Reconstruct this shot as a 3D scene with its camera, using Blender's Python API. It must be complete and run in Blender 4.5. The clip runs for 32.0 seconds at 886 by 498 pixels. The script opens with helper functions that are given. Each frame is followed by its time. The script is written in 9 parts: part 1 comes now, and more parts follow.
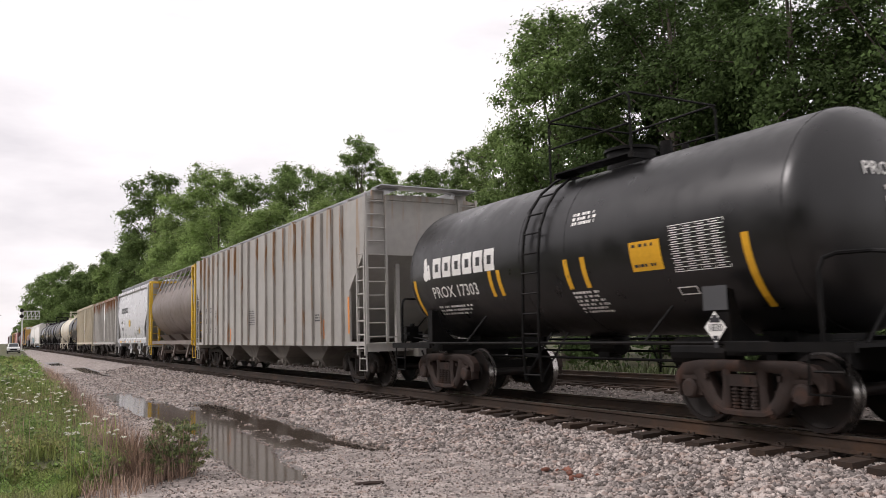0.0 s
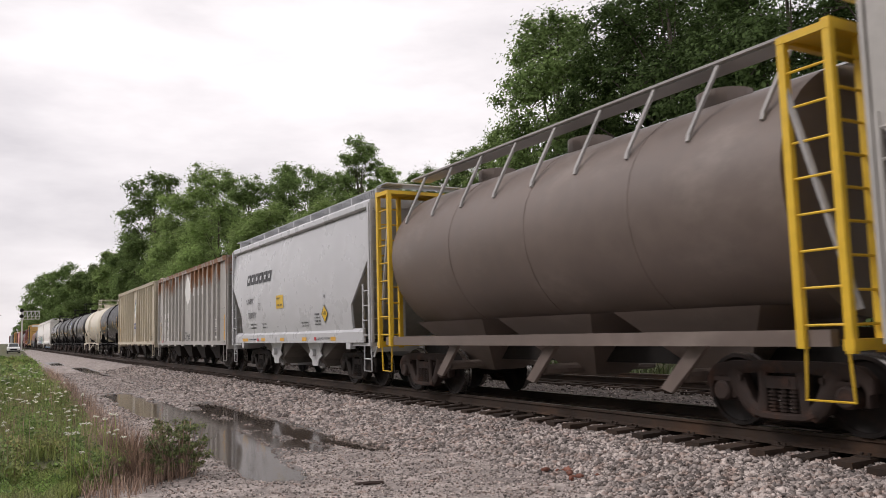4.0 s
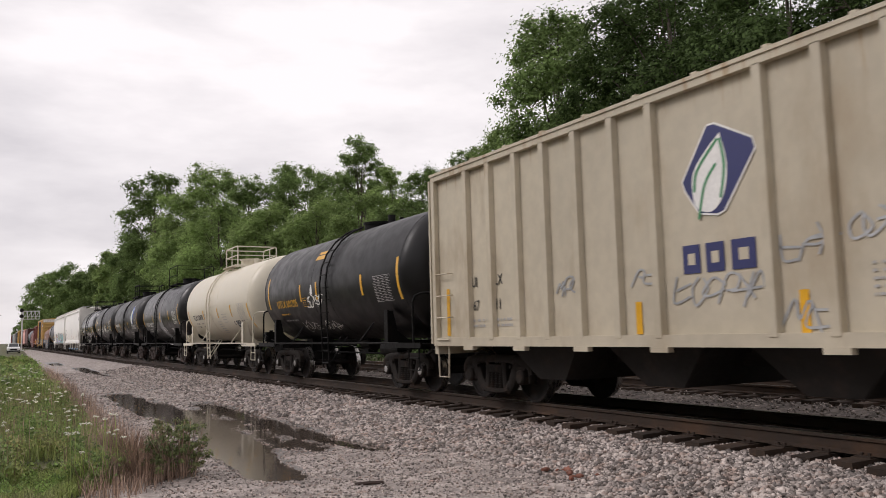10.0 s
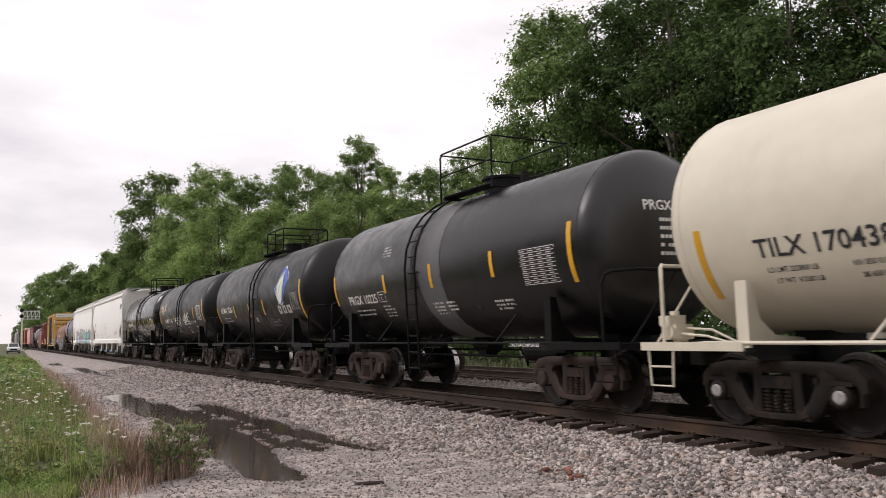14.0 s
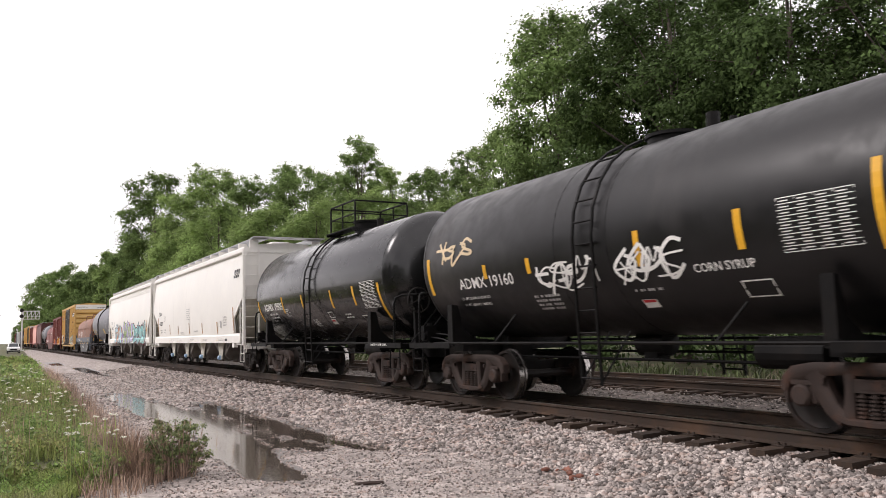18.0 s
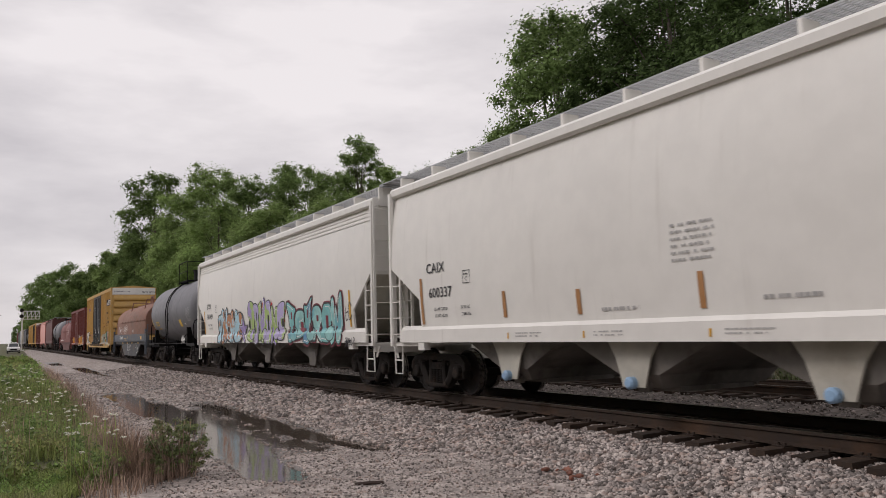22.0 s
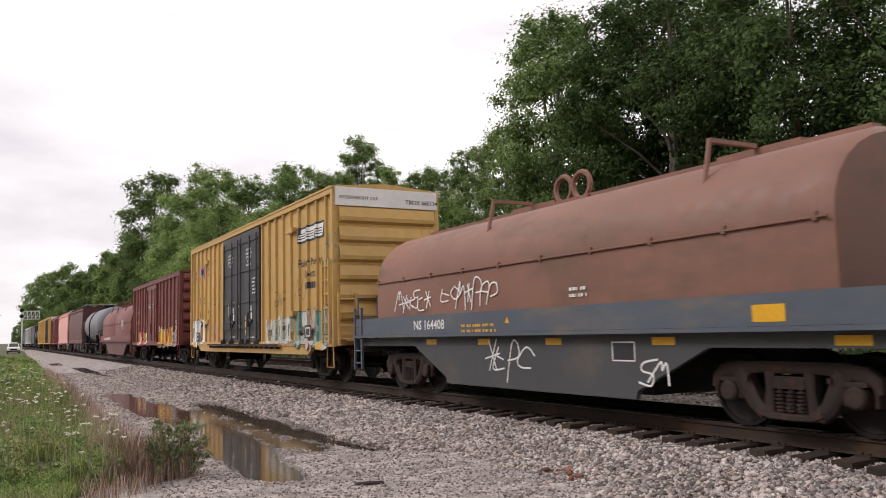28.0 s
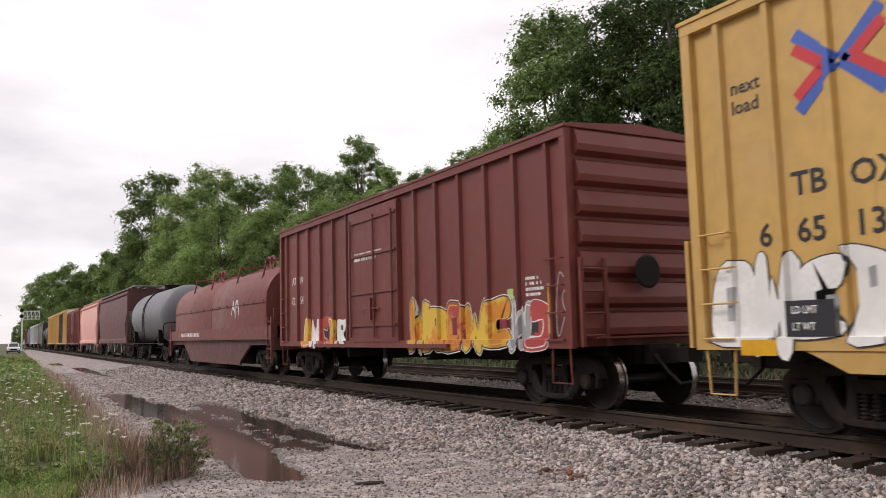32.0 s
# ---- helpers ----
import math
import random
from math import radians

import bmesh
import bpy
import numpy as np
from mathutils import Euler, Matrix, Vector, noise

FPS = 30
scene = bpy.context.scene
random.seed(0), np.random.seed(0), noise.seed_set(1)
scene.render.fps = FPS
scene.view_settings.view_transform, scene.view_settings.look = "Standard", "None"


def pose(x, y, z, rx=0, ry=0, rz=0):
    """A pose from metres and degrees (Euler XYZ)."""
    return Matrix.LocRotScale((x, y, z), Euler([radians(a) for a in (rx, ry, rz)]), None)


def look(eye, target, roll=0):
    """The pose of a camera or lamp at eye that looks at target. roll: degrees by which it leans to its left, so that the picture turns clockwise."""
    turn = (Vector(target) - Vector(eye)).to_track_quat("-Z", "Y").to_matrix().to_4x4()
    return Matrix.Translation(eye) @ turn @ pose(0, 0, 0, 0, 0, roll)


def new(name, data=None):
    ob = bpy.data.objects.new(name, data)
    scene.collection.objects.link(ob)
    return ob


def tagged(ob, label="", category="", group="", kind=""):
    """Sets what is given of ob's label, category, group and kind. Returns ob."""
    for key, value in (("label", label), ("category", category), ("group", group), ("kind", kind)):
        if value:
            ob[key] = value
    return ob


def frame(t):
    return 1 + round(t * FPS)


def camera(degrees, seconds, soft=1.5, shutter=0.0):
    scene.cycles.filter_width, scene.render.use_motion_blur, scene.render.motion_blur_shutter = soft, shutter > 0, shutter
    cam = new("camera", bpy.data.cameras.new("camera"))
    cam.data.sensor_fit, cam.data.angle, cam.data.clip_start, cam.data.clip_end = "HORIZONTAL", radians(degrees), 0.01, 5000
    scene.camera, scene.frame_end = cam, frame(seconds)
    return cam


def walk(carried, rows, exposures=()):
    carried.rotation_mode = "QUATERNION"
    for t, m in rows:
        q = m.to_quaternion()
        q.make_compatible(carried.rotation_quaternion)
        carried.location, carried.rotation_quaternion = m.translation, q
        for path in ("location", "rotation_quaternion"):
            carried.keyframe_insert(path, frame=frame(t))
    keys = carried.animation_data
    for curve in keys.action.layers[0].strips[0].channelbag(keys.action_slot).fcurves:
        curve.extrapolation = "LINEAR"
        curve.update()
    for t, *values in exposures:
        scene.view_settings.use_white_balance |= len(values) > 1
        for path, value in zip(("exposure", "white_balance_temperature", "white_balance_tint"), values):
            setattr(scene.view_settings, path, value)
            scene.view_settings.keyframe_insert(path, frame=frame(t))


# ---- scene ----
# ---- camera: on a tripod beside the line, x across the track, y along it, z = 0 at the rail top ----
TRACK_X = 9.20
EYE = (0.0, 0.0, 1.28)
YAW, PITCH, ROLL, FOV = radians(29.40), radians(5.90), -1.48, 57.81
AIM = (EYE[0] + math.sin(YAW) * math.cos(PITCH), EYE[1] + math.cos(YAW) * math.cos(PITCH), EYE[2] + math.sin(PITCH))
cam = camera(FOV, 32.0, soft=0.55, shutter=0.18)
STAND = look(EYE, AIM, ROLL)
walk(cam, [(0.0, STAND), (32.0, STAND)], exposures=[(t, e, 6500, 17) for t, e in ((0.0, 0.25), (1.0, 0.2), (2.0, 0.1), (3.0, 0.1), (6.0, 0.0), (9.0, 0.0), (10.0, 0.0), (11.0, 0.15), (12.0, 0.3), (13.0, 0.1), (14.0, 0.2), (17.0, 0.6), (19.0, 0.6), (21.0, -0.16), (23.0, -0.28), (25.0, -0.13), (28.0, 0.25), (30.0, 0.12), (32.0, 0.2))])


def run(t):
    """Metres that the train has gone at t seconds, counted from its place at 16 s."""
    x = (t - 16.0) / 16.0
    return 119.08 * x - 1.519 * x * x


# ---- sky, sun ----
world = bpy.data.worlds.new("overcast_sky")
scene.world = world
world.use_nodes = True
wn, wl = world.node_tree.nodes, world.node_tree.links
wn.clear()
SUN_EL, SUN_ROT = radians(43), radians(-67)
w_out = wn.new("ShaderNodeOutputWorld")
w_bg = wn.new("ShaderNodeBackground")
w_sky = wn.new("ShaderNodeTexSky")
w_sky.sky_type, w_sky.sun_disc, w_sky.sun_elevation, w_sky.sun_rotation = "NISHITA", False, SUN_EL, SUN_ROT
w_geo = wn.new("ShaderNodeTexCoord")
w_map = wn.new("ShaderNodeMapping")
w_map.inputs["Scale"].default_value = (1.3, 1.3, 4.2)
w_map.inputs["Location"].default_value = (0.35, 0.1, 0.2)
w_noise = wn.new("ShaderNodeTexNoise")
w_noise.inputs["Scale"].default_value, w_noise.inputs["Detail"].default_value = 1.9, 6.0
w_noise.inputs["Roughness"].default_value = 0.52
w_ramp = wn.new("ShaderNodeValToRGB")
w_ramp.color_ramp.elements[0].position, w_ramp.color_ramp.elements[0].color = 0.34, (6.75, 6.6, 6.62, 1)
w_ramp.color_ramp.elements[1].position, w_ramp.color_ramp.elements[1].color = 0.62, (10.6, 10.4, 10.1, 1)
w_mix = wn.new("ShaderNodeMixRGB")
w_mix.inputs[0].default_value = 0.93
wl.new(w_geo.outputs["Generated"], w_map.inputs["Vector"])
wl.new(w_map.outputs["Vector"], w_noise.inputs["Vector"])
wl.new(w_noise.outputs["Fac"], w_ramp.inputs["Fac"])
wl.new(w_sky.outputs["Color"], w_mix.inputs[1])
wl.new(w_ramp.outputs["Color"], w_mix.inputs[2])
wl.new(w_mix.outputs["Color"], w_bg.inputs["Color"])
w_bg.inputs["Strength"].default_value = 0.1
wl.new(w_bg.outputs["Background"], w_out.inputs["Surface"])

sun = new("sun", bpy.data.lights.new("sun", "SUN"))
sun.data.energy, sun.data.angle, sun.data.color = 1.4, radians(18), (1.0, 0.97, 0.93)
sun.matrix_world = look((0, 0, 40), (40, -17, 0))

# ---- materials ----
def mat(name, color, rough=0.6, metal=0.0, vary=0.12, scale=6.0, bump=0.0, bump_scale=60.0, second=None, second_cut=(0.55, 0.7), second_scale=(1, 1, 1),
        streak=None, streak_cut=(0.58, 0.72), streak_scale=(5.0, 5.0, 0.5), island=0.0, rnd=0.0, spec=0.5, top=None, transl=0.0, sheen=0.0):
    """A node material: base colour with two sizes of variation, and, where given, patches of a second colour, vertical streaks, and a bump.
    top: (height, depth, strength): the streaks thicken towards that height, as rust that runs down from a roof edge."""
    m = bpy.data.materials.new(name)
    m.use_nodes = True
    n, l = m.node_tree.nodes, m.node_tree.links
    b = n["Principled BSDF"]
    b.inputs["Roughness"].default_value, b.inputs["Metallic"].default_value = rough, metal
    b.inputs["Specular IOR Level"].default_value = spec
    b.inputs["Sheen Weight"].default_value, b.inputs["Sheen Roughness"].default_value = sheen, 0.45
    co = n.new("ShaderNodeTexCoord")
    def noise_node(sc, vec_scale=None, detail=4.0, rgh=0.55):
        t = n.new("ShaderNodeTexNoise")
        t.inputs["Scale"].default_value, t.inputs["Detail"].default_value, t.inputs["Roughness"].default_value = sc, detail, rgh
        if vec_scale:
            mp = n.new("ShaderNodeMapping")
            mp.inputs["Scale"].default_value = vec_scale
            l.new(co.outputs["Object"], mp.inputs["Vector"])
            l.new(mp.outputs["Vector"], t.inputs["Vector"])
        else:
            l.new(co.outputs["Object"], t.inputs["Vector"])
        return t
    def ramp(src, a, c, lo=0.0, hi=1.0):
        r = n.new("ShaderNodeMapRange")
        r.interpolation_type = "SMOOTHSTEP"
        r.inputs["From Min"].default_value, r.inputs["From Max"].default_value = a, c
        r.inputs["To Min"].default_value, r.inputs["To Max"].default_value = lo, hi
        l.new(src, r.inputs["Value"])
        return r.outputs["Result"]
    def mixc(fac, a, c):
        x = n.new("ShaderNodeMixRGB")
        if isinstance(fac, float):
            x.inputs[0].default_value = fac
        else:
            l.new(fac, x.inputs[0])
        for i, v in ((1, a), (2, c)):
            if isinstance(v, tuple):
                x.inputs[i].default_value = (*v, 1)
            else:
                l.new(v, x.inputs[i])
        return x.outputs["Color"]
    def hsv(src, val):
        h = n.new("ShaderNodeHueSaturation")
        l.new(src, h.inputs["Color"])
        l.new(val, h.inputs["Value"])
        return h.outputs["Color"]
    big = noise_node(scale * 0.16)
    fine = noise_node(scale * 2.3)
    base = mixc(1.0, color, color)
    col = hsv(base, ramp(big.outputs["Fac"], 0.3, 0.7, 1 - vary, 1 + vary))
    col = hsv(col, ramp(fine.outputs["Fac"], 0.3, 0.7, 1 - vary * 0.6, 1 + vary * 0.6))
    if second:
        p = noise_node(scale * 0.5, second_scale, 6.0, 0.62)
        col = mixc(ramp(p.outputs["Fac"], *second_cut), col, second)
    if streak:
        s = noise_node(1.0, streak_scale, 5.0, 0.6)
        f = ramp(s.outputs["Fac"], *streak_cut)
        if top:
            sep = n.new("ShaderNodeSeparateXYZ")
            l.new(co.outputs["Object"], sep.inputs["Vector"])
            add = n.new("ShaderNodeMath")
            add.operation = "ADD"
            l.new(s.outputs["Fac"], add.inputs[0])
            l.new(ramp(sep.outputs["Z"], top[0] - top[1], top[0], 0.0, top[2]), add.inputs[1])
            f = ramp(add.outputs[0], *streak_cut)
        col = mixc(f, col, streak)
    if island:
        g = n.new("ShaderNodeNewGeometry")
        col = hsv(col, ramp(g.outputs["Random Per Island"], 0.0, 1.0, 1 - island, 1 + island))
    if rnd:
        o = n.new("ShaderNodeObjectInfo")
        col = hsv(col, ramp(o.outputs["Random"], 0.0, 1.0, 1 - rnd, 1 + rnd))
    l.new(col, b.inputs["Base Color"])
    l.new(ramp(fine.outputs["Fac"], 0.25, 0.75, max(rough - 0.08, 0.03), min(rough + 0.1, 1.0)), b.inputs["Roughness"])
    if bump:
        bn = noise_node(bump_scale, None, 3.0)
        bp = n.new("ShaderNodeBump")
        bp.inputs["Strength"].default_value, bp.inputs["Distance"].default_value = 0.6, bump
        l.new(bn.outputs["Fac"], bp.inputs["Height"])
        l.new(bp.outputs["Normal"], b.inputs["Normal"])
    if transl:
        tr = n.new("ShaderNodeBsdfTranslucent")
        l.new(col, tr.inputs["Color"])
        ms = n.new("ShaderNodeMixShader")
        ms.inputs[0].default_value = transl
        l.new(b.outputs[0], ms.inputs[1])
        l.new(tr.outputs[0], ms.inputs[2])
        l.new(ms.outputs[0], n["Material Output"].inputs["Surface"])
    return m


# black paint and grime, darkened further for the shade beneath the shells
M_UNDER = mat("grimy_shaded_underframe_paint", (0.006, 0.0056, 0.0056), 0.55, vary=0.25, scale=4, spec=0.14, second=(0.012, 0.0095, 0.008), second_cut=(0.5, 0.75))
# mottled white, toned down for the shade in the end notches
M_SLOPE = mat("grimy_shaded_white_paint", (0.47, 0.45, 0.39), 0.7, vary=0.12, scale=2, second=(0.36, 0.33, 0.27), second_cut=(0.5, 0.75))
# grime on the bays, with the shade below the side sill in the colour
M_BAY = mat("grimy_shaded_bay_paint", (0.16, 0.146, 0.130), 0.75, vary=0.2, scale=3, second=(0.08, 0.070, 0.060), second_cut=(0.48, 0.72))
M_STEEL_DARK = mat("dirty_black_steel", (0.014, 0.012, 0.011), 0.75, vary=0.25, scale=5, second=(0.03, 0.021, 0.017), second_cut=(0.5, 0.75), spec=0.3)
M_TRUCK = mat("rusty_cast_steel", (0.034, 0.022, 0.018), 0.75, vary=0.3, scale=7, spec=0.35, second=(0.065, 0.032, 0.021), second_cut=(0.5, 0.72), bump=0.004)
M_TRUCK_DARK = mat("grimy_cast_steel", (0.016, 0.0125, 0.0105), 0.75, vary=0.3, scale=7, spec=0.22, second=(0.038, 0.024, 0.017), second_cut=(0.5, 0.72), bump=0.004)
M_WHEEL = mat("brown_wheel_steel", (0.014, 0.011, 0.010), 0.6, 0.1, vary=0.25, scale=5, spec=0.3, second=(0.034, 0.019, 0.014), second_cut=(0.5, 0.75))
M_TREAD = mat("polished_tread_steel", (0.42, 0.40, 0.38), 0.28, 1.0, vary=0.1)
M_RAIL = mat("rusty_rail_web", (0.032, 0.019, 0.012), 0.8, vary=0.3, scale=4, bump=0.003, second=(0.068, 0.035, 0.018), second_cut=(0.52, 0.72), second_scale=(1, 0.4, 1))
M_RAILTOP = mat("worn_rail_head", (0.30, 0.26, 0.23), 0.35, 0.9, vary=0.15)
M_TIE = mat("creosoted_tie", (0.042, 0.026, 0.017), 0.9, vary=0.35, scale=8, second=(0.085, 0.048, 0.029), second_cut=(0.55, 0.75), second_scale=(0.5, 4, 4), bump=0.01, bump_scale=25, rnd=0.3)
M_STONE = mat("limestone_ballast", (0.325, 0.284, 0.262), 0.92, vary=0.25, scale=10, island=0.62, second=(0.29, 0.225, 0.195), second_cut=(0.5, 0.62))
# stones round the second track, darker than the near shoulder
M_STONE_FAR = mat("mid_grey_ballast", (0.21, 0.178, 0.160), 0.92, vary=0.3, scale=10, island=0.55)
# near-black stones between the rails, far darker than the shoulder ballast
M_STONE_DARK = mat("near_black_ballast", (0.034, 0.028, 0.024), 0.92, vary=0.3, scale=10, island=0.45)
M_GRAVEL = mat("crushed_limestone_road", (0.335, 0.292, 0.268), 0.95, vary=0.35, scale=16, second=(0.22, 0.188, 0.170), second_cut=(0.48, 0.68), bump=0.02, bump_scale=45)
M_WET = mat("wet_gravel", (0.085, 0.073, 0.064), 0.35, vary=0.35, scale=16, second=(0.13, 0.112, 0.098), second_cut=(0.5, 0.7), bump=0.012, bump_scale=45)
# near-black ground in the strip from x 8.3 to 10.4
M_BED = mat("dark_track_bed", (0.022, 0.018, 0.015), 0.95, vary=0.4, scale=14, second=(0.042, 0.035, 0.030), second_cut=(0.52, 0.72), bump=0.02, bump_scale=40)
M_FAR_BED = mat("dark_ballast_bed", (0.085, 0.070, 0.061), 0.95, vary=0.45, scale=18, second=(0.17, 0.145, 0.13), second_cut=(0.48, 0.62), bump=0.03, bump_scale=30)
M_SOIL = mat("weedy_soil", (0.07, 0.075, 0.03), 0.95, vary=0.35, scale=3, second=(0.13, 0.10, 0.06), second_cut=(0.5, 0.7), bump=0.02, bump_scale=20)
M_BARK = mat("grey_brown_bark", (0.085, 0.068, 0.055), 0.95, vary=0.3, scale=6, bump=0.02, bump_scale=18)


def leaf_mat(name, color, island=0.32, transl=0.5):
    return mat(name, color, 0.75, vary=0.22, scale=1.0, island=island, rnd=0.12, spec=0.15, transl=transl)


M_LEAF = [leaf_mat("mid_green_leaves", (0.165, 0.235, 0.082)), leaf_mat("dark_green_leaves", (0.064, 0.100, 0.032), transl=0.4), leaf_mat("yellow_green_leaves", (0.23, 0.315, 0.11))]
M_WATER = mat("muddy_puddle_water", (0.075, 0.058, 0.046), 0.03, vary=0.05, spec=0.7, bump=0.0006, bump_scale=6)

# paint of the cars
M_BLACK = mat("black_tank_paint", (0.011, 0.0105, 0.011), 0.34, vary=0.15, scale=1.2, spec=0.5, second=(0.018, 0.017, 0.017), second_cut=(0.5, 0.75), second_scale=(1, 1, 0.35))
M_BLACK_GLOSS = mat("glossy_black_tank_paint", (0.009, 0.009, 0.0095), 0.2, vary=0.15, scale=1.2, spec=0.55, second=(0.015, 0.0145, 0.0145), second_cut=(0.5, 0.75), second_scale=(1, 1, 0.35))
M_BLACK_DULL = mat("dull_black_paint", (0.0085, 0.008, 0.0085), 0.40, vary=0.2, scale=1.2, spec=0.36, second=(0.024, 0.021, 0.020), second_cut=(0.5, 0.75), second_scale=(1, 1, 0.35))
# paler than the black paint, with some sheen
M_DULL_BAND = mat("pale_dull_black_paint", (0.055, 0.053, 0.058), 0.45, sheen=0.3, vary=0.25, scale=1.6, second=(0.035, 0.034, 0.035), second_cut=(0.45, 0.7), second_scale=(1, 2, 0.4))
M_GREY_HOP = mat("weathered_grey_paint", (0.395, 0.38, 0.355), 0.6, vary=0.1, scale=2, streak=(0.33, 0.22, 0.13), streak_cut=(0.66, 0.86), streak_scale=(3.5, 3.5, 0.25), top=(4.7, 2.6, 0.17))
M_GREY_RIB = mat("rust_edged_grey_paint", (0.37, 0.35, 0.32), 0.6, vary=0.1, scale=2, streak=(0.27, 0.14, 0.06), streak_cut=(0.57, 0.72), streak_scale=(6, 9, 0.7), top=(4.6, 3.4, 0.12))
M_RUSTY_GREY = mat("rust_streaked_grey_paint", (0.40, 0.385, 0.36), 0.6, vary=0.1, scale=2, streak=(0.25, 0.115, 0.05), streak_cut=(0.70, 0.86), streak_scale=(2.6, 2.6, 0.42), top=(4.35, 1.9, 0.33))
M_CREAM = mat("grimy_cream_paint", (0.51, 0.455, 0.35), 0.6, vary=0.09, scale=2, second=(0.39, 0.32, 0.225), second_cut=(0.5, 0.75), second_scale=(1, 1, 0.4), streak=(0.36, 0.24, 0.13), streak_cut=(0.7, 0.9), top=(4.4, 1.0, 0.2))
M_CREAM_TANK = mat("cream_tank_paint", (0.63, 0.58, 0.468), 0.4, vary=0.05, scale=1.5, streak=(0.50, 0.45, 0.34), streak_cut=(0.6, 0.9), streak_scale=(2.5, 2.5, 0.4))
M_BROWN_CYL = mat("sooty_brown_paint", (0.165, 0.130, 0.112), 0.5, vary=0.12, scale=1.5, second=(0.23, 0.19, 0.165), second_cut=(0.5, 0.75), second_scale=(1, 0.6, 1))
M_LIGHT_GREY = mat("clean_light_grey_paint", (0.49, 0.495, 0.505), 0.30, vary=0.015, scale=0.6)
M_WHITE = mat("clean_white_paint", (0.78, 0.76, 0.715), 0.42, vary=0.04, scale=1.2, streak=(0.60, 0.57, 0.52), streak_cut=(0.56, 0.92), streak_scale=(4, 4, 0.3))
M_SLATE = mat("slate_grey_tank_paint", (0.165, 0.165, 0.180), 0.5, vary=0.1, scale=1.5, second=(0.115, 0.115, 0.13), second_cut=(0.5, 0.75), second_scale=(1, 1, 0.4))
M_COIL_HOOD = mat("faded_oxide_red_paint", (0.225, 0.105, 0.070), 0.6, vary=0.12, scale=2, second=(0.155, 0.083, 0.055), second_cut=(0.48, 0.72), second_scale=(1, 0.5, 1.4), streak=(0.10, 0.06, 0.045), streak_cut=(0.62, 0.9), streak_scale=(4, 4, 0.3))
M_COIL_GREY = mat("dusty_dark_grey_paint", (0.062, 0.064, 0.068), 0.65, vary=0.12, scale=2, second=(0.105, 0.088, 0.075), second_cut=(0.5, 0.75))
M_COIL_SILL = mat("dusty_blue_grey_paint", (0.085, 0.102, 0.125), 0.6, vary=0.1, scale=2, second=(0.15, 0.125, 0.105), second_cut=(0.5, 0.75), second_scale=(1, 0.5, 2))
M_YELLOW_BOX = mat("faded_yellow_paint", (0.53, 0.325, 0.095), 0.55, vary=0.1, scale=2, second=(0.53, 0.34, 0.14), second_cut=(0.5, 0.8), streak=(0.24, 0.125, 0.05), streak_cut=(0.62, 0.85), streak_scale=(6, 6, 0.35))
M_YELLOW = mat("safety_yellow_paint", (0.72, 0.46, 0.03), 0.5, vary=0.08, scale=3)
M_BOX_WHITE = mat("dirty_white_end_paint", (0.74, 0.73, 0.70), 0.5, vary=0.06, scale=3)
M_MAROON = mat("boxcar_maroon_paint", (0.165, 0.037, 0.030), 0.55, vary=0.12, scale=2, second=(0.20, 0.064, 0.048), second_cut=(0.5, 0.78), second_scale=(1, 1, 0.4))
M_MAROON_DARK = mat("dark_brown_red_paint", (0.105, 0.034, 0.030), 0.6, vary=0.12, scale=2)
M_PINK = mat("faded_pink_paint", (0.66, 0.33, 0.28), 0.55, vary=0.06, scale=2)
M_DOOR = mat("sooty_black_door_paint", (0.040, 0.040, 0.043), 0.6, vary=0.25, scale=3, second=(0.066, 0.058, 0.052), second_cut=(0.5, 0.75))
M_GALV = mat("galvanized_grating", (0.42, 0.43, 0.44), 0.45, 0.4, vary=0.1, scale=6)
M_CAP_BLUE = mat("sky_blue_plastic_cap", (0.27, 0.42, 0.60), 0.4, vary=0.08)
M_RACK = mat("grey_painted_pipe", (0.33, 0.32, 0.31), 0.5, vary=0.1)
M_RED = mat("red_marking_paint", (0.55, 0.03, 0.04), 0.5, vary=0.05)
M_INK = mat("black_lettering_paint", (0.025, 0.025, 0.03), 0.5, vary=0.05)
M_LETTER = mat("white_lettering_paint", (0.78, 0.77, 0.74), 0.5, vary=0.08, scale=8)
M_LETTER_GREY = mat("faded_lettering_paint", (0.42, 0.41, 0.40), 0.55, vary=0.1, scale=8)
M_REFLECT = mat("yellow_reflector_tape", (0.68, 0.36, 0.02), 0.4, vary=0.08, scale=8)
M_ORANGE = mat("orange_tape", (0.70, 0.25, 0.05), 0.45, vary=0.1, scale=8)
M_FADED_STRIP = mat("faded_orange_brown_tape", (0.40, 0.20, 0.08), 0.5, vary=0.1, scale=8)
M_BLUE = mat("blue_marking_paint", (0.05, 0.11, 0.42), 0.5, vary=0.08)
M_NAVY = mat("navy_marking_paint", (0.035, 0.04, 0.13), 0.5, vary=0.08)
M_GREEN = mat("pale_green_marking_paint", (0.36, 0.55, 0.25), 0.5, vary=0.08)
M_LEAF_GREEN = mat("leaf_green_marking_paint", (0.07, 0.26, 0.12), 0.5, vary=0.08)
M_FADED_BLUE = mat("washed_out_blue_spray_paint", (0.36, 0.37, 0.38), 0.6, vary=0.2, scale=5)
M_PURPLE = mat("purple_spray_paint", (0.33, 0.25, 0.52), 0.5, vary=0.15, scale=3)
M_LIME = mat("lime_spray_paint", (0.42, 0.55, 0.17), 0.5, vary=0.12, scale=3)
M_SPRAY_YELLOW = mat("yellow_spray_paint", (0.68, 0.44, 0.05), 0.5, vary=0.12, scale=3)
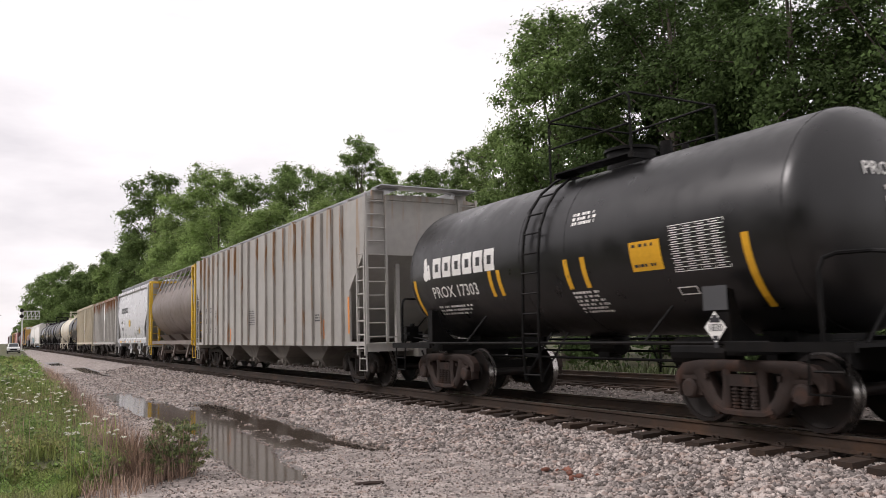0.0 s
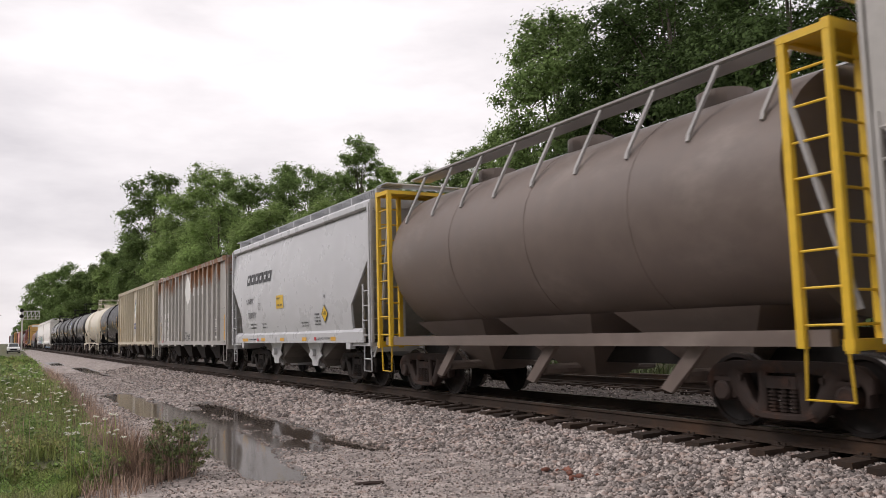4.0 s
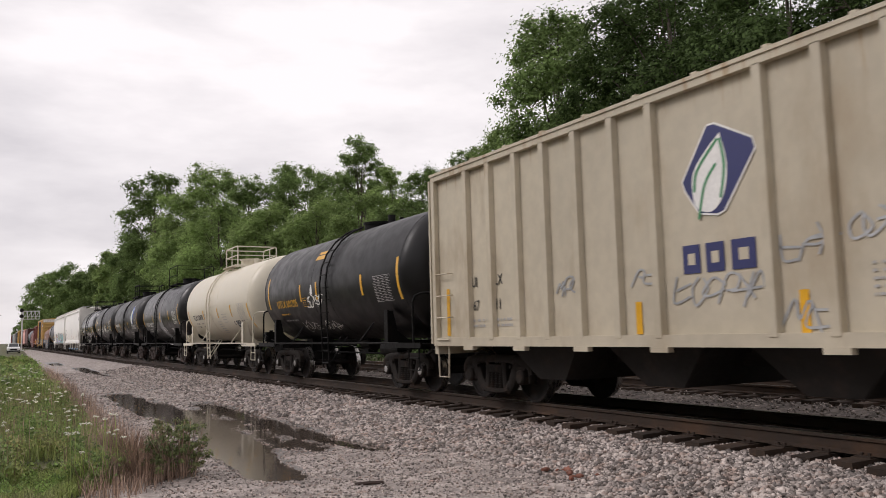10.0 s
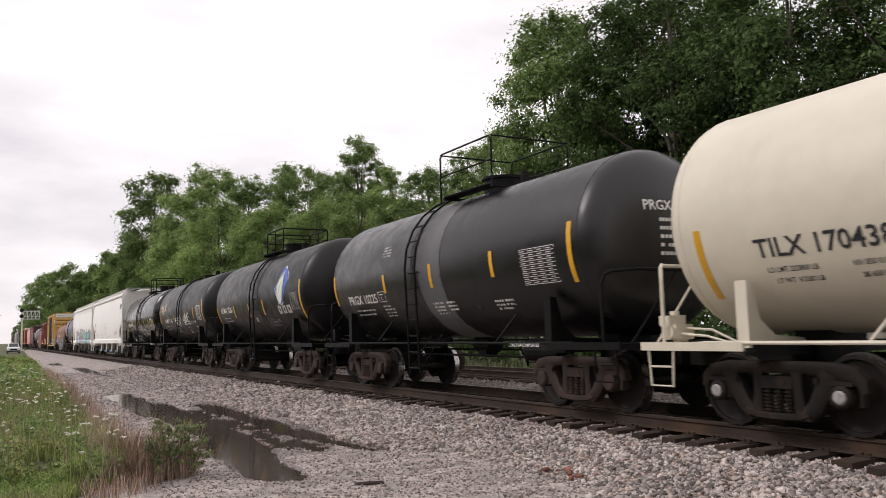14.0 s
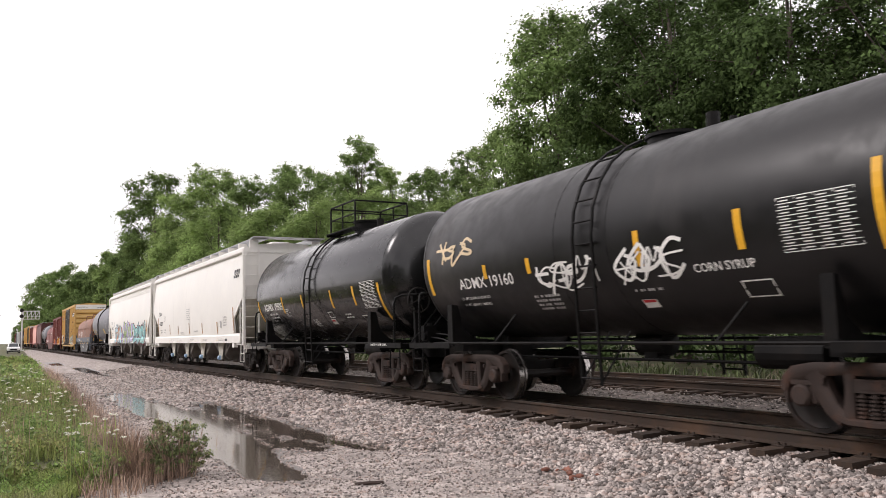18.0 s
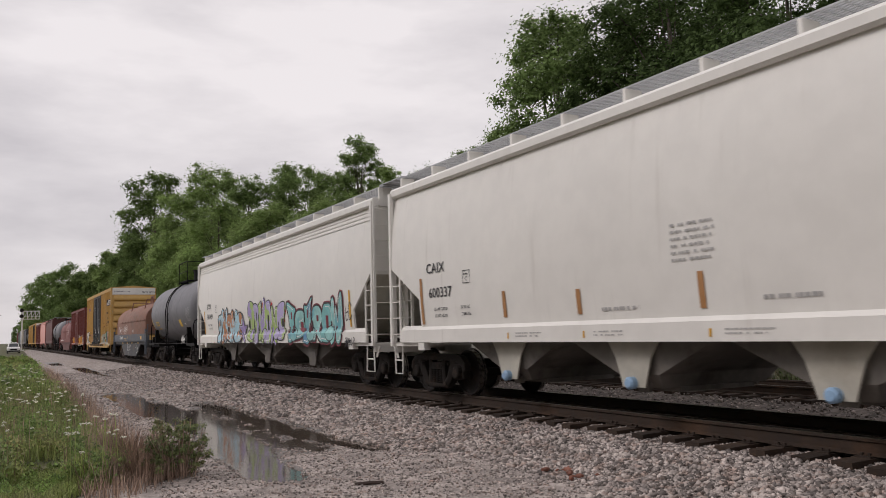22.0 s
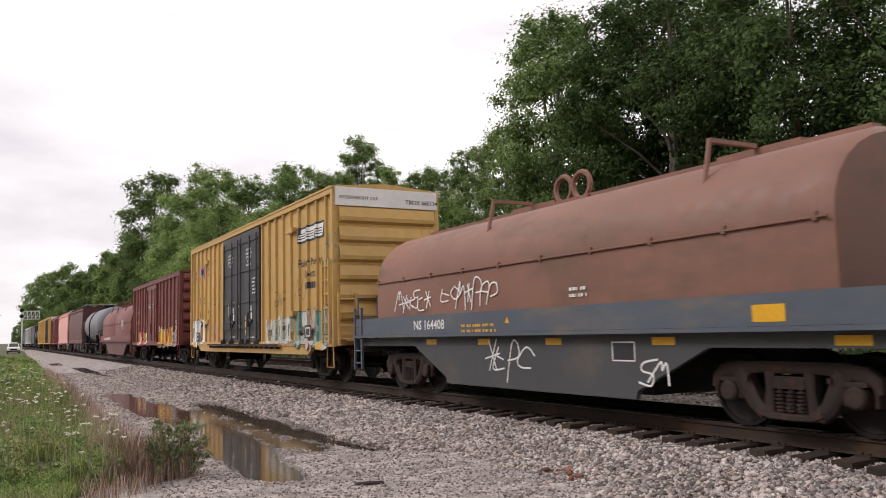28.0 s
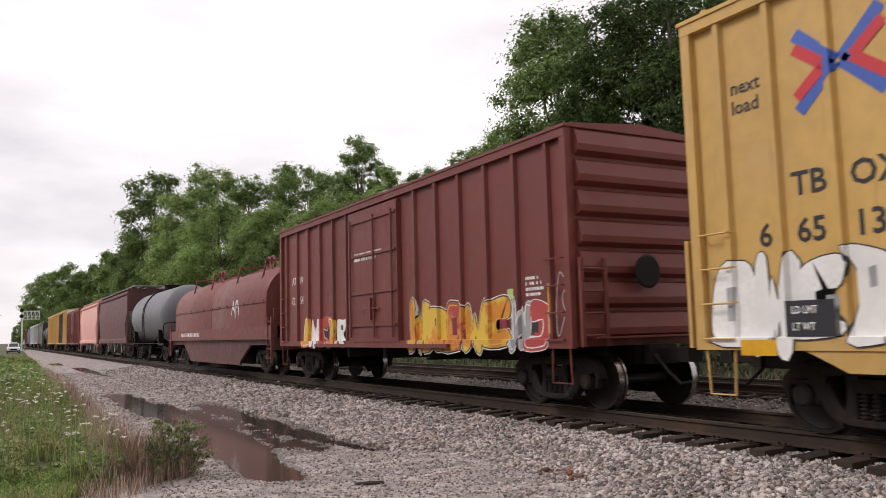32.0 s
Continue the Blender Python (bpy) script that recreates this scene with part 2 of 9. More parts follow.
M_SPRAY_GREY = mat("grey_spray_paint", (0.33, 0.33, 0.34), 0.5, vary=0.15, scale=3)

# ---- mesh helpers ----
class Geo:
    rungs = ()
    """Vertices and faces of one mesh."""

    def __init__(self):
        self.v, self.f = [], []

    def add(self, verts, faces):
        o = len(self.v)
        self.v.extend(tuple(p) for p in verts)
        self.f.extend(tuple(i + o for i in q) for q in faces)
        return self

    def box(self, x0, x1, y0, y1, z0, z1):
        c = [(x, y, z) for z in (z0, z1) for y in (y0, y1) for x in (x0, x1)]
        return self.add(c, [(0, 2, 3, 1), (4, 5, 7, 6), (0, 1, 5, 4), (2, 6, 7, 3), (0, 4, 6, 2), (1, 3, 7, 5)])

    def loft(self, rings, cap=True, closed=True):
        k = len(rings[0])
        vs = [p for r in rings for p in r]
        fs = []
        for a in range(len(rings) - 1):
            for i in range(k if closed else k - 1):
                j = (i + 1) % k
                fs.append((a * k + i, a * k + j, (a + 1) * k + j, (a + 1) * k + i))
        if cap and closed:
            fs.append(tuple(range(k))[::-1])
            fs.append(tuple((len(rings) - 1) * k + i for i in range(k)))
        return self.add(vs, fs)

    def prism_y(self, prof, y0, y1):
        return self.loft([[(x, y0, z) for x, z in prof], [(x, y1, z) for x, z in prof]])

    def prism_x(self, prof, x0, x1):
        return self.loft([[(x0, y, z) for y, z in prof], [(x1, y, z) for y, z in prof]])

    def cyl(self, p, q, r, n=8, r2=None):
        return self.tube([p, q], r, n, r2)

    def tube(self, pts, r, n=6, r2=None):
        pts = [Vector(p) for p in pts]
        rings = []
        up = None
        for i, p in enumerate(pts):
            d = (pts[min(i + 1, len(pts) - 1)] - pts[max(i - 1, 0)]).normalized()
            if up is None:
                up = Vector((0, 0, 1)) if abs(d.z) < 0.9 else Vector((1, 0, 0))
            a = d.cross(up).normalized()
            b = a.cross(d)
            up = b
            rr = r if r2 is None else r + (r2 - r) * i / (len(pts) - 1)
            rings.append([tuple(p + (a * math.cos(2 * math.pi * k / n) + b * math.sin(2 * math.pi * k / n)) * rr) for k in range(n)])
        return self.loft(rings)

    def lathe_y(self, prof, n=48, cx=0.0, cz=0.0):
        """prof: (y, radius) from one end to the other."""
        return self.loft([[(cx + r * math.sin(2 * math.pi * k / n), y, cz + r * math.cos(2 * math.pi * k / n)) for k in range(n)] for y, r in prof])

    def lathe_x(self, prof, n=24, cy=0.0, cz=0.0):
        return self.loft([[(x, cy + r * math.sin(2 * math.pi * k / n), cz + r * math.cos(2 * math.pi * k / n)) for k in range(n)] for x, r in prof])

    def mesh(self, name, material, smooth=False):
        m = bpy.data.meshes.new(name)
        m.from_pydata(self.v, [], self.f)
        m.materials.append(material)
        bm = bmesh.new()
        bm.from_mesh(m)
        bmesh.ops.recalc_face_normals(bm, faces=bm.faces)
        bm.to_mesh(m)
        bm.free()
        if smooth:
            m.shade_smooth()
            m.set_sharp_from_angle(angle=radians(40))
        m.update()
        return m


def part(name, g, material, parent, label="", smooth=False, at=None):
    """One mesh object under a thing or a part; g: a Geo, or a mesh that is shared."""
    data = g.mesh(name, material, smooth) if isinstance(g, Geo) else g
    ob = new(name, data)
    ob.parent = parent
    if at is not None:
        ob.matrix_local = at
    if isinstance(g, Geo):
        for a, b, r in g.rungs:
            part("rung", Geo().cyl(a, b, r, 6), material, ob)
    return tagged(ob, label=label)


def thing(name, g, material, label, category, group="", kind="", smooth=False, at=None):
    ob = new(name, g.mesh(name, material, smooth) if isinstance(g, Geo) else g)
    if at is not None:
        ob.matrix_world = at
    return tagged(ob, label=label, category=category, group=group, kind=kind)


def anchor(name, label, category, group="", at=None):
    ob = new(name)
    ob.empty_display_size = 0.3
    if at is not None:
        ob.matrix_world = at
    return tagged(ob, label=label, category=category, group=group)


def numpy_mesh(name, verts, faces, material, smooth=False):
    """A mesh from arrays: verts (n, 3), faces (m, 3 or 4)."""
    verts, faces = np.asarray(verts, dtype=np.float32), np.asarray(faces, dtype=np.int32)
    m = bpy.data.meshes.new(name)
    k = faces.shape[1]
    m.vertices.add(len(verts))
    m.vertices.foreach_set("co", verts.ravel())
    m.loops.add(faces.size)
    m.loops.foreach_set("vertex_index", faces.ravel())
    m.polygons.add(len(faces))
    m.polygons.foreach_set("loop_start", np.arange(0, faces.size, k, dtype=np.int32))
    m.update(calc_edges=True)
    m.validate()
    m.materials.append(material)
    if smooth:
        m.shade_smooth()
    return m

# ---- ground, road, tracks ----
ROAD_Z = -0.50
TRACK2_X = 14.95
PUDDLES = [  # hollows: from x, y to x, y, half width, depth
    (3.62, 28.6, 3.68, 24.0, 0.46, 0.10), (3.68, 24.0, 3.70, 20.0, 0.62, 0.10), (3.76, 20.0, 3.76, 15.0, 0.44, 0.10), (3.76, 15.0, 3.44, 12.5, 0.48, 0.10), (3.42, 12.5, 3.24, 10.3, 0.36, 0.10),
    (5.10, 22.4, 5.05, 18.0, 0.35, 0.10), (5.05, 18.0, 5.00, 14.0, 0.33, 0.10), (5.00, 14.0, 5.25, 11.7, 0.24, 0.09), (4.42, 20.6, 4.36, 12.6, 0.42, 0.036),
    (5.20, 60.0, 5.05, 49.0, 0.42, 0.08), (5.05, 48.0, 5.25, 43.4, 0.22, 0.08), (5.08, 39.3, 5.12, 35.4, 0.11, 0.07), (5.25, 33.2, 5.34, 32.2, 0.14, 0.07), (4.75, 30.0, 5.30, 29.7, 0.12, 0.07),
    (3.70, 32.9, 4.00, 32.3, 0.13, 0.07), (4.60, 78.0, 4.50, 68.0, 0.45, 0.06),
]


def puddle_dip(x, y):
    """How deep the road dips at a place: the puddles stand in these hollows."""
    d = -0.02
    for x0, y0, x1, y1, r, depth in PUDDLES:
        if abs(x - (x0 + x1) / 2) > 2.5 or y > y0 + 2 or y < y1 - 2:
            continue
        u = ((x - x0) * (x1 - x0) + (y - y0) * (y1 - y0)) / ((x1 - x0) ** 2 + (y1 - y0) ** 2)
        u = min(max(u, 0.0), 1.0)
        q = math.hypot(x - x0 - u * (x1 - x0), (y - y0 - u * (y1 - y0)) * 0.6) / r
        d = max(d, depth * (1.0 - q * q * 0.8))
    return d


def smooth_step(a, b, x):
    t = min(max((x - a) / (b - a), 0.0), 1.0)
    return t * t * (3 - 2 * t)


def verge(y):
    """Where the weeds give way to the gravel road."""
    return 1.98 + 0.024 * (y - 10.0) + 0.16 * noise.noise(Vector((0.0, y * 0.35, 9.0))) - 0.95 * smooth_step(11.3, 9.7, y)


def ground_z(x, y):
    n1 = noise.noise(Vector((x * 0.9, y * 0.9, 0.0)))
    n2 = noise.noise(Vector((x * 3.2, y * 3.2, 5.0)))
    z = ROAD_Z + 0.02 * n1 + 0.018 * n2
    z -= max(puddle_dip(x, y), -0.012)
    z += 0.035 * max(noise.noise(Vector((x * 1.7, y * 1.1, 3.0))), 0.0) + 0.02 * noise.noise(Vector((x * 6.5, y * 6.5, 7.0)))
    edge = verge(y) - 0.2
    z += 0.06 * smooth_step(edge + 0.3, edge - 0.9, x)
    lift = -0.31 - ROAD_Z
    z += lift * smooth_step(5.9, 7.7, x) + 0.03 * smooth_step(7.7, 8.3, x)
    if x > 16.6:
        z += -0.25 * smooth_step(16.6, 18.5, x) + 0.5 * smooth_step(19.0, 30.0, x)
    elif 10.6 < x < 13.6:
        z -= 0.12 * smooth_step(10.6, 11.4, x) * smooth_step(13.6, 12.8, x)
    return z


def axis(parts):
    out = []
    for a, b, step in parts:
        out.extend(np.arange(a, b, step).tolist())
    return out


def build_ground():
    xs = axis([(-1500, -60, 160), (-60, -6, 6), (-6, 0.4, 0.4), (0.4, 8.2, 0.075), (8.2, 19, 0.4), (19, 60, 4), (60, 1600, 140)])
    ys = axis([(-1200, -40, 120), (-40, 2, 3), (2, 7.6, 0.4), (7.6, 26, 0.09), (26, 70, 0.35), (70, 200, 3), (200, 3000, 150)])
    v = np.array([(x, y, ground_z(x, y) if -80 < x < 80 and -60 < y < 400 else ROAD_Z) for y in ys for x in xs])
    nx = len(xs)
    i, j = np.meshgrid(np.arange(nx - 1), np.arange(len(ys) - 1))
    a = (j * nx + i).ravel()
    f = np.stack([a, a + 1, a + nx + 1, a + nx], 1)
    me = numpy_mesh("ground", v, f, M_GRAVEL, True)
    me.materials.append(M_BED)
    me.materials.append(M_SOIL)
    me.materials.append(M_WET)
    me.materials.append(M_FAR_BED)
    cx = v[f].mean(1)[:, 0]
    cy = v[f].mean(1)[:, 1]
    edge = np.array([verge(q) - 0.3 for q in cy])
    idx = np.zeros(len(f), dtype=np.int32)
    idx[(cx > 10.4) & (cx < 17.2)] = 4
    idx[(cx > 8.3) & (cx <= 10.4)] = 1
    idx[(cx > 17.2) | (cx < edge)] = 2
    for k in np.nonzero((idx == 0) & (cx > 1.5) & (cx < 6.4) & (cy > 8) & (cy < 80))[0]:
        if puddle_dip(cx[k], cy[k]) > -0.008:
            idx[k] = 3
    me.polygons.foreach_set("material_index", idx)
    tagged(new("ground", me), "crushed limestone service road beside the railway", "ground", kind="structure")


build_ground()
w = Geo()
w.add([(1.2, 6.5, 0), (6.3, 6.5, 0), (6.3, 75, 0), (2.2, 75, 0)], [(0, 1, 2, 3)])
thing("water", w, M_WATER, "brown rainwater standing in the ruts of the gravel road", "puddle", kind="structure", at=pose(0, 0, ROAD_Z - 0.012))


def rail_profile(x):
    return [(x - 0.07, -0.185), (x + 0.07, -0.185), (x + 0.07, -0.172), (x + 0.012, -0.15), (x + 0.012, -0.045), (x + 0.036, -0.036),
            (x + 0.036, -0.006), (x + 0.028, 0.0), (x - 0.028, 0.0), (x - 0.036, -0.006), (x - 0.036, -0.036), (x - 0.012, -0.045), (x - 0.012, -0.15), (x - 0.07, -0.172)]


def build_track(cx, name, label, near_ties):
    track = anchor(name, label, "railway track")
    tagged(track, kind="structure")
    for side in (-0.755, 0.755):
        r = part("rail", Geo().prism_y(rail_profile(cx + side), -60, 600), M_RAIL, track, "rusty steel rail with a worn bright head")
        part("rail_head", Geo().box(cx + side - 0.029, cx + side + 0.029, -60, 600, 0.001, 0.003), M_RAILTOP, r, "bright strip worn by the wheels")
    rng = random.Random(5)
    kinds = []
    for k in range(4):
        g = Geo()
        w2 = 0.115 + 0.006 * k
        g.loft([[(-1.3, -w2, -0.17), (-1.3, w2 - 0.01, -0.17), (-1.3, w2 - 0.01, 0), (-1.3, -w2, 0)], [(-0.6, -w2 + 0.01, -0.17), (-0.6, w2, -0.17), (-0.6, w2, 0.006), (-0.6, -w2 + 0.01, 0.006)],
                [(0.7, -w2, -0.17), (0.7, w2, -0.17), (0.7, w2, -0.004), (0.7, -w2, -0.004)], [(1.3, -w2, -0.17), (1.3, w2 - 0.01, -0.17), (1.3, w2 - 0.01, 0), (1.3, -w2, 0)]])
        kinds.append(g.mesh("tie", M_TIE))
    plate = Geo().box(-0.18, 0.18, -0.095, 0.095, 0, 0.016).box(-0.12, -0.09, -0.06, -0.03, 0.016, 0.045).box(0.09, 0.12, 0.03, 0.06, 0.016, 0.045).box(-0.12, -0.09, 0.03, 0.06, 0.016, 0.045).mesh("tie_plate", M_RAIL)
    y, count = 1.5, 0
    while count < near_ties:
        t = part("tie", kinds[rng.randrange(4)], None, track, at=pose(cx + rng.uniform(-0.06, 0.06), y, -0.203 + rng.uniform(-0.012, 0.006), 0, rng.uniform(-0.4, 0.4), rng.uniform(-1.5, 1.5)))
        if count < 50 and near_ties > 100:
            part("tie_plate", plate, None, t, at=pose(-0.755, 0, 0.004))
        y += 0.512 + rng.uniform(-0.03, 0.03)
        count += 1
    g = Geo()
    while y < 480:
        g.box(cx - 1.3 + rng.uniform(-0.05, 0.05), cx + 1.3, y - 0.115, y + 0.115, -0.37, -0.203)
        y += 0.512 * (1 if y < 200 else 2)
    far = part("far_ties", g, M_TIE, track)
    tagged(far, kind="stuff")


build_track(TRACK_X, "main_track", "rusty steel rails on dark wooden ties in limestone ballast", 150)
build_track(TRACK2_X, "second_track", "second line of rusty rails beyond the train", 90)

# ---- trees ----
def leaf_cloud(rng, clumps, leaves, size, corners=4):
    """Leaves round clump centres (x, y, z, radius): kite-shaped blades turned every way, plain triangles for far crowns."""
    c = np.array(clumps)
    wgt = c[:, 3] ** 2
    k = rng.choice(len(c), leaves, p=wgt / wgt.sum())
    d = rng.normal(size=(leaves, 3))
    d /= np.linalg.norm(d, axis=1)[:, None]
    r = c[k, 3] * np.minimum(np.abs(rng.normal(size=leaves)) * 0.55 + 0.25 * rng.random(leaves), 1.35)
    d2 = d * r[:, None]
    d2[:, 2] *= 0.8
    p = c[k, :3] + d2
    mid = c[:, :3].mean(0)
    n = 0.35 * d + 0.8 * (p - mid) / (np.linalg.norm(p - mid, axis=1)[:, None] + 1e-6) + rng.normal(size=(leaves, 3)) * 0.65
    n[:, 2] += 0.5
    n /= np.linalg.norm(n, axis=1)[:, None]
    a = np.cross(n, rng.normal(size=(leaves, 3)))
    a /= np.linalg.norm(a, axis=1)[:, None]
    b = np.cross(n, a)
    s = size * (0.6 + 0.8 * rng.random(leaves))[:, None]
    v = np.stack([p - a * s, p + b * s * 0.55 - n * s * 0.12, p + a * s, p - b * s * 0.55 - n * s * 0.12], 1)[:, :corners].reshape(-1, 3)
    f = np.arange(leaves * corners).reshape(-1, corners)
    return v, f


def make_tree(name, label, x, y, z, height, spread, seed, material, leaves, size, low=0.25, lean=0.0, group="trees along the line"):
    rng = np.random.default_rng(seed)
    tree = anchor(name, label, "tree", group, at=pose(x, y, z))
    low = max(low, 0.1)
    spread *= 1.16 if size < 0.21 else 1.22
    g = Geo()
    trunk = [(0, 0, -0.3)]
    for i in range(1, 7):
        q = i / 6
        trunk.append((lean * q * q + 0.25 * rng.normal() * q, 0.25 * rng.normal() * q, height * 0.86 * q))
    g.tube(trunk, height * 0.020 + 0.08, 8, 0.05)
    clumps = []
    near = size < 0.21
    count = (18 if near else 14) + int(2.6 * height / spread)
    lob = rng.random(2) * 6.28
    for i in range(count):
        q = low + (1 - low) * ((i + rng.random()) / count) ** 0.9
        e = (q - low) / (1 - low)
        prof = 1 - ((e - 0.42) / 0.66) ** 2.6 if e > 0.42 else 1 - ((0.42 - e) / 0.42) ** 2 * 0.45
        ang = i * 2.4 + 0.8 * rng.random()
        wob = 1 + 0.14 * math.sin(3 * ang + lob[0] + 5 * e)
        R = spread * (0.40 + 0.2 * rng.random()) * (1.0 - 0.25 * e)
        rad = max(spread * max(prof, 0.05) ** 0.5 * wob - R * 0.9, 0.0) * (0.55 + 0.5 * rng.random() ** 0.4)
        t = min(q * 0.9, 0.98) * 6
        j = min(int(t), 5)
        u = Vector(trunk[j]).lerp(Vector(trunk[j + 1]), t - j)
        c = Vector((u.x + math.cos(ang) * rad, u.y + math.sin(ang) * rad, q * (height - R * 0.7)))
        root = (u.x, u.y, u.z * 0.82)
        mid = (u.x * 0.6 + c.x * 0.4, u.y * 0.6 + c.y * 0.4, u.z * 0.4 + c.z * 0.5)
        g.tube([root, mid, tuple(c)], 0.035 + 0.007 * height * (1 - q), 5, 0.03)
        clumps.append((c.x, c.y, c.z, R * 0.85))
        for k in range(13):
            d = Vector((rng.normal() + 0.5 * math.cos(ang), rng.normal() + 0.5 * math.sin(ang), rng.normal() + 0.55)).normalized()
            p = c + Vector((d.x, d.y, d.z * 0.78)) * R * (0.4 + 0.55 * rng.random())
            clumps.append((p.x, p.y, p.z, R * (0.29 + 0.2 * rng.random())))
            if k % 3 == 0:
                g.tube([tuple(c), tuple(p)], 0.028, 4, 0.01)
    part("trunk", g, M_BARK, tree, "branching grey-brown trunk")
    v, f = leaf_cloud(rng, clumps, int(leaves * 3.4), size * 0.52) if near else leaf_cloud(rng, clumps, int(leaves * 6.5), size * 0.42, 3)
    part("crown", numpy_mesh("crown", v, f, material), None, tree, "dense uneven green crown with gaps")
    return tree


BIG = "tall broadleaf tree in full summer leaf beyond the tracks"
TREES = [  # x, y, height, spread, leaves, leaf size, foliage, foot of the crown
    # near group: foliage 0 paints its lit left side, 1 its shaded right
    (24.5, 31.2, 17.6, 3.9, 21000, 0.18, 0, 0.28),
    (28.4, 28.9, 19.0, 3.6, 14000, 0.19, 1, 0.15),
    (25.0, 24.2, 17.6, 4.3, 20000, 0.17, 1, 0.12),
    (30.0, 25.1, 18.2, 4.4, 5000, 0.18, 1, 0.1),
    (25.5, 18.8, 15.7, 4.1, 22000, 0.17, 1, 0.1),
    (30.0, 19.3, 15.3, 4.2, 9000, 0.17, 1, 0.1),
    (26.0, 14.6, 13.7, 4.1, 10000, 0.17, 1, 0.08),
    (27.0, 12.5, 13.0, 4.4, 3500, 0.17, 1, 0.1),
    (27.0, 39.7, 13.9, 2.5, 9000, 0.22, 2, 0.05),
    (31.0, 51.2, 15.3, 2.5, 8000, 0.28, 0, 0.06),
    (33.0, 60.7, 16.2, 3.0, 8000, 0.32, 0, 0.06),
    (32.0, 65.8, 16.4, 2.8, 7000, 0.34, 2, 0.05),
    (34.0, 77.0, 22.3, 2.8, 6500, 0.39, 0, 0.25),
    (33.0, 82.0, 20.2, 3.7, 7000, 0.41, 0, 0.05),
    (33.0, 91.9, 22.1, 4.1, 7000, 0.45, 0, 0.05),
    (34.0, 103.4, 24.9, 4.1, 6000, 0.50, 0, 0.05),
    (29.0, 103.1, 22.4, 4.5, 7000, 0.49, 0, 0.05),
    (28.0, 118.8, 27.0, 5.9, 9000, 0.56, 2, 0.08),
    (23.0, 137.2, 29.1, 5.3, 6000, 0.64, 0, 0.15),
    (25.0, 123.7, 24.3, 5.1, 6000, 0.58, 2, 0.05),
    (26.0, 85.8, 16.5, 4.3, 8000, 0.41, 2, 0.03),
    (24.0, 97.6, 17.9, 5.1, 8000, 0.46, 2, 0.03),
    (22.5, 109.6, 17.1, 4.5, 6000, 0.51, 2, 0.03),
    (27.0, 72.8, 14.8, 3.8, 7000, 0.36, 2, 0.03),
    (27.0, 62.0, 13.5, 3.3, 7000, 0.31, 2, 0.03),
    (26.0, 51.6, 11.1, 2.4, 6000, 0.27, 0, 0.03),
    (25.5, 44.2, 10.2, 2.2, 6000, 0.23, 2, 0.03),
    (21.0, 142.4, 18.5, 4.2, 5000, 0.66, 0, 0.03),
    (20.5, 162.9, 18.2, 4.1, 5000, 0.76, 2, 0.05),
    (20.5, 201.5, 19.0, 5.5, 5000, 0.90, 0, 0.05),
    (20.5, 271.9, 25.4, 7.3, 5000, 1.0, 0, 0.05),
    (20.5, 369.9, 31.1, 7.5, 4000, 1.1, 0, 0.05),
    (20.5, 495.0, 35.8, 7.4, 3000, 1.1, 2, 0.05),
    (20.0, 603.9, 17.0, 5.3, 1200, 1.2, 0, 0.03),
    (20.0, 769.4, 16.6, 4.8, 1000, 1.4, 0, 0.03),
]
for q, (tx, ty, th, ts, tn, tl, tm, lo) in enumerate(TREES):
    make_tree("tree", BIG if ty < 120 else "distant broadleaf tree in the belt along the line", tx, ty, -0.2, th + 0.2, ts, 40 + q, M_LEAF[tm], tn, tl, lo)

for q, (tx, ty, th, ts) in enumerate(((-17, -26, 12, 6.0), (-19, -14, 13, 6.5), (-16, -3, 11, 6.0), (-18, 8, 12.5, 6.5), (-17, 19, 11, 6.0), (-19, 30, 13, 6.5), (-18, 42, 11, 6.0))):
    make_tree("tree", "broadleaf tree across the service road from the track", tx, ty, -0.5, th, ts, 90 + q, M_LEAF[q % 2], 1500, 0.9, 0.03, group="trees across the road")

# ---- freight cars: local x across (minus = the side seen), y along the line (plus = towards the rear), z from the rail top ----
CARS, WHEELS = [], []
TRAIN = "cars of the freight train"
WHEEL_R = 0.457


def car(name, label, category, rear, front):
    """rear, front: where the two ends of the car stand on the line at 16 s."""
    mid = (rear + front) / 2
    ob = anchor(name, label, category, TRAIN, at=pose(TRACK_X, mid - run(0), 0))
    CARS.append((ob, mid))
    return ob, (rear - front) / 2


def wheel_mesh():
    g = Geo()
    prof = [(0.665, 0.06), (0.665, 0.13), (0.70, 0.15), (0.735, 0.30), (0.70, 0.395), (0.69, 0.41), (0.685, 0.483), (0.715, 0.483), (0.725, 0.459), (0.825, 0.452), (0.825, 0.405), (0.80, 0.395), (0.775, 0.30), (0.79, 0.16), (0.83, 0.14), (0.83, 0.06)]
    g.lathe_x(prof, 36)
    m = g.mesh("wheel", M_WHEEL, True)
    m.materials.append(M_TREAD)
    for p in m.polygons:
        c = p.center
        if math.hypot(c.y, c.z) > 0.435 and abs(p.normal.x) < 0.7:
            p.material_index = 1
    return m


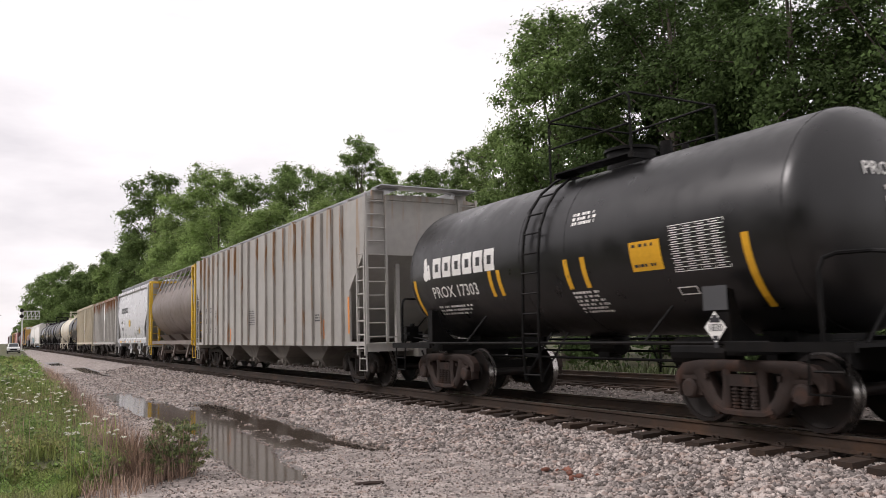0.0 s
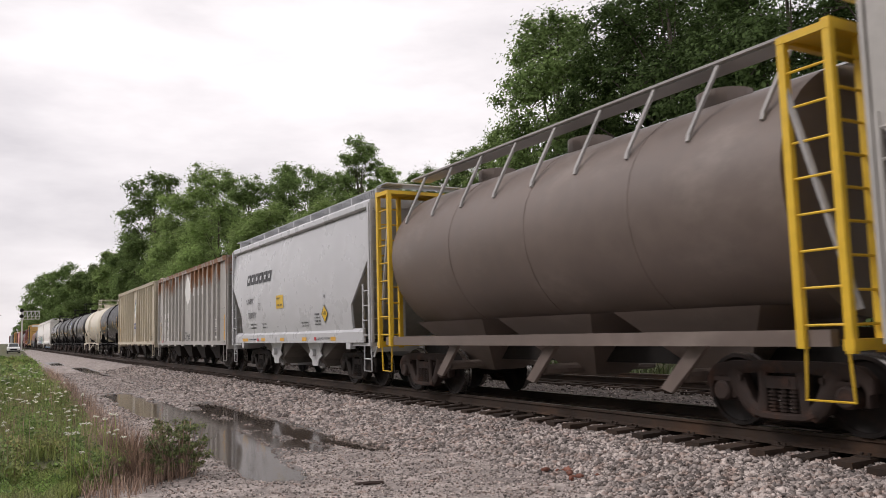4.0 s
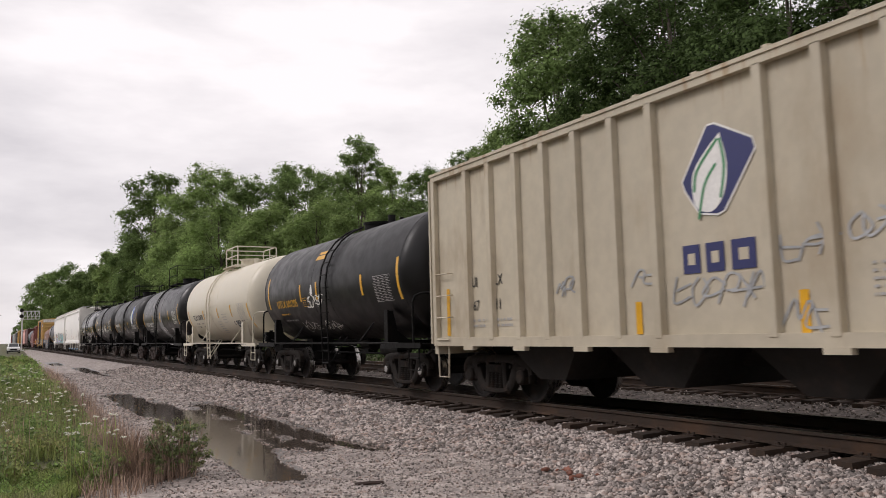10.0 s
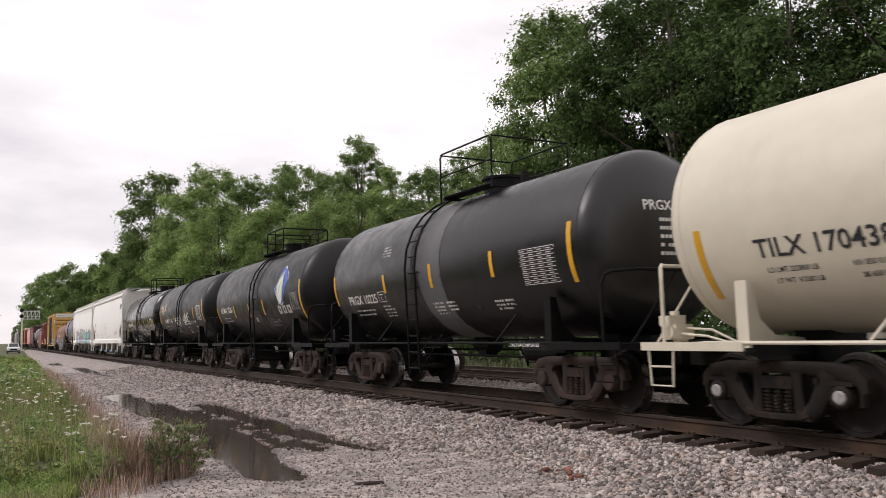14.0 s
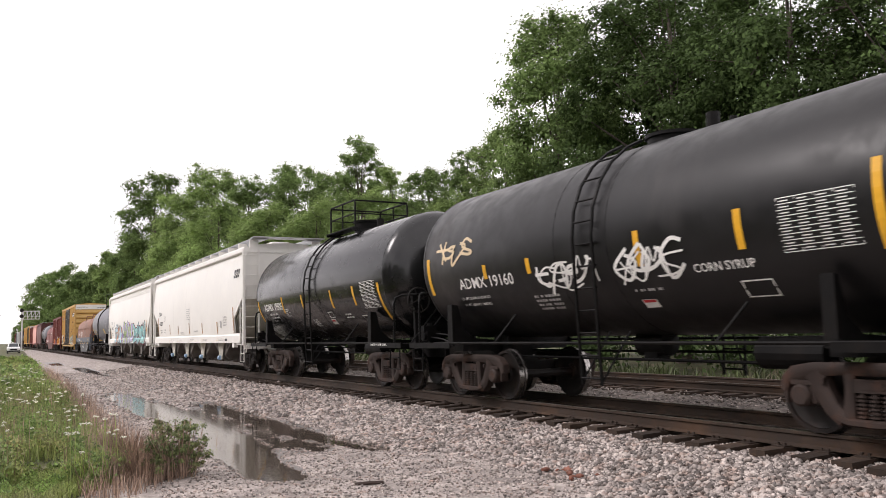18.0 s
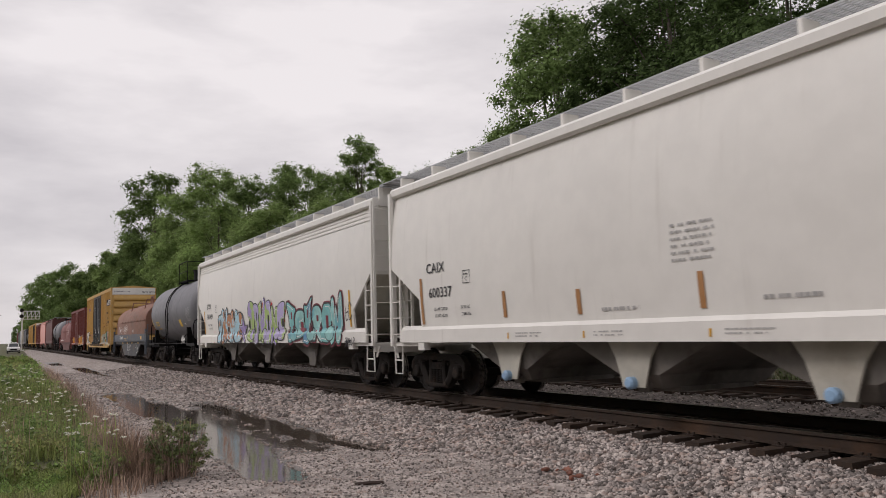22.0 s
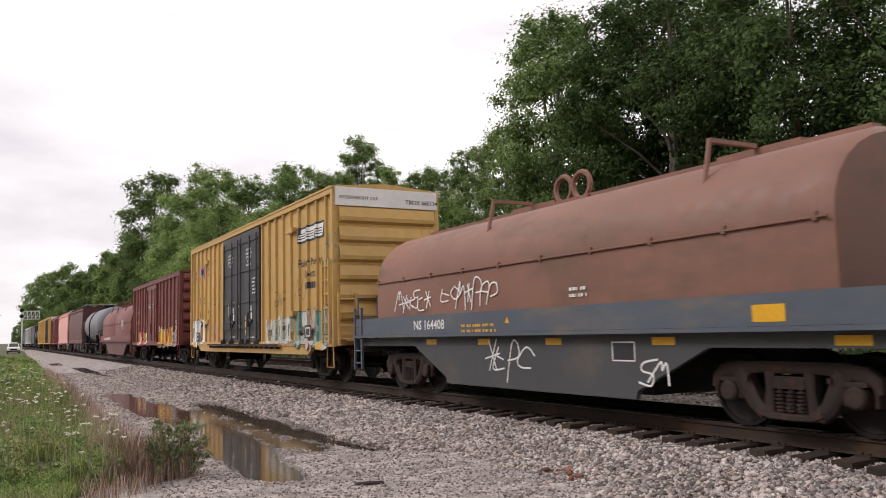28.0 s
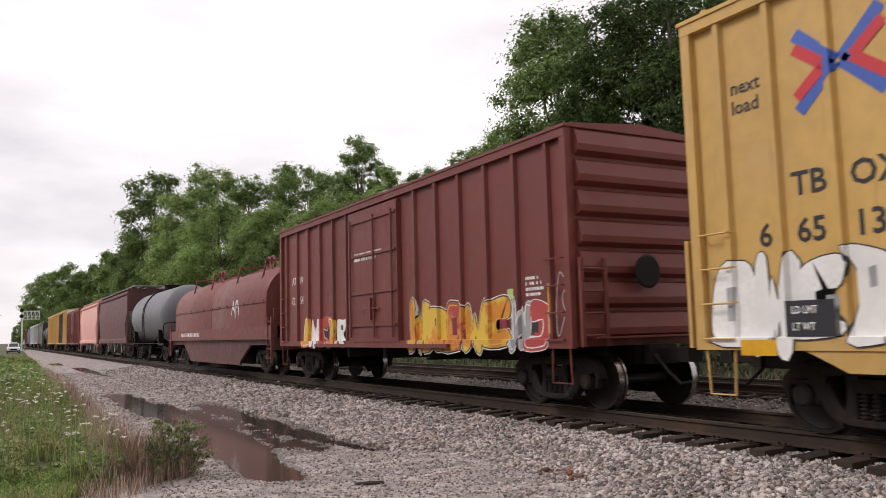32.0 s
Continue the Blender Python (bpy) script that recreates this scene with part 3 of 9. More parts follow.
def side_frame_mesh(material):
    """A cast frame: arched top member, slanting legs, spring seat, pedestal jaws, with open windows between them."""
    g = Geo()
    def sweep(pts, hx, hz, cx=-1.01):
        rings = []
        for i, (y, z) in enumerate(pts):
            a, b = pts[max(i - 1, 0)], pts[min(i + 1, len(pts) - 1)]
            d = math.hypot(b[0] - a[0], b[1] - a[1])
            ny, nz = -(b[1] - a[1]) / d, (b[0] - a[0]) / d
            w = hz[i] if isinstance(hz, tuple) else hz
            rings.append([(cx + hx * u, y + ny * w * v, z + nz * w * v) for u, v in ((-1, -0.55), (-0.72, -1), (0.72, -1), (1, -0.55), (1, 0.55), (0.72, 1), (-0.72, 1), (-1, 0.55))])
        g.loft(rings)
    sweep([(-1.10, 0.50), (-1.07, 0.62), (-0.96, 0.70), (-0.72, 0.745), (-0.40, 0.765), (0.40, 0.765), (0.72, 0.745), (0.96, 0.70), (1.07, 0.62), (1.10, 0.50)], 0.085, (0.045, 0.07, 0.09, 0.085, 0.07, 0.07, 0.085, 0.09, 0.07, 0.045))
    for s in (-1, 1):
        sweep([(s * 0.70, 0.72), (s * 0.60, 0.50), (s * 0.50, 0.33), (s * 0.36, 0.205)], 0.092, (0.13, 0.105, 0.095, 0.08))
        sweep([(s * 0.265, 0.755), (s * 0.275, 0.50), (s * 0.30, 0.24)], 0.080, (0.075, 0.055, 0.075))
        sweep([(s * 0.74, 0.70), (s * 0.715, 0.52), (s * 0.71, 0.37)], 0.075, (0.08, 0.05, 0.035))
        sweep([(s * 1.085, 0.58), (s * 1.07, 0.46), (s * 1.065, 0.36)], 0.075, (0.05, 0.03, 0.028))
        g.box(-1.10, -0.93, s * 0.85 - 0.135, s * 0.85 + 0.135, 0.575, 0.63)
        g.lathe_x([(-1.15, 0.05), (-1.15, 0.10), (-1.125, 0.128), (-0.95, 0.132), (-0.95, 0.05)], 18, s * 0.85, 0.457)
        g.box(-1.135, -1.02, s * 0.56 - 0.02, s * 0.56 + 0.02, 0.60, 0.66)
    sweep([(-0.44, 0.245), (-0.30, 0.195), (0.0, 0.185), (0.30, 0.195), (0.44, 0.245)], 0.105, 0.045)
    g.box(-1.085, -0.8, -0.215, 0.215, 0.515, 0.66)
    g.box(-1.092, -1.085, -0.12, 0.12, 0.55, 0.63)
    for y in (-0.145, 0.0, 0.145):
        for k in range(6):
            z = 0.25 + k * 0.043
            g.cyl((-1.03, y, z), (-1.03, y, z + 0.022), 0.066, 10)
        g.cyl((-1.03, y, 0.235), (-1.03, y, 0.515), 0.044, 8)
    return g.mesh("side_frame", material, True)


def mirror_mesh(m, name):
    q = m.copy()
    q.name = name
    q.transform(Matrix.Diagonal((-1, 1, 1, 1)))
    q.flip_normals()
    return q


MESH_WHEEL = wheel_mesh()
MESH_WHEEL_R = mirror_mesh(MESH_WHEEL, "wheel")
FRAMES = {}
for key, mm in (("rust", M_TRUCK), ("dark", M_TRUCK_DARK)):
    a = side_frame_mesh(mm)
    FRAMES[key] = (a, mirror_mesh(a, "side_frame"))
MESH_BOLSTER = Geo().box(-0.8, 0.8, -0.2, 0.2, 0.47, 0.66).box(-0.35, 0.35, -0.25, 0.25, 0.66, 0.76).box(-0.72, 0.72, -0.62, -0.54, 0.36, 0.50).box(-0.72, 0.72, 0.54, 0.62, 0.36, 0.50).box(-0.84, -0.66, -0.47, -0.41, 0.28, 0.62).box(-0.84, -0.66, 0.41, 0.47, 0.28, 0.62).mesh("truck", M_STEEL_DARK)
MESH_AXLE = Geo().lathe_x([(-1.1, 0.07), (-0.67, 0.085), (0, 0.075), (0.67, 0.085), (1.1, 0.07)], 12).mesh("wheelset", M_WHEEL)
MESH_CAP = Geo().lathe_x([(-1.165, 0.02), (-1.165, 0.06), (-1.146, 0.085), (-1.146, 0.02)], 12).box(-1.172, -1.165, -0.05, 0.05, -0.012, 0.012).mesh("end_cap", M_RACK)


def truck(c, y, look_key="dark", turning=True, caps=False):
    t = part("truck", MESH_BOLSTER, None, c, "cast steel truck with coil springs", at=pose(0, y, 0))
    part("side_frame", FRAMES[look_key][0], None, t)
    part("side_frame", FRAMES[look_key][1], None, t)
    for s in (-0.85, 0.85):
        w = part("wheelset", MESH_AXLE, None, c, "", at=pose(0, y + s, WHEEL_R))
        part("wheel", MESH_WHEEL, None, w)
        part("wheel", MESH_WHEEL_R, None, w)
        if caps:
            part("end_cap", MESH_CAP, None, w, "pale bearing end cap")
        if turning:
            WHEELS.append((w, y + s))


MESH_COUPLER = Geo().box(-0.10, 0.10, 0, 0.50, 0.76, 0.94).box(-0.16, 0.13, 0.46, 0.66, 0.74, 0.97).box(-0.28, 0.28, -0.12, 0.02, 0.70, 1.0).mesh("coupler", M_TRUCK_DARK)
MESH_HOSE = Geo().tube([(0.25, 0.1, 0.85), (0.27, 0.35, 0.62), (0.2, 0.55, 0.42), (0.1, 0.66, 0.45)], 0.025, 6).mesh("air_hose", M_STEEL_DARK)


def couplers(c, h):
    for s in (1, -1):
        m = pose(0, s * h, 0, 0, 0, 0 if s > 0 else 180)
        k = part("coupler", MESH_COUPLER, None, c, at=m)
        part("air_hose", MESH_HOSE, None, k)


def ladder(x, y0, y1, z0, z1, n, r=0.02, rail=0.028):
    """Two stiles and n rungs, in the plane of constant x."""
    g = Geo()
    for y in (y0, y1):
        g.box(x - rail, x + rail, y - 0.012 - rail * 0.6, y + 0.012 + rail * 0.6, z0, z1)
    g.rungs = [((x, y0, z0 + (z1 - z0) * (i + 0.5) / n), (x, y1, z0 + (z1 - z0) * (i + 0.5) / n), r) for i in range(n)]
    return g


def end_ladder(y, x0, x1, z0, z1, n, r=0.02, rail=0.028):
    g = Geo()
    for x in (x0, x1):
        g.box(x - 0.03, x + 0.03, y - rail, y + rail, z0, z1)
    g.rungs = [((x0, y, z0 + (z1 - z0) * (i + 0.5) / n), (x1, y, z0 + (z1 - z0) * (i + 0.5) / n), r) for i in range(n)]
    return g


def grab(x, y0, y1, z, out=-0.09, r=0.013):
    """A bent grab iron on the side."""
    return Geo().tube([(x, y0, z), (x + out, y0, z - 0.01), (x + out, y1, z - 0.01), (x, y1, z)], r, 5)


def stirrup(x, y0, y1, z0, z1):
    return Geo().tube([(x, y0, z1), (x, y0 + 0.03, z0), (x, y1 - 0.03, z0), (x, y1, z1)], 0.018, 5)


# ---- markings ----
def letters(text, size, bold=False):
    cu = bpy.data.curves.new("lettering", "FONT")
    cu.body, cu.size, cu.align_x, cu.resolution_u = text, size / 0.72, "LEFT", 2
    cu.offset = size * (0.022 if bold else 0.012)
    ob = bpy.data.objects.new("lettering", cu)
    me = ob.to_mesh()
    v = [tuple(p.co) for p in me.vertices]
    f = [tuple(p.vertices) for p in me.polygons]
    ob.to_mesh_clear()
    bpy.data.objects.remove(ob)
    bpy.data.curves.remove(cu)
    return v, f


def flat_side(x):
    return lambda y, z: (x, y, z)


def round_side(r, cz, out=0.005):
    """The near half of a tank: heights stay true, depth follows the shell."""
    def f(y, z):
        a = (z - cz) / r
        return (-r * math.cos(a) - out * math.cos(a), y, cz + (r + out) * math.sin(a))
    return f


def prof_side(prof, out=0.012):
    def f(y, z):
        return (prof_x(prof, z) - out, y, z)
    return f


def prof_x(prof, z):
    for (x0, z0), (x1, z1) in zip(prof, prof[1:]):
        if z0 <= z <= z1:
            return x0 + (x1 - x0) * (z - z0) / (z1 - z0)
    return prof[-1][0] if z > prof[-1][1] else prof[0][0]


def mark(c, text, y, z, size, material, surf, wide=1.0, name="lettering", bold=False, label=""):
    """Lettering painted on the side: starts at y and runs towards the front; z is its foot."""
    v, f = letters(text, size, bold)
    f.sort(key=lambda q: min(v[i][0] for i in q))
    words, reach = [], -9.0
    for q in f:
        if min(v[i][0] for i in q) > reach + size * 0.34:
            words.append([])
        words[-1].append(q)
        reach = max(reach, max(v[i][0] for i in q))
    for faces in words:
        used = sorted({i for q in faces for i in q})
        at = {i: k for k, i in enumerate(used)}
        m = bpy.data.meshes.new(name)
        m.from_pydata([surf(y - v[i][0] * wide, z + v[i][1]) for i in used], [], [tuple(at[i] for i in q) for q in faces])
        m.materials.append(material)
        ob = new(name, m)
        ob.parent = c
        if label:
            tagged(ob, label=label)


def patch(c, name, poly, material, surf, label="", n=1):
    """A painted or taped area: an outline in (y, z), cut into n slices in height so that it follows the side."""
    g = Geo()
    if n == 1:
        g.add([surf(y, z) for y, z in poly], [tuple(range(len(poly)))])
    else:
        (ya, za), (yb, zb) = poly[0], poly[2]
        for i in range(n):
            z0, z1 = za + (zb - za) * i / n, za + (zb - za) * (i + 1) / n
            g.add([surf(ya, z0), surf(yb, z0), surf(yb, z1), surf(ya, z1)], [(0, 1, 2, 3)])
    m = bpy.data.meshes.new(name)
    m.from_pydata(g.v, [], g.f)
    m.materials.append(material)
    ob = new(name, m)
    ob.parent = c
    if label:
        tagged(ob, label=label)
    return ob


def rect(c, name, y0, y1, z0, z1, material, surf, label="", n=1):
    return patch(c, name, [(y0, z0), (y1, z0), (y1, z1), (y0, z1)], material, surf, label, n)


def bars(c, y, z, width, lines, step, height, material, surf, seed=1, name="small_print"):
    """Small print too fine to read: rows of short bars."""
    rng = random.Random(seed)
    g = Geo()
    for i in range(lines):
        u, zz = 0.0, z - i * step
        end = width * rng.uniform(0.75, 1.0)
        while u < end:
            k = rng.uniform(0.025, 0.075)
            g.add([surf(y - u, zz), surf(y - min(u + k, end), zz), surf(y - min(u + k, end), zz + height), surf(y - u, zz + height)], [(0, 1, 2, 3)])
            u += k + (rng.uniform(0.012, 0.022) if rng.random() < 0.7 else rng.uniform(0.05, 0.08))
    m = bpy.data.meshes.new(name)
    m.from_pydata(g.v, [], g.f)
    m.materials.append(material)
    ob = new(name, m)
    ob.parent = c
    return tagged(ob, kind="stuff") if lines > 1 else ob


def table(c, y, z, w, h, cols, rows, material, surf):
    """A ruled consolidated stencil: a frame, its rules and short bars in the boxes."""
    g = Geo()
    def r(y0, y1, z0, z1):
        g.add([surf(y0, z0), surf(y1, z0), surf(y1, z1), surf(y0, z1)], [(0, 1, 2, 3)])
    t = 0.010
    for i in range(rows + 1):
        r(y, y - w, z - h * i / rows - t / 2, z - h * i / rows + t / 2)
    for i in range(cols + 1):
        r(y - w * i / cols + t / 2, y - w * i / cols - t / 2, z - h, z)
    for i in range(rows):
        for j in range(cols):
            a = y - w * (j + 0.15) / cols
            r(a, a - w * 0.5 / cols, z - h * (i + 0.62) / rows, z - h * (i + 0.42) / rows)
    m = bpy.data.meshes.new("stencil_table")
    m.from_pydata(g.v, [], g.f)
    m.materials.append(material)
    ob = new("stencil_table", m)
    ob.parent = c
    return ob

# ---- tank cars ----
def tank_car(label, rear, paint, span=9.85, head=0.62, wheels=(3.93, 4.25), R=1.50, cz=2.64, steel=None, key="rust", dome="rail", stripes=(), stripe_mat=None, pipe_mat=None, hood_y=0.0, hood_h=0.24, turning=True, rails=True, caps=False, ladder_y=0.0, band=None, shift=0.60, head_text=None, hand_brake=False):
    """rear: where the rear seam of the shell stands on the line at 16 s; span: from seam to seam; wheels: from the middle to the rear and the front truck."""
    rear, front = rear + head, rear - span - head
    tr, tf = (rear + front) / 2 + wheels[0], (rear + front) / 2 - wheels[1]
    steel = steel or M_UNDER
    pipe_mat = pipe_mat or steel
    c, h = car("tank_car", label, "tank car", rear, front)
    mid = (rear + front) / 2
    prof = []
    for i in range(11):
        a = math.pi / 2 * i / 10
        prof.append((-h + head * (1 - math.cos(a)), max(R * math.sin(a), 0.02)))
    prof = prof + [(-0.6, R), (0.6, R)] + [(-y, r) for y, r in reversed(prof)]
    shell = part("shell", Geo().lathe_y(prof, 56, 0, cz), paint, c, "", True)
    if band:
        part("grime_band", Geo().lathe_y([(band[0], R + 0.004), (band[0] - band[1], R + 0.004)], 56, 0, cz), band[2], shell, "dull grey band round the shell", True)
    for y in (-h + head, -0.62, 0.62, h - head):
        part("weld_seam", Geo().lathe_y([(y - 0.012, R - 0.01), (y - 0.008, R + 0.006), (y + 0.008, R + 0.006), (y + 0.012, R - 0.01)], 40, 0, cz), paint, shell)
    couplers(c, h + 0.30)
    for y, s in ((tr - mid, 1), (tf - mid, -1)):
        truck(c, y, key, turning, caps)
        p0 = s * (h - 1.485)
        g = Geo().prism_x([(y - 0.22, 0.78), (y + 0.22, 0.78), (y + 0.30, 1.6), (y - 0.30, 1.6)], -0.35, 0.35)
        g.box(-1.25, 1.25, p0 - 0.16, p0 + 0.16, 0.90, 1.04)
        part("saddle", g, M_UNDER, c, "bolster saddle under the shell")
        for q in (-1, 1):
            post = part("saddle_post", Geo().box(min(q * 1.40, q * 1.44), max(q * 1.40, q * 1.44), p0 - 0.085, p0 + 0.085, 1.0, 1.80 * cz / 2.64), steel, c, "upright plate of the saddle")
            web = Geo().prism_y([(q * 1.40, 1.045), (q * 1.40, 1.79 * cz / 2.64), (q * 1.27, 1.79 * cz / 2.64), (q * 1.16, 1.34), (q * 0.90, 1.14), (q * 0.36, 1.10), (q * 0.36, 1.045)], p0 - 0.025, p0 + 0.025)
            part("saddle_web", web, steel, post)
        e = Geo()
        e.box(-0.42, 0.42, min(y, s * (h + 0.34)), max(y, s * (h + 0.34)), 0.72, 1.02)
        part("draft_sill", e, M_UNDER, c)
        p = Geo()
        p.box(-1.42, 1.42, min(s * (h - 0.55), s * (h + 0.20)), max(s * (h - 0.55), s * (h + 0.20)), 1.005, 1.05)
        for q in (-1.445, 1.445):
            p.box(q - 0.025, q + 0.025, min(p0, s * (h + 0.22)), max(p0, s * (h + 0.22)), 0.96, 1.07)
        part("end_platform", p, steel, c)
        if rails:
            hr = Geo()
            y0, y1, top_z = s * (h - 0.18), s * (h + 0.18), 2.12 * cz / 2.64
            hr.tube([(-1.42, y0, 1.05), (-1.42, y0, top_z - 0.2), (-1.38, y0 + s * 0.04, top_z - 0.06), (-1.28, y0 + s * 0.12, top_z - 0.01), (-1.05, y1, top_z), (1.05, y1, top_z), (1.28, y0 + s * 0.12, top_z - 0.01), (1.38, y0 + s * 0.04, top_z - 0.06), (1.42, y0, top_z - 0.2), (1.42, y0, 1.05)], 0.026, 7)
            for q in (-1, 1):
                hr.tube([(q * 1.2, y1, 1.05), (q * 0.25, y1, top_z)], 0.017, 6)
            part("end_handrail", hr, pipe_mat, c, "bent pipe handrail across the end")
        st = stirrup(-1.44, s * (h - 0.35), s * (h + 0.1), 0.50, 1.0).tube([(-1.44, s * (h - 0.3), 0.75), (-1.44, s * (h + 0.06), 0.75)], 0.016, 5)
        part("sill_step", st, pipe_mat, c)
    for x in (-1.44, 1.44):
        part("running_rail", Geo().cyl((x, -h + 0.85, 1.06), (x, h - 0.85, 1.06), 0.024, 8), pipe_mat, c, "long side rail below the shell")
        for y in (-h * 0.45, h * 0.45):
            part("rail_brace", Geo().cyl((x, y, 1.06), (x * 0.80, y - 0.28, 1.55), 0.02, 6), pipe_mat, c)
    vy = h - 0.12
    valve = part("brake_valve", Geo().box(-1.30, -0.98, vy - 0.16, vy + 0.02, 1.10, 1.30).box(-1.34, -1.05, vy - 0.10, vy + 0.10, 1.28, 1.42).cyl((-1.36, vy - 0.07, 1.2), (-1.25, vy - 0.07, 1.2), 0.09, 10).cyl((-1.15, vy, 1.4), (-1.15, vy, 1.48), 0.06, 8), pipe_mat, c, "cast air-brake valve on the end platform")
    part("valve_bracket", Geo().box(-1.22, -1.05, vy - 0.12, vy - 0.02, 1.05, 1.12), steel, valve)
    part("valve_pipe", Geo().tube([(-1.1, vy - 0.1, 1.25), (-1.0, vy - 0.5, 1.22), (-0.95, vy - 1.0, 1.0)], 0.018, 5).tube([(-1.2, vy - 0.12, 1.18), (-1.2, vy - 0.6, 1.14), (-1.1, vy - 1.1, 1.0)], 0.018, 5), pipe_mat, valve)
    if hand_brake:
        by = -h - 0.02
        wheel = part("hand_brake", Geo().box(-1.02, -0.94, by - 0.04, by + 0.04, 1.05, 2.05).box(-1.10, -0.86, by - 0.10, by, 1.85, 2.15), steel, c, "hand brake post at the end of the car")
        rim = Geo()
        rim.tube([(-0.98 + 0.27 * math.cos(0.349 * k), by - 0.16, 2.0 + 0.27 * math.sin(0.349 * k)) for k in range(19)], 0.018, 5)
        for k in range(4):
            rim.cyl((-0.98, by - 0.16, 2.0), (-0.98 + 0.27 * math.cos(1.571 * k + 0.4), by - 0.16, 2.0 + 0.27 * math.sin(1.571 * k + 0.4)), 0.013, 4)
        rim.cyl((-0.98, by - 0.08, 2.0), (-0.98, by - 0.18, 2.0), 0.03, 8)
        part("brake_wheel", rim, M_STEEL_DARK, wheel)
    part("bottom_outlet", Geo().lathe_y([(-0.34, 0.02), (-0.3, 0.2), (0.3, 0.2), (0.34, 0.02)], 16, 0, 1.02).box(-0.14, 0.14, -0.14, 0.14, 0.76, 1.1), M_UNDER, c)
    part("brake_reservoir", Geo().lathe_y([(-h + 1.9, 0.02), (-h + 1.95, 0.2), (-h + 2.9, 0.2), (-h + 2.95, 0.02)], 16, -0.75, 0.92), M_UNDER, c)
    part("brake_rod", Geo().cyl((-0.2, -h + 1.0, 0.75), (-0.2, h - 1.2, 0.78), 0.025, 6).cyl((0.25, -h + 1.0, 0.88), (0.25, h - 1.2, 0.88), 0.022, 6), M_UNDER, c)
    # side ladders that follow the shell up to the fittings
    for q in (-1, 1):
        g = Geo()
        for y in (ladder_y - 0.22, ladder_y + 0.22):
            pts = [(q * 1.50, y, 0.45), (q * 1.53, y, 1.1), (q * (R + 0.09), y, cz)]
            for a in (15, 30, 45, 60, 72):
                pts.append((q * (R + 0.09) * math.cos(radians(a)), y, cz + (R + 0.09) * math.sin(radians(a))))
            g.tube(pts, 0.026, 5)
        g.rungs = []
        for i in range(11):
            z = 0.55 + i * 0.33
            x = 1.52 if z < cz else (R + 0.09) * math.cos(math.asin(min((z - cz) / (R + 0.09), 0.98)))
            g.rungs.append(((q * x, ladder_y - 0.22, z), (q * x, ladder_y + 0.22, z), 0.016))
        foot = Geo()
        for y in (ladder_y - 0.22, ladder_y + 0.22):
            foot.tube([(q * 1.50, y, 0.50), (q * 1.05, y - 0.15, 1.22)], 0.018, 5)
        lad = part("side_ladder", g, pipe_mat, c)
        part("ladder_brace", foot, pipe_mat, lad)
    # fittings on top
    top = cz + R
    hood = part("manway_housing", Geo().cyl((0, hood_y, top - 0.15), (0, hood_y, top + hood_h), 0.40, 20).cyl((0, hood_y, top + hood_h), (0, hood_y, top + hood_h + 0.05), 0.44, 20), steel, c, "round manway with bolted lid", True)
    part("valve", Geo().cyl((0, hood_y - 0.8, top - 0.05), (0, hood_y - 0.8, top + 0.26), 0.10, 10).cyl((0.2, hood_y - 1.0, top - 0.05), (0.2, hood_y - 1.0, top + 0.18), 0.06, 8), steel, hood)
    plat = Geo()
    for x in (-0.72, 0.72):
        plat.box(x - 0.17, x + 0.17, hood_y - 0.95, hood_y + 0.95, top - 0.03, top - 0.005)
    for y in (hood_y - 0.92, hood_y + 0.92):
        plat.box(-0.9, 0.9, y - 0.025, y + 0.025, top - 0.09, top - 0.031)
    if dome != "low":
        part("top_platform", plat, steel, c)
    pipes = []
    if dome == "cage":
        for x in (-0.78, 0.78):
            pipes.append(Geo().tube([(x, hood_y + 0.88, top - 0.12), (x, hood_y + 0.88, top + 0.66), (x, hood_y + 0.80, top + 0.73), (x, hood_y - 0.80, top + 0.73), (x, hood_y - 0.88, top + 0.66), (x, hood_y - 0.88, top - 0.12)], 0.026, 6))
            pipes.append(Geo().cyl((x, hood_y + 0.88, top + 0.37), (x, hood_y - 0.88, top + 0.37), 0.02, 6))
            pipes.append(Geo().cyl((x, hood_y, top - 0.1), (x, hood_y, top + 0.73), 0.02, 6))
        for y in (hood_y - 0.88, hood_y + 0.88):
            pipes.append(Geo().cyl((-0.78, y, top + 0.72), (0.78, y, top + 0.72), 0.024, 6))
            pipes.append(Geo().cyl((-0.78, y, top + 0.37), (0.78, y, top + 0.37), 0.018, 6))
    elif dome == "rail":
        for x in (-0.92, 0.92):
            pipes.append(Geo().tube([(x, hood_y + 1.0, top - 0.15), (x, hood_y + 1.0, top + 0.82), (x, hood_y + 0.92, top + 0.90), (x, hood_y - 0.92, top + 0.90), (x, hood_y - 1.0, top + 0.82), (x, hood_y - 1.0, top - 0.12)], 0.02, 6))
            pipes.append(Geo().cyl((x, hood_y + 1.0, top + 0.42), (x, hood_y - 1.0, top + 0.42), 0.016, 6))
            pipes.append(Geo().cyl((-0.92, hood_y + 1.0, top + 0.89), (0.92, hood_y + 1.0, top + 0.89), 0.018, 6))
        pipes.append(Geo().cyl((-0.92, hood_y - 1.0, top + 0.89), (0.92, hood_y - 1.0, top + 0.89), 0.018, 6))
    if pipes:
        railing = part("safety_railing", pipes[0], pipe_mat, c, "pipe railing round the fittings")
        for g in pipes[1:]:
            part("railing_pipe", g, pipe_mat, railing)
    base = round_side(R, cz)
    s = lambda y, z: base(y - shift, z)
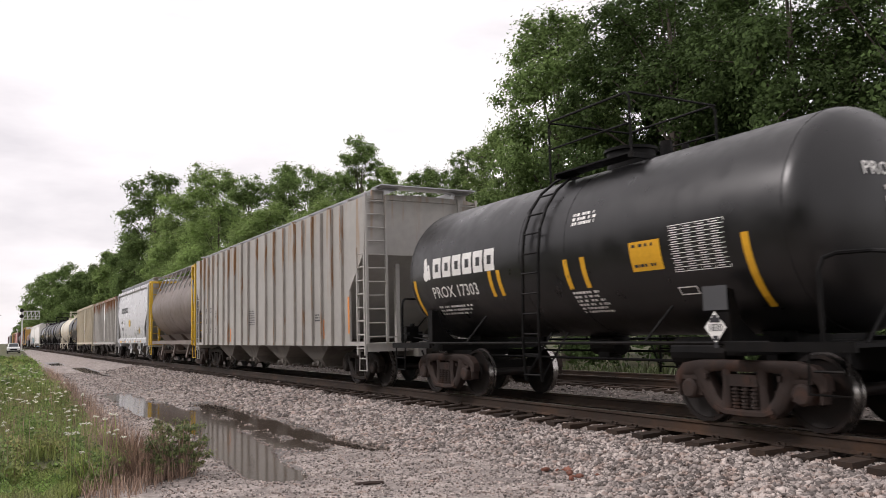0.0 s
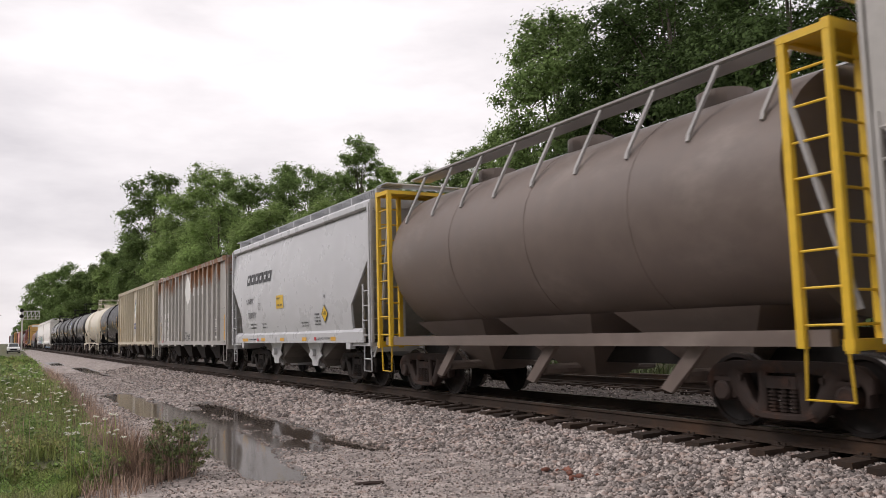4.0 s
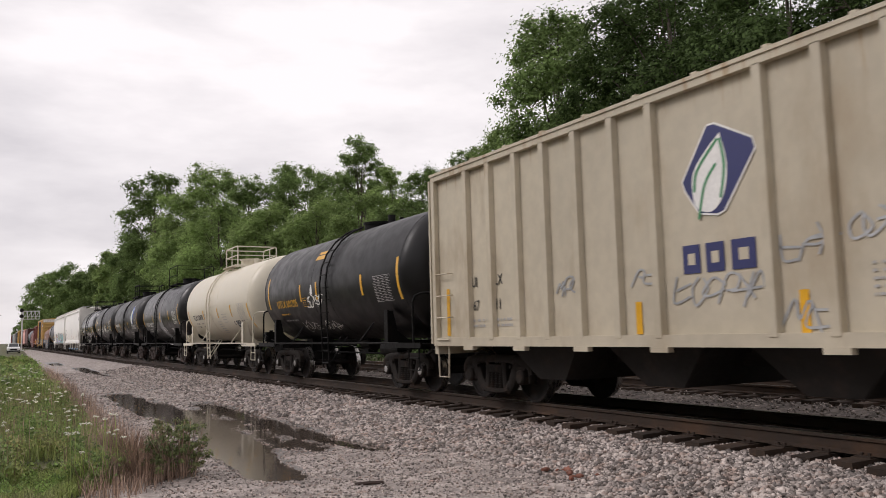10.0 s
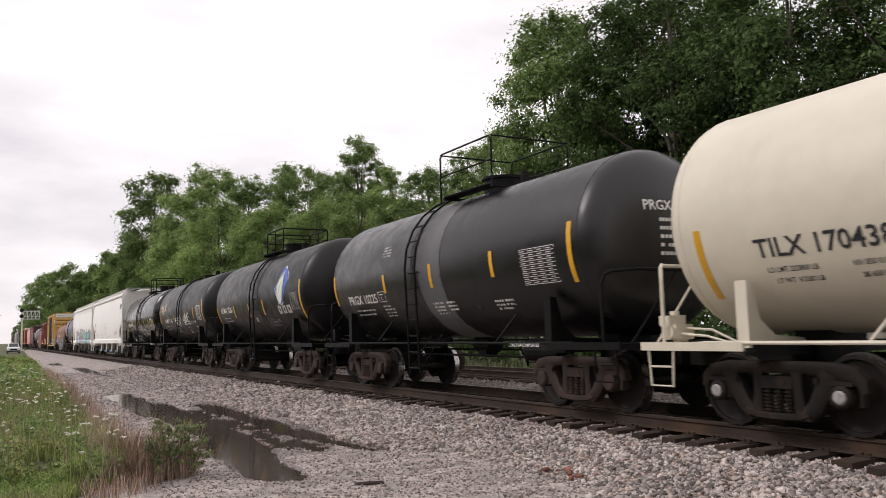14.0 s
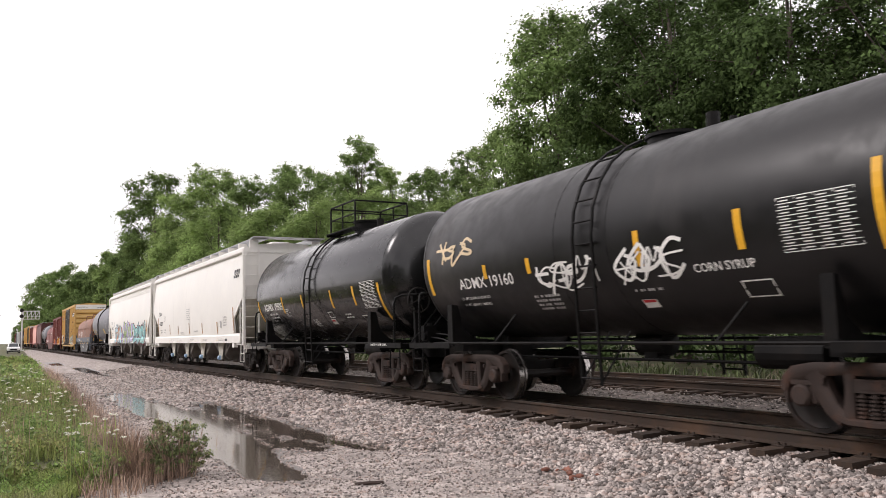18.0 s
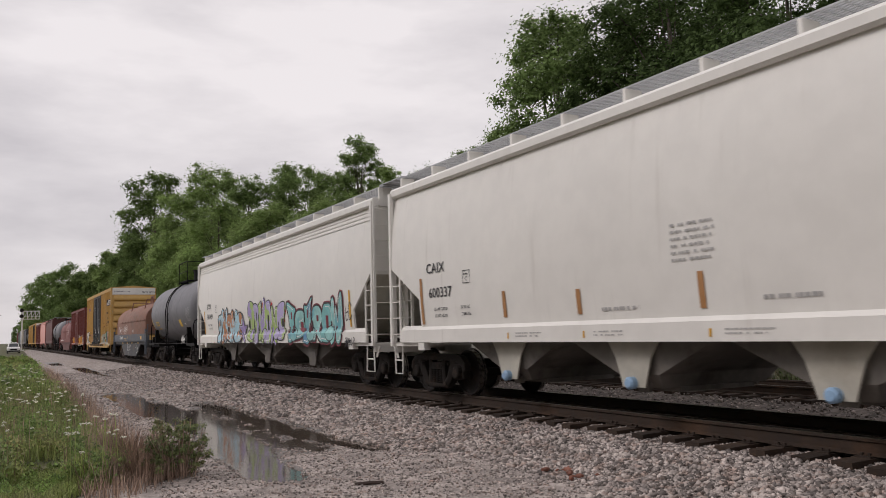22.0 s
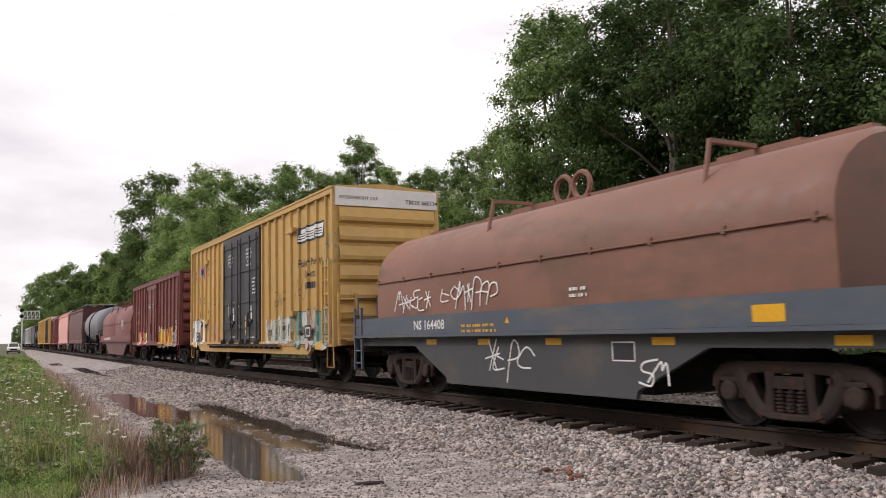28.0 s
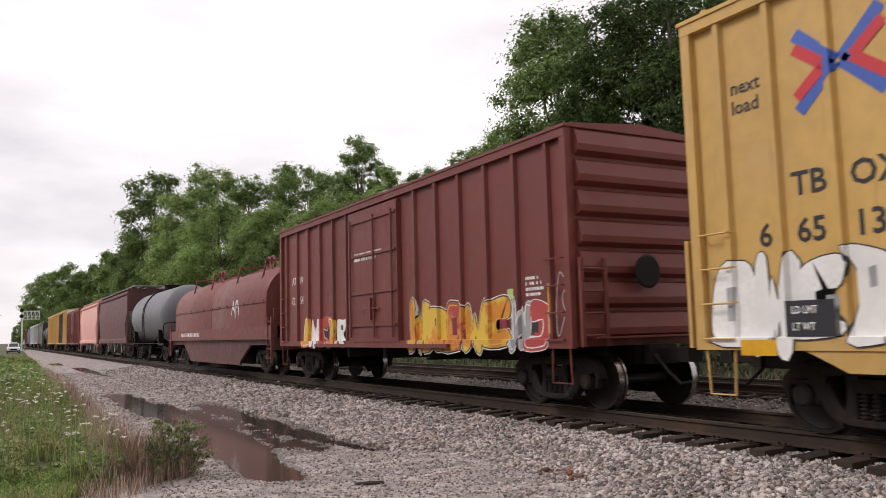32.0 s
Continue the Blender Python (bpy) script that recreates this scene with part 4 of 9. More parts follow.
    for k, (y, z0, z1) in enumerate(stripes):
        rect(c, "reflector_stripe", y + 0.05, y - 0.05, z0, z1, stripe_mat or M_REFLECT, s, "yellow reflective strip", n=6)
    if head_text:
        hs = lambda y, z: (-y, -(h - head + head * math.sqrt(max(1 - (y * y + (z - cz) ** 2) / R ** 2, 0.0))) - 0.012, z)
        mark(c, head_text, 0.62, cz + 0.42, 0.16, M_LETTER, hs, 0.95, bold=True)
        bars(c, 0.35, cz + 0.24, 0.8, 5, 0.13, 0.055, M_LETTER, hs, 7)
    return c, h, s

# ---- covered hoppers ----
def section_ring(prof, y, zb, thick=0.05, sign=-1):
    """One ring of a side sheet at y, from height zb to the eave: outer skin up, inner skin down."""
    zt = prof[-1][1]
    zs = [zb + (zt - zb) * i / 12 for i in range(13)]
    out = [(prof_x(prof, z) if sign < 0 else -prof_x(prof, z), y, z) for z in zs]
    inn = [(p[0] + (thick if sign < 0 else -thick), y, p[2]) for p in reversed(out)]
    return out + inn


FLAT_PROF = [(-1.56, 1.05), (-1.56, 4.05), (-1.55, 4.55)]
CURVED_PROF = [(-1.50, 1.30), (-1.54, 1.7), (-1.57, 2.2), (-1.58, 2.8), (-1.56, 3.3), (-1.52, 3.75), (-1.47, 4.1), (-1.43, 4.3)]


def hopper_car(label, rear, front, tr, tf, paint, prof, notch=(0.95, 3.25, 2.35), ribs=0, rib_mat=None, bays=4, roof_mat=None, key="dark", sill_mat=None, ladder_mat=None, eave=0.0,
               boards=True, turning=True, rear_notch=True, caps=False, bay_mat=None, rib_at=(), gate_cap=None):
    c, h = car("covered_hopper", label, "hopper car", rear, front)
    mid = (rear + front) / 2
    sill_mat, ladder_mat, roof_mat, rib_mat = sill_mat or paint, ladder_mat or paint, roof_mat or paint, rib_mat or paint
    nl, nz1, nz2 = notch
    zb, zt = prof[0][1], prof[-1][1]
    for sign in (-1, 1):
        cols = [(-h, nz1), (-h + nl, nz2), (-h + nl, zb), (h - nl, zb), (h - nl, nz2), (h, nz1)]
        g = Geo().loft([section_ring(prof, y, z, 0.05, sign) for y, z in cols])
        part("side_sheet", g, paint, c, "", True)
    # slope sheets and end sheets
    for s in (-1, 1):
        g = Geo()
        w = 1.46
        g.loft([[(-w, s * (h - 0.04), nz1 - 0.1), (w, s * (h - 0.04), nz1 - 0.1), (w, s * (h - 0.04), zt), (-w, s * (h - 0.04), zt)],
                [(-w, s * (h - 0.12), nz1 - 0.1), (w, s * (h - 0.12), nz1 - 0.1), (w, s * (h - 0.12), zt), (-w, s * (h - 0.12), zt)]])
        part("end_sheet", g, paint, c, "upright end sheet")
        g = Geo()
        g.loft([[(-w, s * (h - 0.05), nz1), (w, s * (h - 0.05), nz1), (w, s * (h - 0.05), nz1 - 0.1), (-w, s * (h - 0.05), nz1 - 0.1)],
                [(-w, s * (h - 2.9), 1.25), (w, s * (h - 2.9), 1.25), (w, s * (h - 2.9), 1.15), (-w, s * (h - 2.9), 1.15)]])
        # on curved-side cars the notch's shade is in the sheet's colour
        part("slope_sheet", g, M_SLOPE if prof is CURVED_PROF else paint, c, "sloping end sheet")
        b = Geo()
        b.box(-1.5, 1.5, min(s * (h + 0.02), s * (h - 1.2)), max(s * (h + 0.02), s * (h - 1.2)), 1.0, 1.06)
        b.box(-0.3, 0.3, min(s * (h + 0.25), s * (h - 2.6)), max(s * (h + 0.25), s * (h - 2.6)), 0.72, 1.0)
        b.box(-1.5, 1.5, min(s * h, s * (h - 0.09)), max(s * h, s * (h - 0.09)), 0.86, 1.02)
        for x in (-0.55, 0.55):
            b.box(x - 0.05, x + 0.05, min(s * (h - 0.3), s * (h - 0.42)), max(s * (h - 0.3), s * (h - 0.42)), 1.05, nz1 - 0.2)
        part("end_platform", b, sill_mat, c)
        if s < 0 or rear_notch:
            for q in (-1, 1):
                x = q * 1.55
                if prof is CURVED_PROF:
                    part("corner_ladder", ladder(x, s * (h - 0.06), s * (h - 0.42), 1.08, 2.46, 4, 0.014, 0.018), ladder_mat, c)
                    part("corner_post", Geo().box(x - 0.04, x + 0.04, min(s * (h + 0.03), s * (h - 0.06)), max(s * (h + 0.03), s * (h - 0.06)), 1.0, zt + 0.05), ladder_mat, c)
                    part("end_ladder", end_ladder(s * (h + 0.06), q * 1.53, q * 1.02, 1.08, zt + 0.05, 9, 0.014, 0.018), ladder_mat, c)
                    part("jacking_pad", Geo().box(min(q * 1.42, q * 1.56), max(q * 1.42, q * 1.56), s * (h - 1.35) - 0.13, s * (h - 1.35) + 0.13, 0.92, 1.077), ladder_mat, c)
                    part("step_bracket", Geo().prism_x([(s * (h - 0.02), 1.0), (s * (h + 0.16), 1.0), (s * (h - 0.04), 0.74), (s * (h - 0.09), 0.74)], min(q * 1.44, q * 1.46), max(q * 1.44, q * 1.46)), ladder_mat, c)
                else:
                    part("corner_ladder", ladder(x, s * (h - 0.03), s * (h - 0.46), 0.78, nz1 + 0.1, 8), ladder_mat, c)
                    part("end_ladder", end_ladder(s * (h + 0.06), q * 1.53, q * 1.02, 1.05, zt + 0.05, 11), ladder_mat, c)
                part("sill_step", stirrup(x * 0.98, s * (h - 0.44), s * (h - 0.06), 0.42, 1.0).tube([(x * 0.98, s * (h - 0.43), 0.70), (x * 0.98, s * (h - 0.07), 0.70)], 0.016, 5), ladder_mat, c)
        part("brake_step", Geo().box(-1.0, 0.4, min(s * (h + 0.02), s * (h + 0.25)), max(s * (h + 0.02), s * (h + 0.25)), 1.18, 1.21), sill_mat, c)
        truck(c, (tr if s > 0 else tf) - mid, key, turning, caps)
    couplers(c, h + 0.22)
    # side sill
    for sign in (-1, 1):
        if prof is CURVED_PROF:
            part("sill_flare", Geo().prism_y([(sign * 1.49, zb + 0.12), (sign * 1.53, zb + 0.065), (sign * 1.568, zb + 0.031), (sign * 1.49, zb + 0.031)], -h + 0.45, h - 0.45), sill_mat, c, "rounded flare where the side meets the sill", True)
        part("side_sill", Geo().box(min(sign * 1.48, sign * 1.57), max(sign * 1.48, sign * 1.57), -h + (0.45 if prof is CURVED_PROF else 0), h - (0.45 if prof is CURVED_PROF else 0), prof[0][1] - 0.22 if prof is CURVED_PROF else 1.0, prof[0][1] + (0.03 if prof is CURVED_PROF else 0.05)), sill_mat, c)
    # roof
    rp = [(-1.54 - eave, zt), (-1.2, zt + 0.05), (0, zt + 0.09), (1.2, zt + 0.05), (1.54 + eave, zt), (1.45, zt - 0.06), (-1.45, zt - 0.06)]
    if prof is CURVED_PROF:
        rp = [(-1.43, zt), (-1.33, zt + 0.12), (-1.0, zt + 0.24), (0, zt + 0.33), (1.0, zt + 0.24), (1.33, zt + 0.12), (1.43, zt), (1.3, zt - 0.05), (-1.3, zt - 0.05)]
    roof = part("roof", Geo().prism_y(rp, -h, h), roof_mat, c)
    peak = zt + (0.33 if prof is CURVED_PROF else 0.09)
    part("hatch_trough", Geo().box(-0.32, 0.32, -h + 0.7, h - 0.7, peak - 0.1, peak + 0.10), roof_mat, roof, "long loading hatch")
    if boards:
        for sign in (-1, 1):
            rg = Geo()
            for q in range(9):
                x = sign * (0.735 + q * 0.068)
                rg.box(x - 0.011, x + 0.011, -h - 0.15, h + 0.15, peak + 0.082, peak + 0.108)
            q, y = int((2 * h + 0.3) / 0.14), -h - 0.14
            for j in range(q):
                rg.box(min(sign * 0.735, sign * 1.28), max(sign * 0.735, sign * 1.28), y + j * 0.14, y + j * 0.14 + 0.016, peak + 0.086, peak + 0.102)
            rb = part("running_board", rg, M_GALV, roof, "open steel roof walkway")
            k = int(h * 2 / 1.45)
            for i in range(k + 1):
                y = -h + 0.1 + i * (2 * h - 0.2) / k
                part("board_bracket", Geo().prism_x([(y - 0.03, peak + 0.08), (y + 0.03, peak + 0.08), (y + 0.03, zt + 0.02), (y - 0.03, zt + 0.02)], min(sign * 1.0, sign * 1.32), max(sign * 1.0, sign * 1.32)), paint, rb)
        for s in (-1, 1):
            part("end_running_board", Geo().box(-1.3, 1.3, min(s * (h - 0.1), s * (h + 0.45)), max(s * (h - 0.1), s * (h + 0.45)), peak + 0.115, peak + 0.14), M_GALV, roof)
    if prof is CURVED_PROF:
        for sign in (-1, 1):
            part("top_chord", Geo().prism_y([(sign * 1.40, zt - 0.05), (sign * 1.50, zt - 0.06), (sign * 1.545, zt - 0.02), (sign * 1.545, zt + 0.10), (sign * 1.50, zt + 0.15), (sign * 1.36, zt + 0.15)], -h, h), roof_mat, c, "rounded top chord")
    # ribs
    for y in rib_at or [-h + nl * 0.55 + (i + 0.5) * (2 * h - nl * 1.1) / ribs for i in range(ribs)]:
        for sign in (-1, 1):
            d = h - abs(y)
            z0 = zb - 0.04 if d > nl else nz2 + (nz1 - nz2) * (nl - d) / nl
            g = Geo().loft([[(sign * 1.555, y - 0.045, z), (sign * 1.635, y - 0.040, z), (sign * 1.635, y + 0.040, z), (sign * 1.555, y + 0.045, z)] for z in (z0, zt - 0.03)])
            part("rib", g, rib_mat, c)
    # hopper bays with outlet gates
    span = 2 * h - 2 * 2.6
    for i in range(bays):
        y = -span / 2 + (i + 0.5) * span / bays
        d = span / bays / 2
        wide = 1.26 if prof is CURVED_PROF else 1.40
        g = Geo().loft([[(-wide, y - d, 1.14), (wide, y - d, 1.14), (wide, y + d, 1.14), (-wide, y + d, 1.14)], [(-1.22, y - 0.42, 0.62), (1.22, y - 0.42, 0.62), (1.22, y + 0.42, 0.62), (-1.22, y + 0.42, 0.62)], [(-1.05, y - 0.3, 0.42), (1.05, y - 0.3, 0.42), (1.05, y + 0.3, 0.42), (-1.05, y + 0.3, 0.42)]])
        bay = part("hopper_bay", g, M_BAY, c, "tapered discharge hopper")
        gg = Geo().box(-0.75, 0.75, y - 0.34, y + 0.34, 0.36, 0.43)
        for q in (-1, 1):
            gg.prism_x([(y - 0.30, 0.66), (y + 0.30, 0.66), (y + 0.16, 0.5), (y + 0.10, 0.36), (y - 0.10, 0.36), (y - 0.16, 0.5)], q * 1.10 - 0.03, q * 1.10 + 0.03)
            if bay_mat:
                gg.prism_x([(y - 0.62, 1.10), (y + 0.62, 1.10), (y + 0.40, 0.84), (y + 0.52, 0.72), (y + 0.26, 0.60), (y + 0.20, 0.44), (y - 0.20, 0.44), (y - 0.26, 0.60), (y - 0.52, 0.72), (y - 0.40, 0.84)], q * 1.30 - 0.015, q * 1.30 + 0.015)
                gg.cyl((q * 1.30, y, 0.80), (q * 1.42, y, 0.80), 0.10, 12)
            gg.cyl((q * 1.13, y, 0.52), (q * 1.20, y, 0.52), 0.09, 12)
        part("outlet_gate", gg, bay_mat or M_BAY, bay)
        # with gate_cap the plate's paler paint carries its light against the darker bay
        if prof is CURVED_PROF and not bay_mat:
            for q in (-1, 1):
                part("bay_plate", Geo().prism_x([(y - 0.55, 1.13), (y + 0.55, 1.13), (y + 0.36, 0.86), (y + 0.27, 0.60), (y + 0.22, 0.44), (y - 0.22, 0.44), (y - 0.27, 0.60), (y - 0.36, 0.86)], min(q * 1.28, q * 1.31), max(q * 1.28, q * 1.31)), M_SLOPE if gate_cap else M_BAY, bay, "outer plate of the hopper")
        for q in (-1, 1):
            part("gate_shaft", Geo().cyl((q * 0.7, y + 0.1, 0.48), (q * 1.30, y + 0.1, 0.48), 0.05, 8), M_BAY, bay)
            if gate_cap:
                part("outlet_cap", Geo().lathe_x([(q * 1.30, 0.03), (q * 1.30, 0.085), (q * 1.40, 0.09), (q * 1.43, 0.06), (q * 1.43, 0.02)], 14, y, 0.50), gate_cap, bay, "round sky-blue outlet cap")
    return c, h, prof_side(prof)


def ribbed_car(label, rear, front, tr, tf, paint, zt=4.30, roof_mat=None, key="dark", turning=True, zb=1.04, rib_at=()):
    """Straight-sided grain car with vertical posts and a ladder corner at each end."""
    c, h = car("grain_car", label, "hopper car", rear, front)
    mid = (rear + front) / 2
    body = Geo().box(-1.50, 1.50, -h + 0.03, h - 0.03, zb + 0.02, zt - 0.01)
    part("body", body, paint, c)
    for sign in (-1, 1):
        part("side_sill", Geo().box(min(sign * 1.49, sign * 1.59), max(sign * 1.49, sign * 1.59), -h, h, zb - 0.03, zb + 0.13), paint, c)
        part("top_chord", Geo().box(min(sign * 1.49, sign * 1.60), max(sign * 1.49, sign * 1.612), -h, h, zt - 0.10, zt), paint, c)
        for i, y in enumerate(rib_at):
            g = Geo().loft([[(sign * 1.495, y - 0.075, z), (sign * 1.600, y - 0.060, z), (sign * 1.600, y + 0.060, z), (sign * 1.495, y + 0.075, z)] for z in (zb + 0.09, zt - 0.09)])
            part("rib", g, paint, c)
            if sign < 0 and i % 2 == 0:
                part("rib_foot", Geo().box(sign * 1.6, sign * 1.5, y - 0.16, y + 0.16, zb - 0.10, zb - 0.031), paint, c)
        for s in (-1, 1):
            part("corner_post", Geo().box(min(sign * 1.48, sign * 1.595), max(sign * 1.48, sign * 1.595), min(s * h, s * (h - 0.12)), max(s * h, s * (h - 0.12)), zb - 0.02, zt - 0.005), paint, c)
            for k in range(4):
                part("grab_iron", grab(sign * 1.5, s * (h - 0.18), s * (h - 0.62), zb + 0.10 + k * 0.42, sign * 0.12), paint, c)
            part("sill_step", stirrup(sign * 1.55, s * (h - 0.52), s * (h - 0.1), 0.42, 1.02), paint, c)
    for s in (-1, 1):
        g = Geo()
        for z in (1.9, 2.6, 3.2, 3.75):
            g.prism_y([(-1.5, z), (1.5, z), (1.5, z + 0.10), (-1.5, z + 0.10)], min(s * (h - 0.04), s * (h + 0.10)), max(s * (h - 0.04), s * (h + 0.10)))
        part("end_rib", g, paint, c, "horizontal end stiffeners")
        part("end_ladder", end_ladder(s * (h + 0.13), -1.54, -1.06, 1.05, zt - 0.05, 8), paint, c)
        part("end_sill", Geo().box(-1.55, 1.55, min(s * (h - 0.1), s * (h + 0.04)), max(s * (h - 0.1), s * (h + 0.04)), 0.85, 1.06), paint, c)
        part("brake_wheel", Geo().lathe_y([(s * (h + 0.16), 0.24), (s * (h + 0.18), 0.27), (s * (h + 0.20), 0.24)], 20, 0.35, 2.35).cyl((0.35, s * (h + 0.0), 2.35), (0.35, s * (h + 0.19), 2.35), 0.04).box(0.1, 0.6, min(s * (h + 0.17), s * (h + 0.19)), max(s * (h + 0.17), s * (h + 0.19)), 2.33, 2.37), M_STEEL_DARK, c)
        truck(c, (tr if s > 0 else tf) - mid, key, turning)
    couplers(c, h + 0.22)
    part("center_sill", Geo().box(-0.3, 0.3, -h, h, 0.72, 1.04), M_STEEL_DARK, c)
    for i in range(4):
        y = -h * 0.55 + i * h * 1.1 / 3
        part("hopper_bay", Geo().loft([[(-1.3, y - 0.95, 1.04), (1.3, y - 0.95, 1.04), (1.3, y + 0.95, 1.04), (-1.3, y + 0.95, 1.04)], [(-1.1, y - 0.35, 0.45), (1.1, y - 0.35, 0.45), (1.1, y + 0.35, 0.45), (-1.1, y + 0.35, 0.45)]]), M_STEEL_DARK, c, "dark discharge hopper")
    roof = part("roof", Geo().prism_y([(-1.62, zt), (-1.62, zt + 0.05), (0, zt + 0.20), (1.62, zt + 0.05), (1.62, zt)], -h - 0.02, h + 0.02), roof_mat or paint, c, "shallow pitched roof")
    for s in (-1, 1):
        part("roof_end_cap", Geo().box(-1.2, 1.2, min(s * (h - 0.6), s * (h + 0.25)), max(s * (h - 0.6), s * (h + 0.25)), zt + 0.16, zt + 0.22), roof_mat or paint, roof)
    k = int(2 * h / 1.0)
    for i in range(k):
        y = -h + 0.5 + i * (2 * h - 1) / (k - 1)
        part("roof_rib", Geo().prism_y([(-1.60, zt + 0.06), (0, zt + 0.21), (0, zt + 0.24), (-1.60, zt + 0.09)], y - 0.04, y + 0.04), roof_mat or paint, roof)
    return c, h, flat_side(-1.506)

# ---- rounded hopper with end racks, coil cars, boxcars ----
def cylinder_hopper(label, rear, front, tr, tf, paint):
    c, h = car("pressure_hopper", label, "hopper car", rear, front)
    mid = (rear + front) / 2
    R, cz = 1.46, 2.95
    hb = h - 0.75
    def ring(y, k):
        pts = []
        for i in range(40):
            a = 2 * math.pi * i / 40
            x, z = math.sin(a), math.cos(a)
            z2 = cz + z * R * (1.0 if z > 0 else 1.12)
            x2 = x * R * (1.0 + 0.05 * (1 - z * z))
            pts.append((x2 * k, y, cz + (z2 - cz) * k))
        return pts
    rings = [ring(-hb - 0.12, 0.02), ring(-hb - 0.1, 0.5), ring(-hb - 0.05, 0.88), ring(-hb, 1.0), ring(-hb * 0.33, 1.0), ring(hb * 0.33, 1.0), ring(hb, 1.0), ring(hb + 0.05, 0.88), ring(hb + 0.1, 0.5), ring(hb + 0.12, 0.02)]
    body = part("body", Geo().loft(rings), paint, c, "", True)
    for y in (-hb * 0.5, 0.0, hb * 0.5):
        part("weld_seam", Geo().loft([[(p[0] * 1.004, p[1], cz + (p[2] - cz) * 1.004) for p in ring(y + q, 1.0)] for q in (-0.015, 0.015)]), paint, body)
    for i in range(3):
        y = (i - 1) * hb * 0.62
        part("hopper_bay", Geo().loft([[(-1.25, y - 1.3, 1.5), (1.25, y - 1.3, 1.5), (1.25, y + 1.3, 1.5), (-1.25, y + 1.3, 1.5)], [(-0.35, y - 0.3, 0.5), (0.35, y - 0.3, 0.5), (0.35, y + 0.3, 0.5), (-0.35, y + 0.3, 0.5)]]).cyl((-1.2, y, 0.62), (1.2, y, 0.62), 0.09, 10), paint, c)
        part("outlet_leg", Geo().prism_x([(y - 0.55, 1.05), (y - 0.25, 1.05), (y + 0.35, 0.45), (y + 0.15, 0.40)], -1.32, -1.25), paint, c)
    for q in (-1, 1):
        part("side_sill", Geo().box(min(q * 1.36, q * 1.5), max(q * 1.36, q * 1.5), -h + 0.3, h - 0.3, 1.02, 1.20), paint, c)
    part("center_sill", Geo().box(-0.32, 0.32, -h, h, 0.72, 1.04), M_STEEL_DARK, c)
    rk = Geo()
    for q in (-1, 1):
        rk.box(min(q * 0.55, q * 0.95), max(q * 0.55, q * 0.95), -hb, hb, cz + R + 0.26, cz + R + 0.29)
    walkway = part("roof_walkway", rk, M_GALV, c)
    n = 9
    for i in range(n):
        y = -hb + 0.35 + i * (2 * hb - 0.7) / (n - 1)
        for q in (-1, 1):
            part("walkway_strut", Geo().tube([(q * 1.33, y, cz + 0.72), (q * 1.30, y, cz + 0.82), (q * 0.95, y - 0.25, cz + R + 0.27)], 0.035, 5), M_RACK, c)
    part("walkway_rail", Geo().tube([(-0.98, -hb, cz + R + 0.3), (-0.98, hb, cz + R + 0.3)], 0.03, 5).tube([(0.98, -hb, cz + R + 0.3), (0.98, hb, cz + R + 0.3)], 0.03, 5), M_RACK, walkway)
    for y in (-hb * 0.6, 0, hb * 0.6):
        part("hatch", Geo().cyl((0, y, cz + R - 0.1), (0, y, cz + R + 0.2), 0.4, 16), paint, c)
    for s in (-1, 1):
        ye, yi = s * (h - 0.05), s * (h - 0.62)
        zt = cz + R - 0.02
        g = Geo()
        for x in (-1.52, -1.0, 1.0, 1.52):
            g.box(x - 0.045, x + 0.045, ye - 0.045, ye + 0.045, 0.95, zt)
        for x in (-1.52, 1.52):
            g.box(x - 0.045, x + 0.045, yi - 0.045, yi + 0.045, 1.0, zt)
            g.box(x - 0.045, x + 0.045, min(ye, yi), max(ye, yi), zt, zt + 0.09)
        g.box(-1.57, 1.57, ye - 0.05, ye + 0.05, zt, zt + 0.12)
        g.box(-1.57, 1.57, yi - 0.05, yi + 0.05, zt + 0.002, zt + 0.08)
        g.box(-1.5, 1.5, min(ye, yi), max(ye, yi), zt + 0.05, zt + 0.07)
        g.box(-1.57, 1.57, ye - 0.06, ye + 0.06, 0.98, 1.1)
        rack = part("end_rack", g, M_YELLOW, c, "yellow painted steel end frame")
        for x0, x1 in ((-1.52, -1.0), (1.0, 1.52)):
            lg = Geo()
            for i in range(10):
                z = 1.25 + i * 0.36
                lg.cyl((x0, ye, z), (x1, ye, z), 0.018, 6)
            part("rungs", lg, M_YELLOW, rack)
        for x in (-1.52, 1.52):
            lg = Geo()
            for i in range(8):
                z = 1.25 + i * 0.40
                lg.cyl((x, ye, z), (x, yi, z), 0.016, 6)
            part("rungs", lg, M_YELLOW, rack)
            part("rack_brace", Geo().cyl((x, yi, zt - 0.5), (x * 0.95, s * (h + 0.02), 1.4), 0.045, 6), M_RACK, rack, "pale diagonal brace")
        part("sill_step", stirrup(-1.5, s * (h - 0.6), s * (h - 0.1), 0.45, 1.0), M_YELLOW, c)
        truck(c, (tr if s > 0 else tf) - mid, "rust")
    couplers(c, h + 0.2)
    return c, h, round_side(R * 1.03, cz)


def hood_ring(y, w, z0, zt, n=14, sx=1.0):
    """Arched cross-section of a coil-car cover."""
    pts = [(-w, y, z0)]
    spring = z0 + (zt - z0) * 0.42
    for i in range(n + 1):
        a = math.pi * i / n
        pts.append((-w * math.cos(a) * sx, y, spring + (zt - spring) * math.sin(a) ** 0.9))
    pts.append((w, y, z0))
    return pts


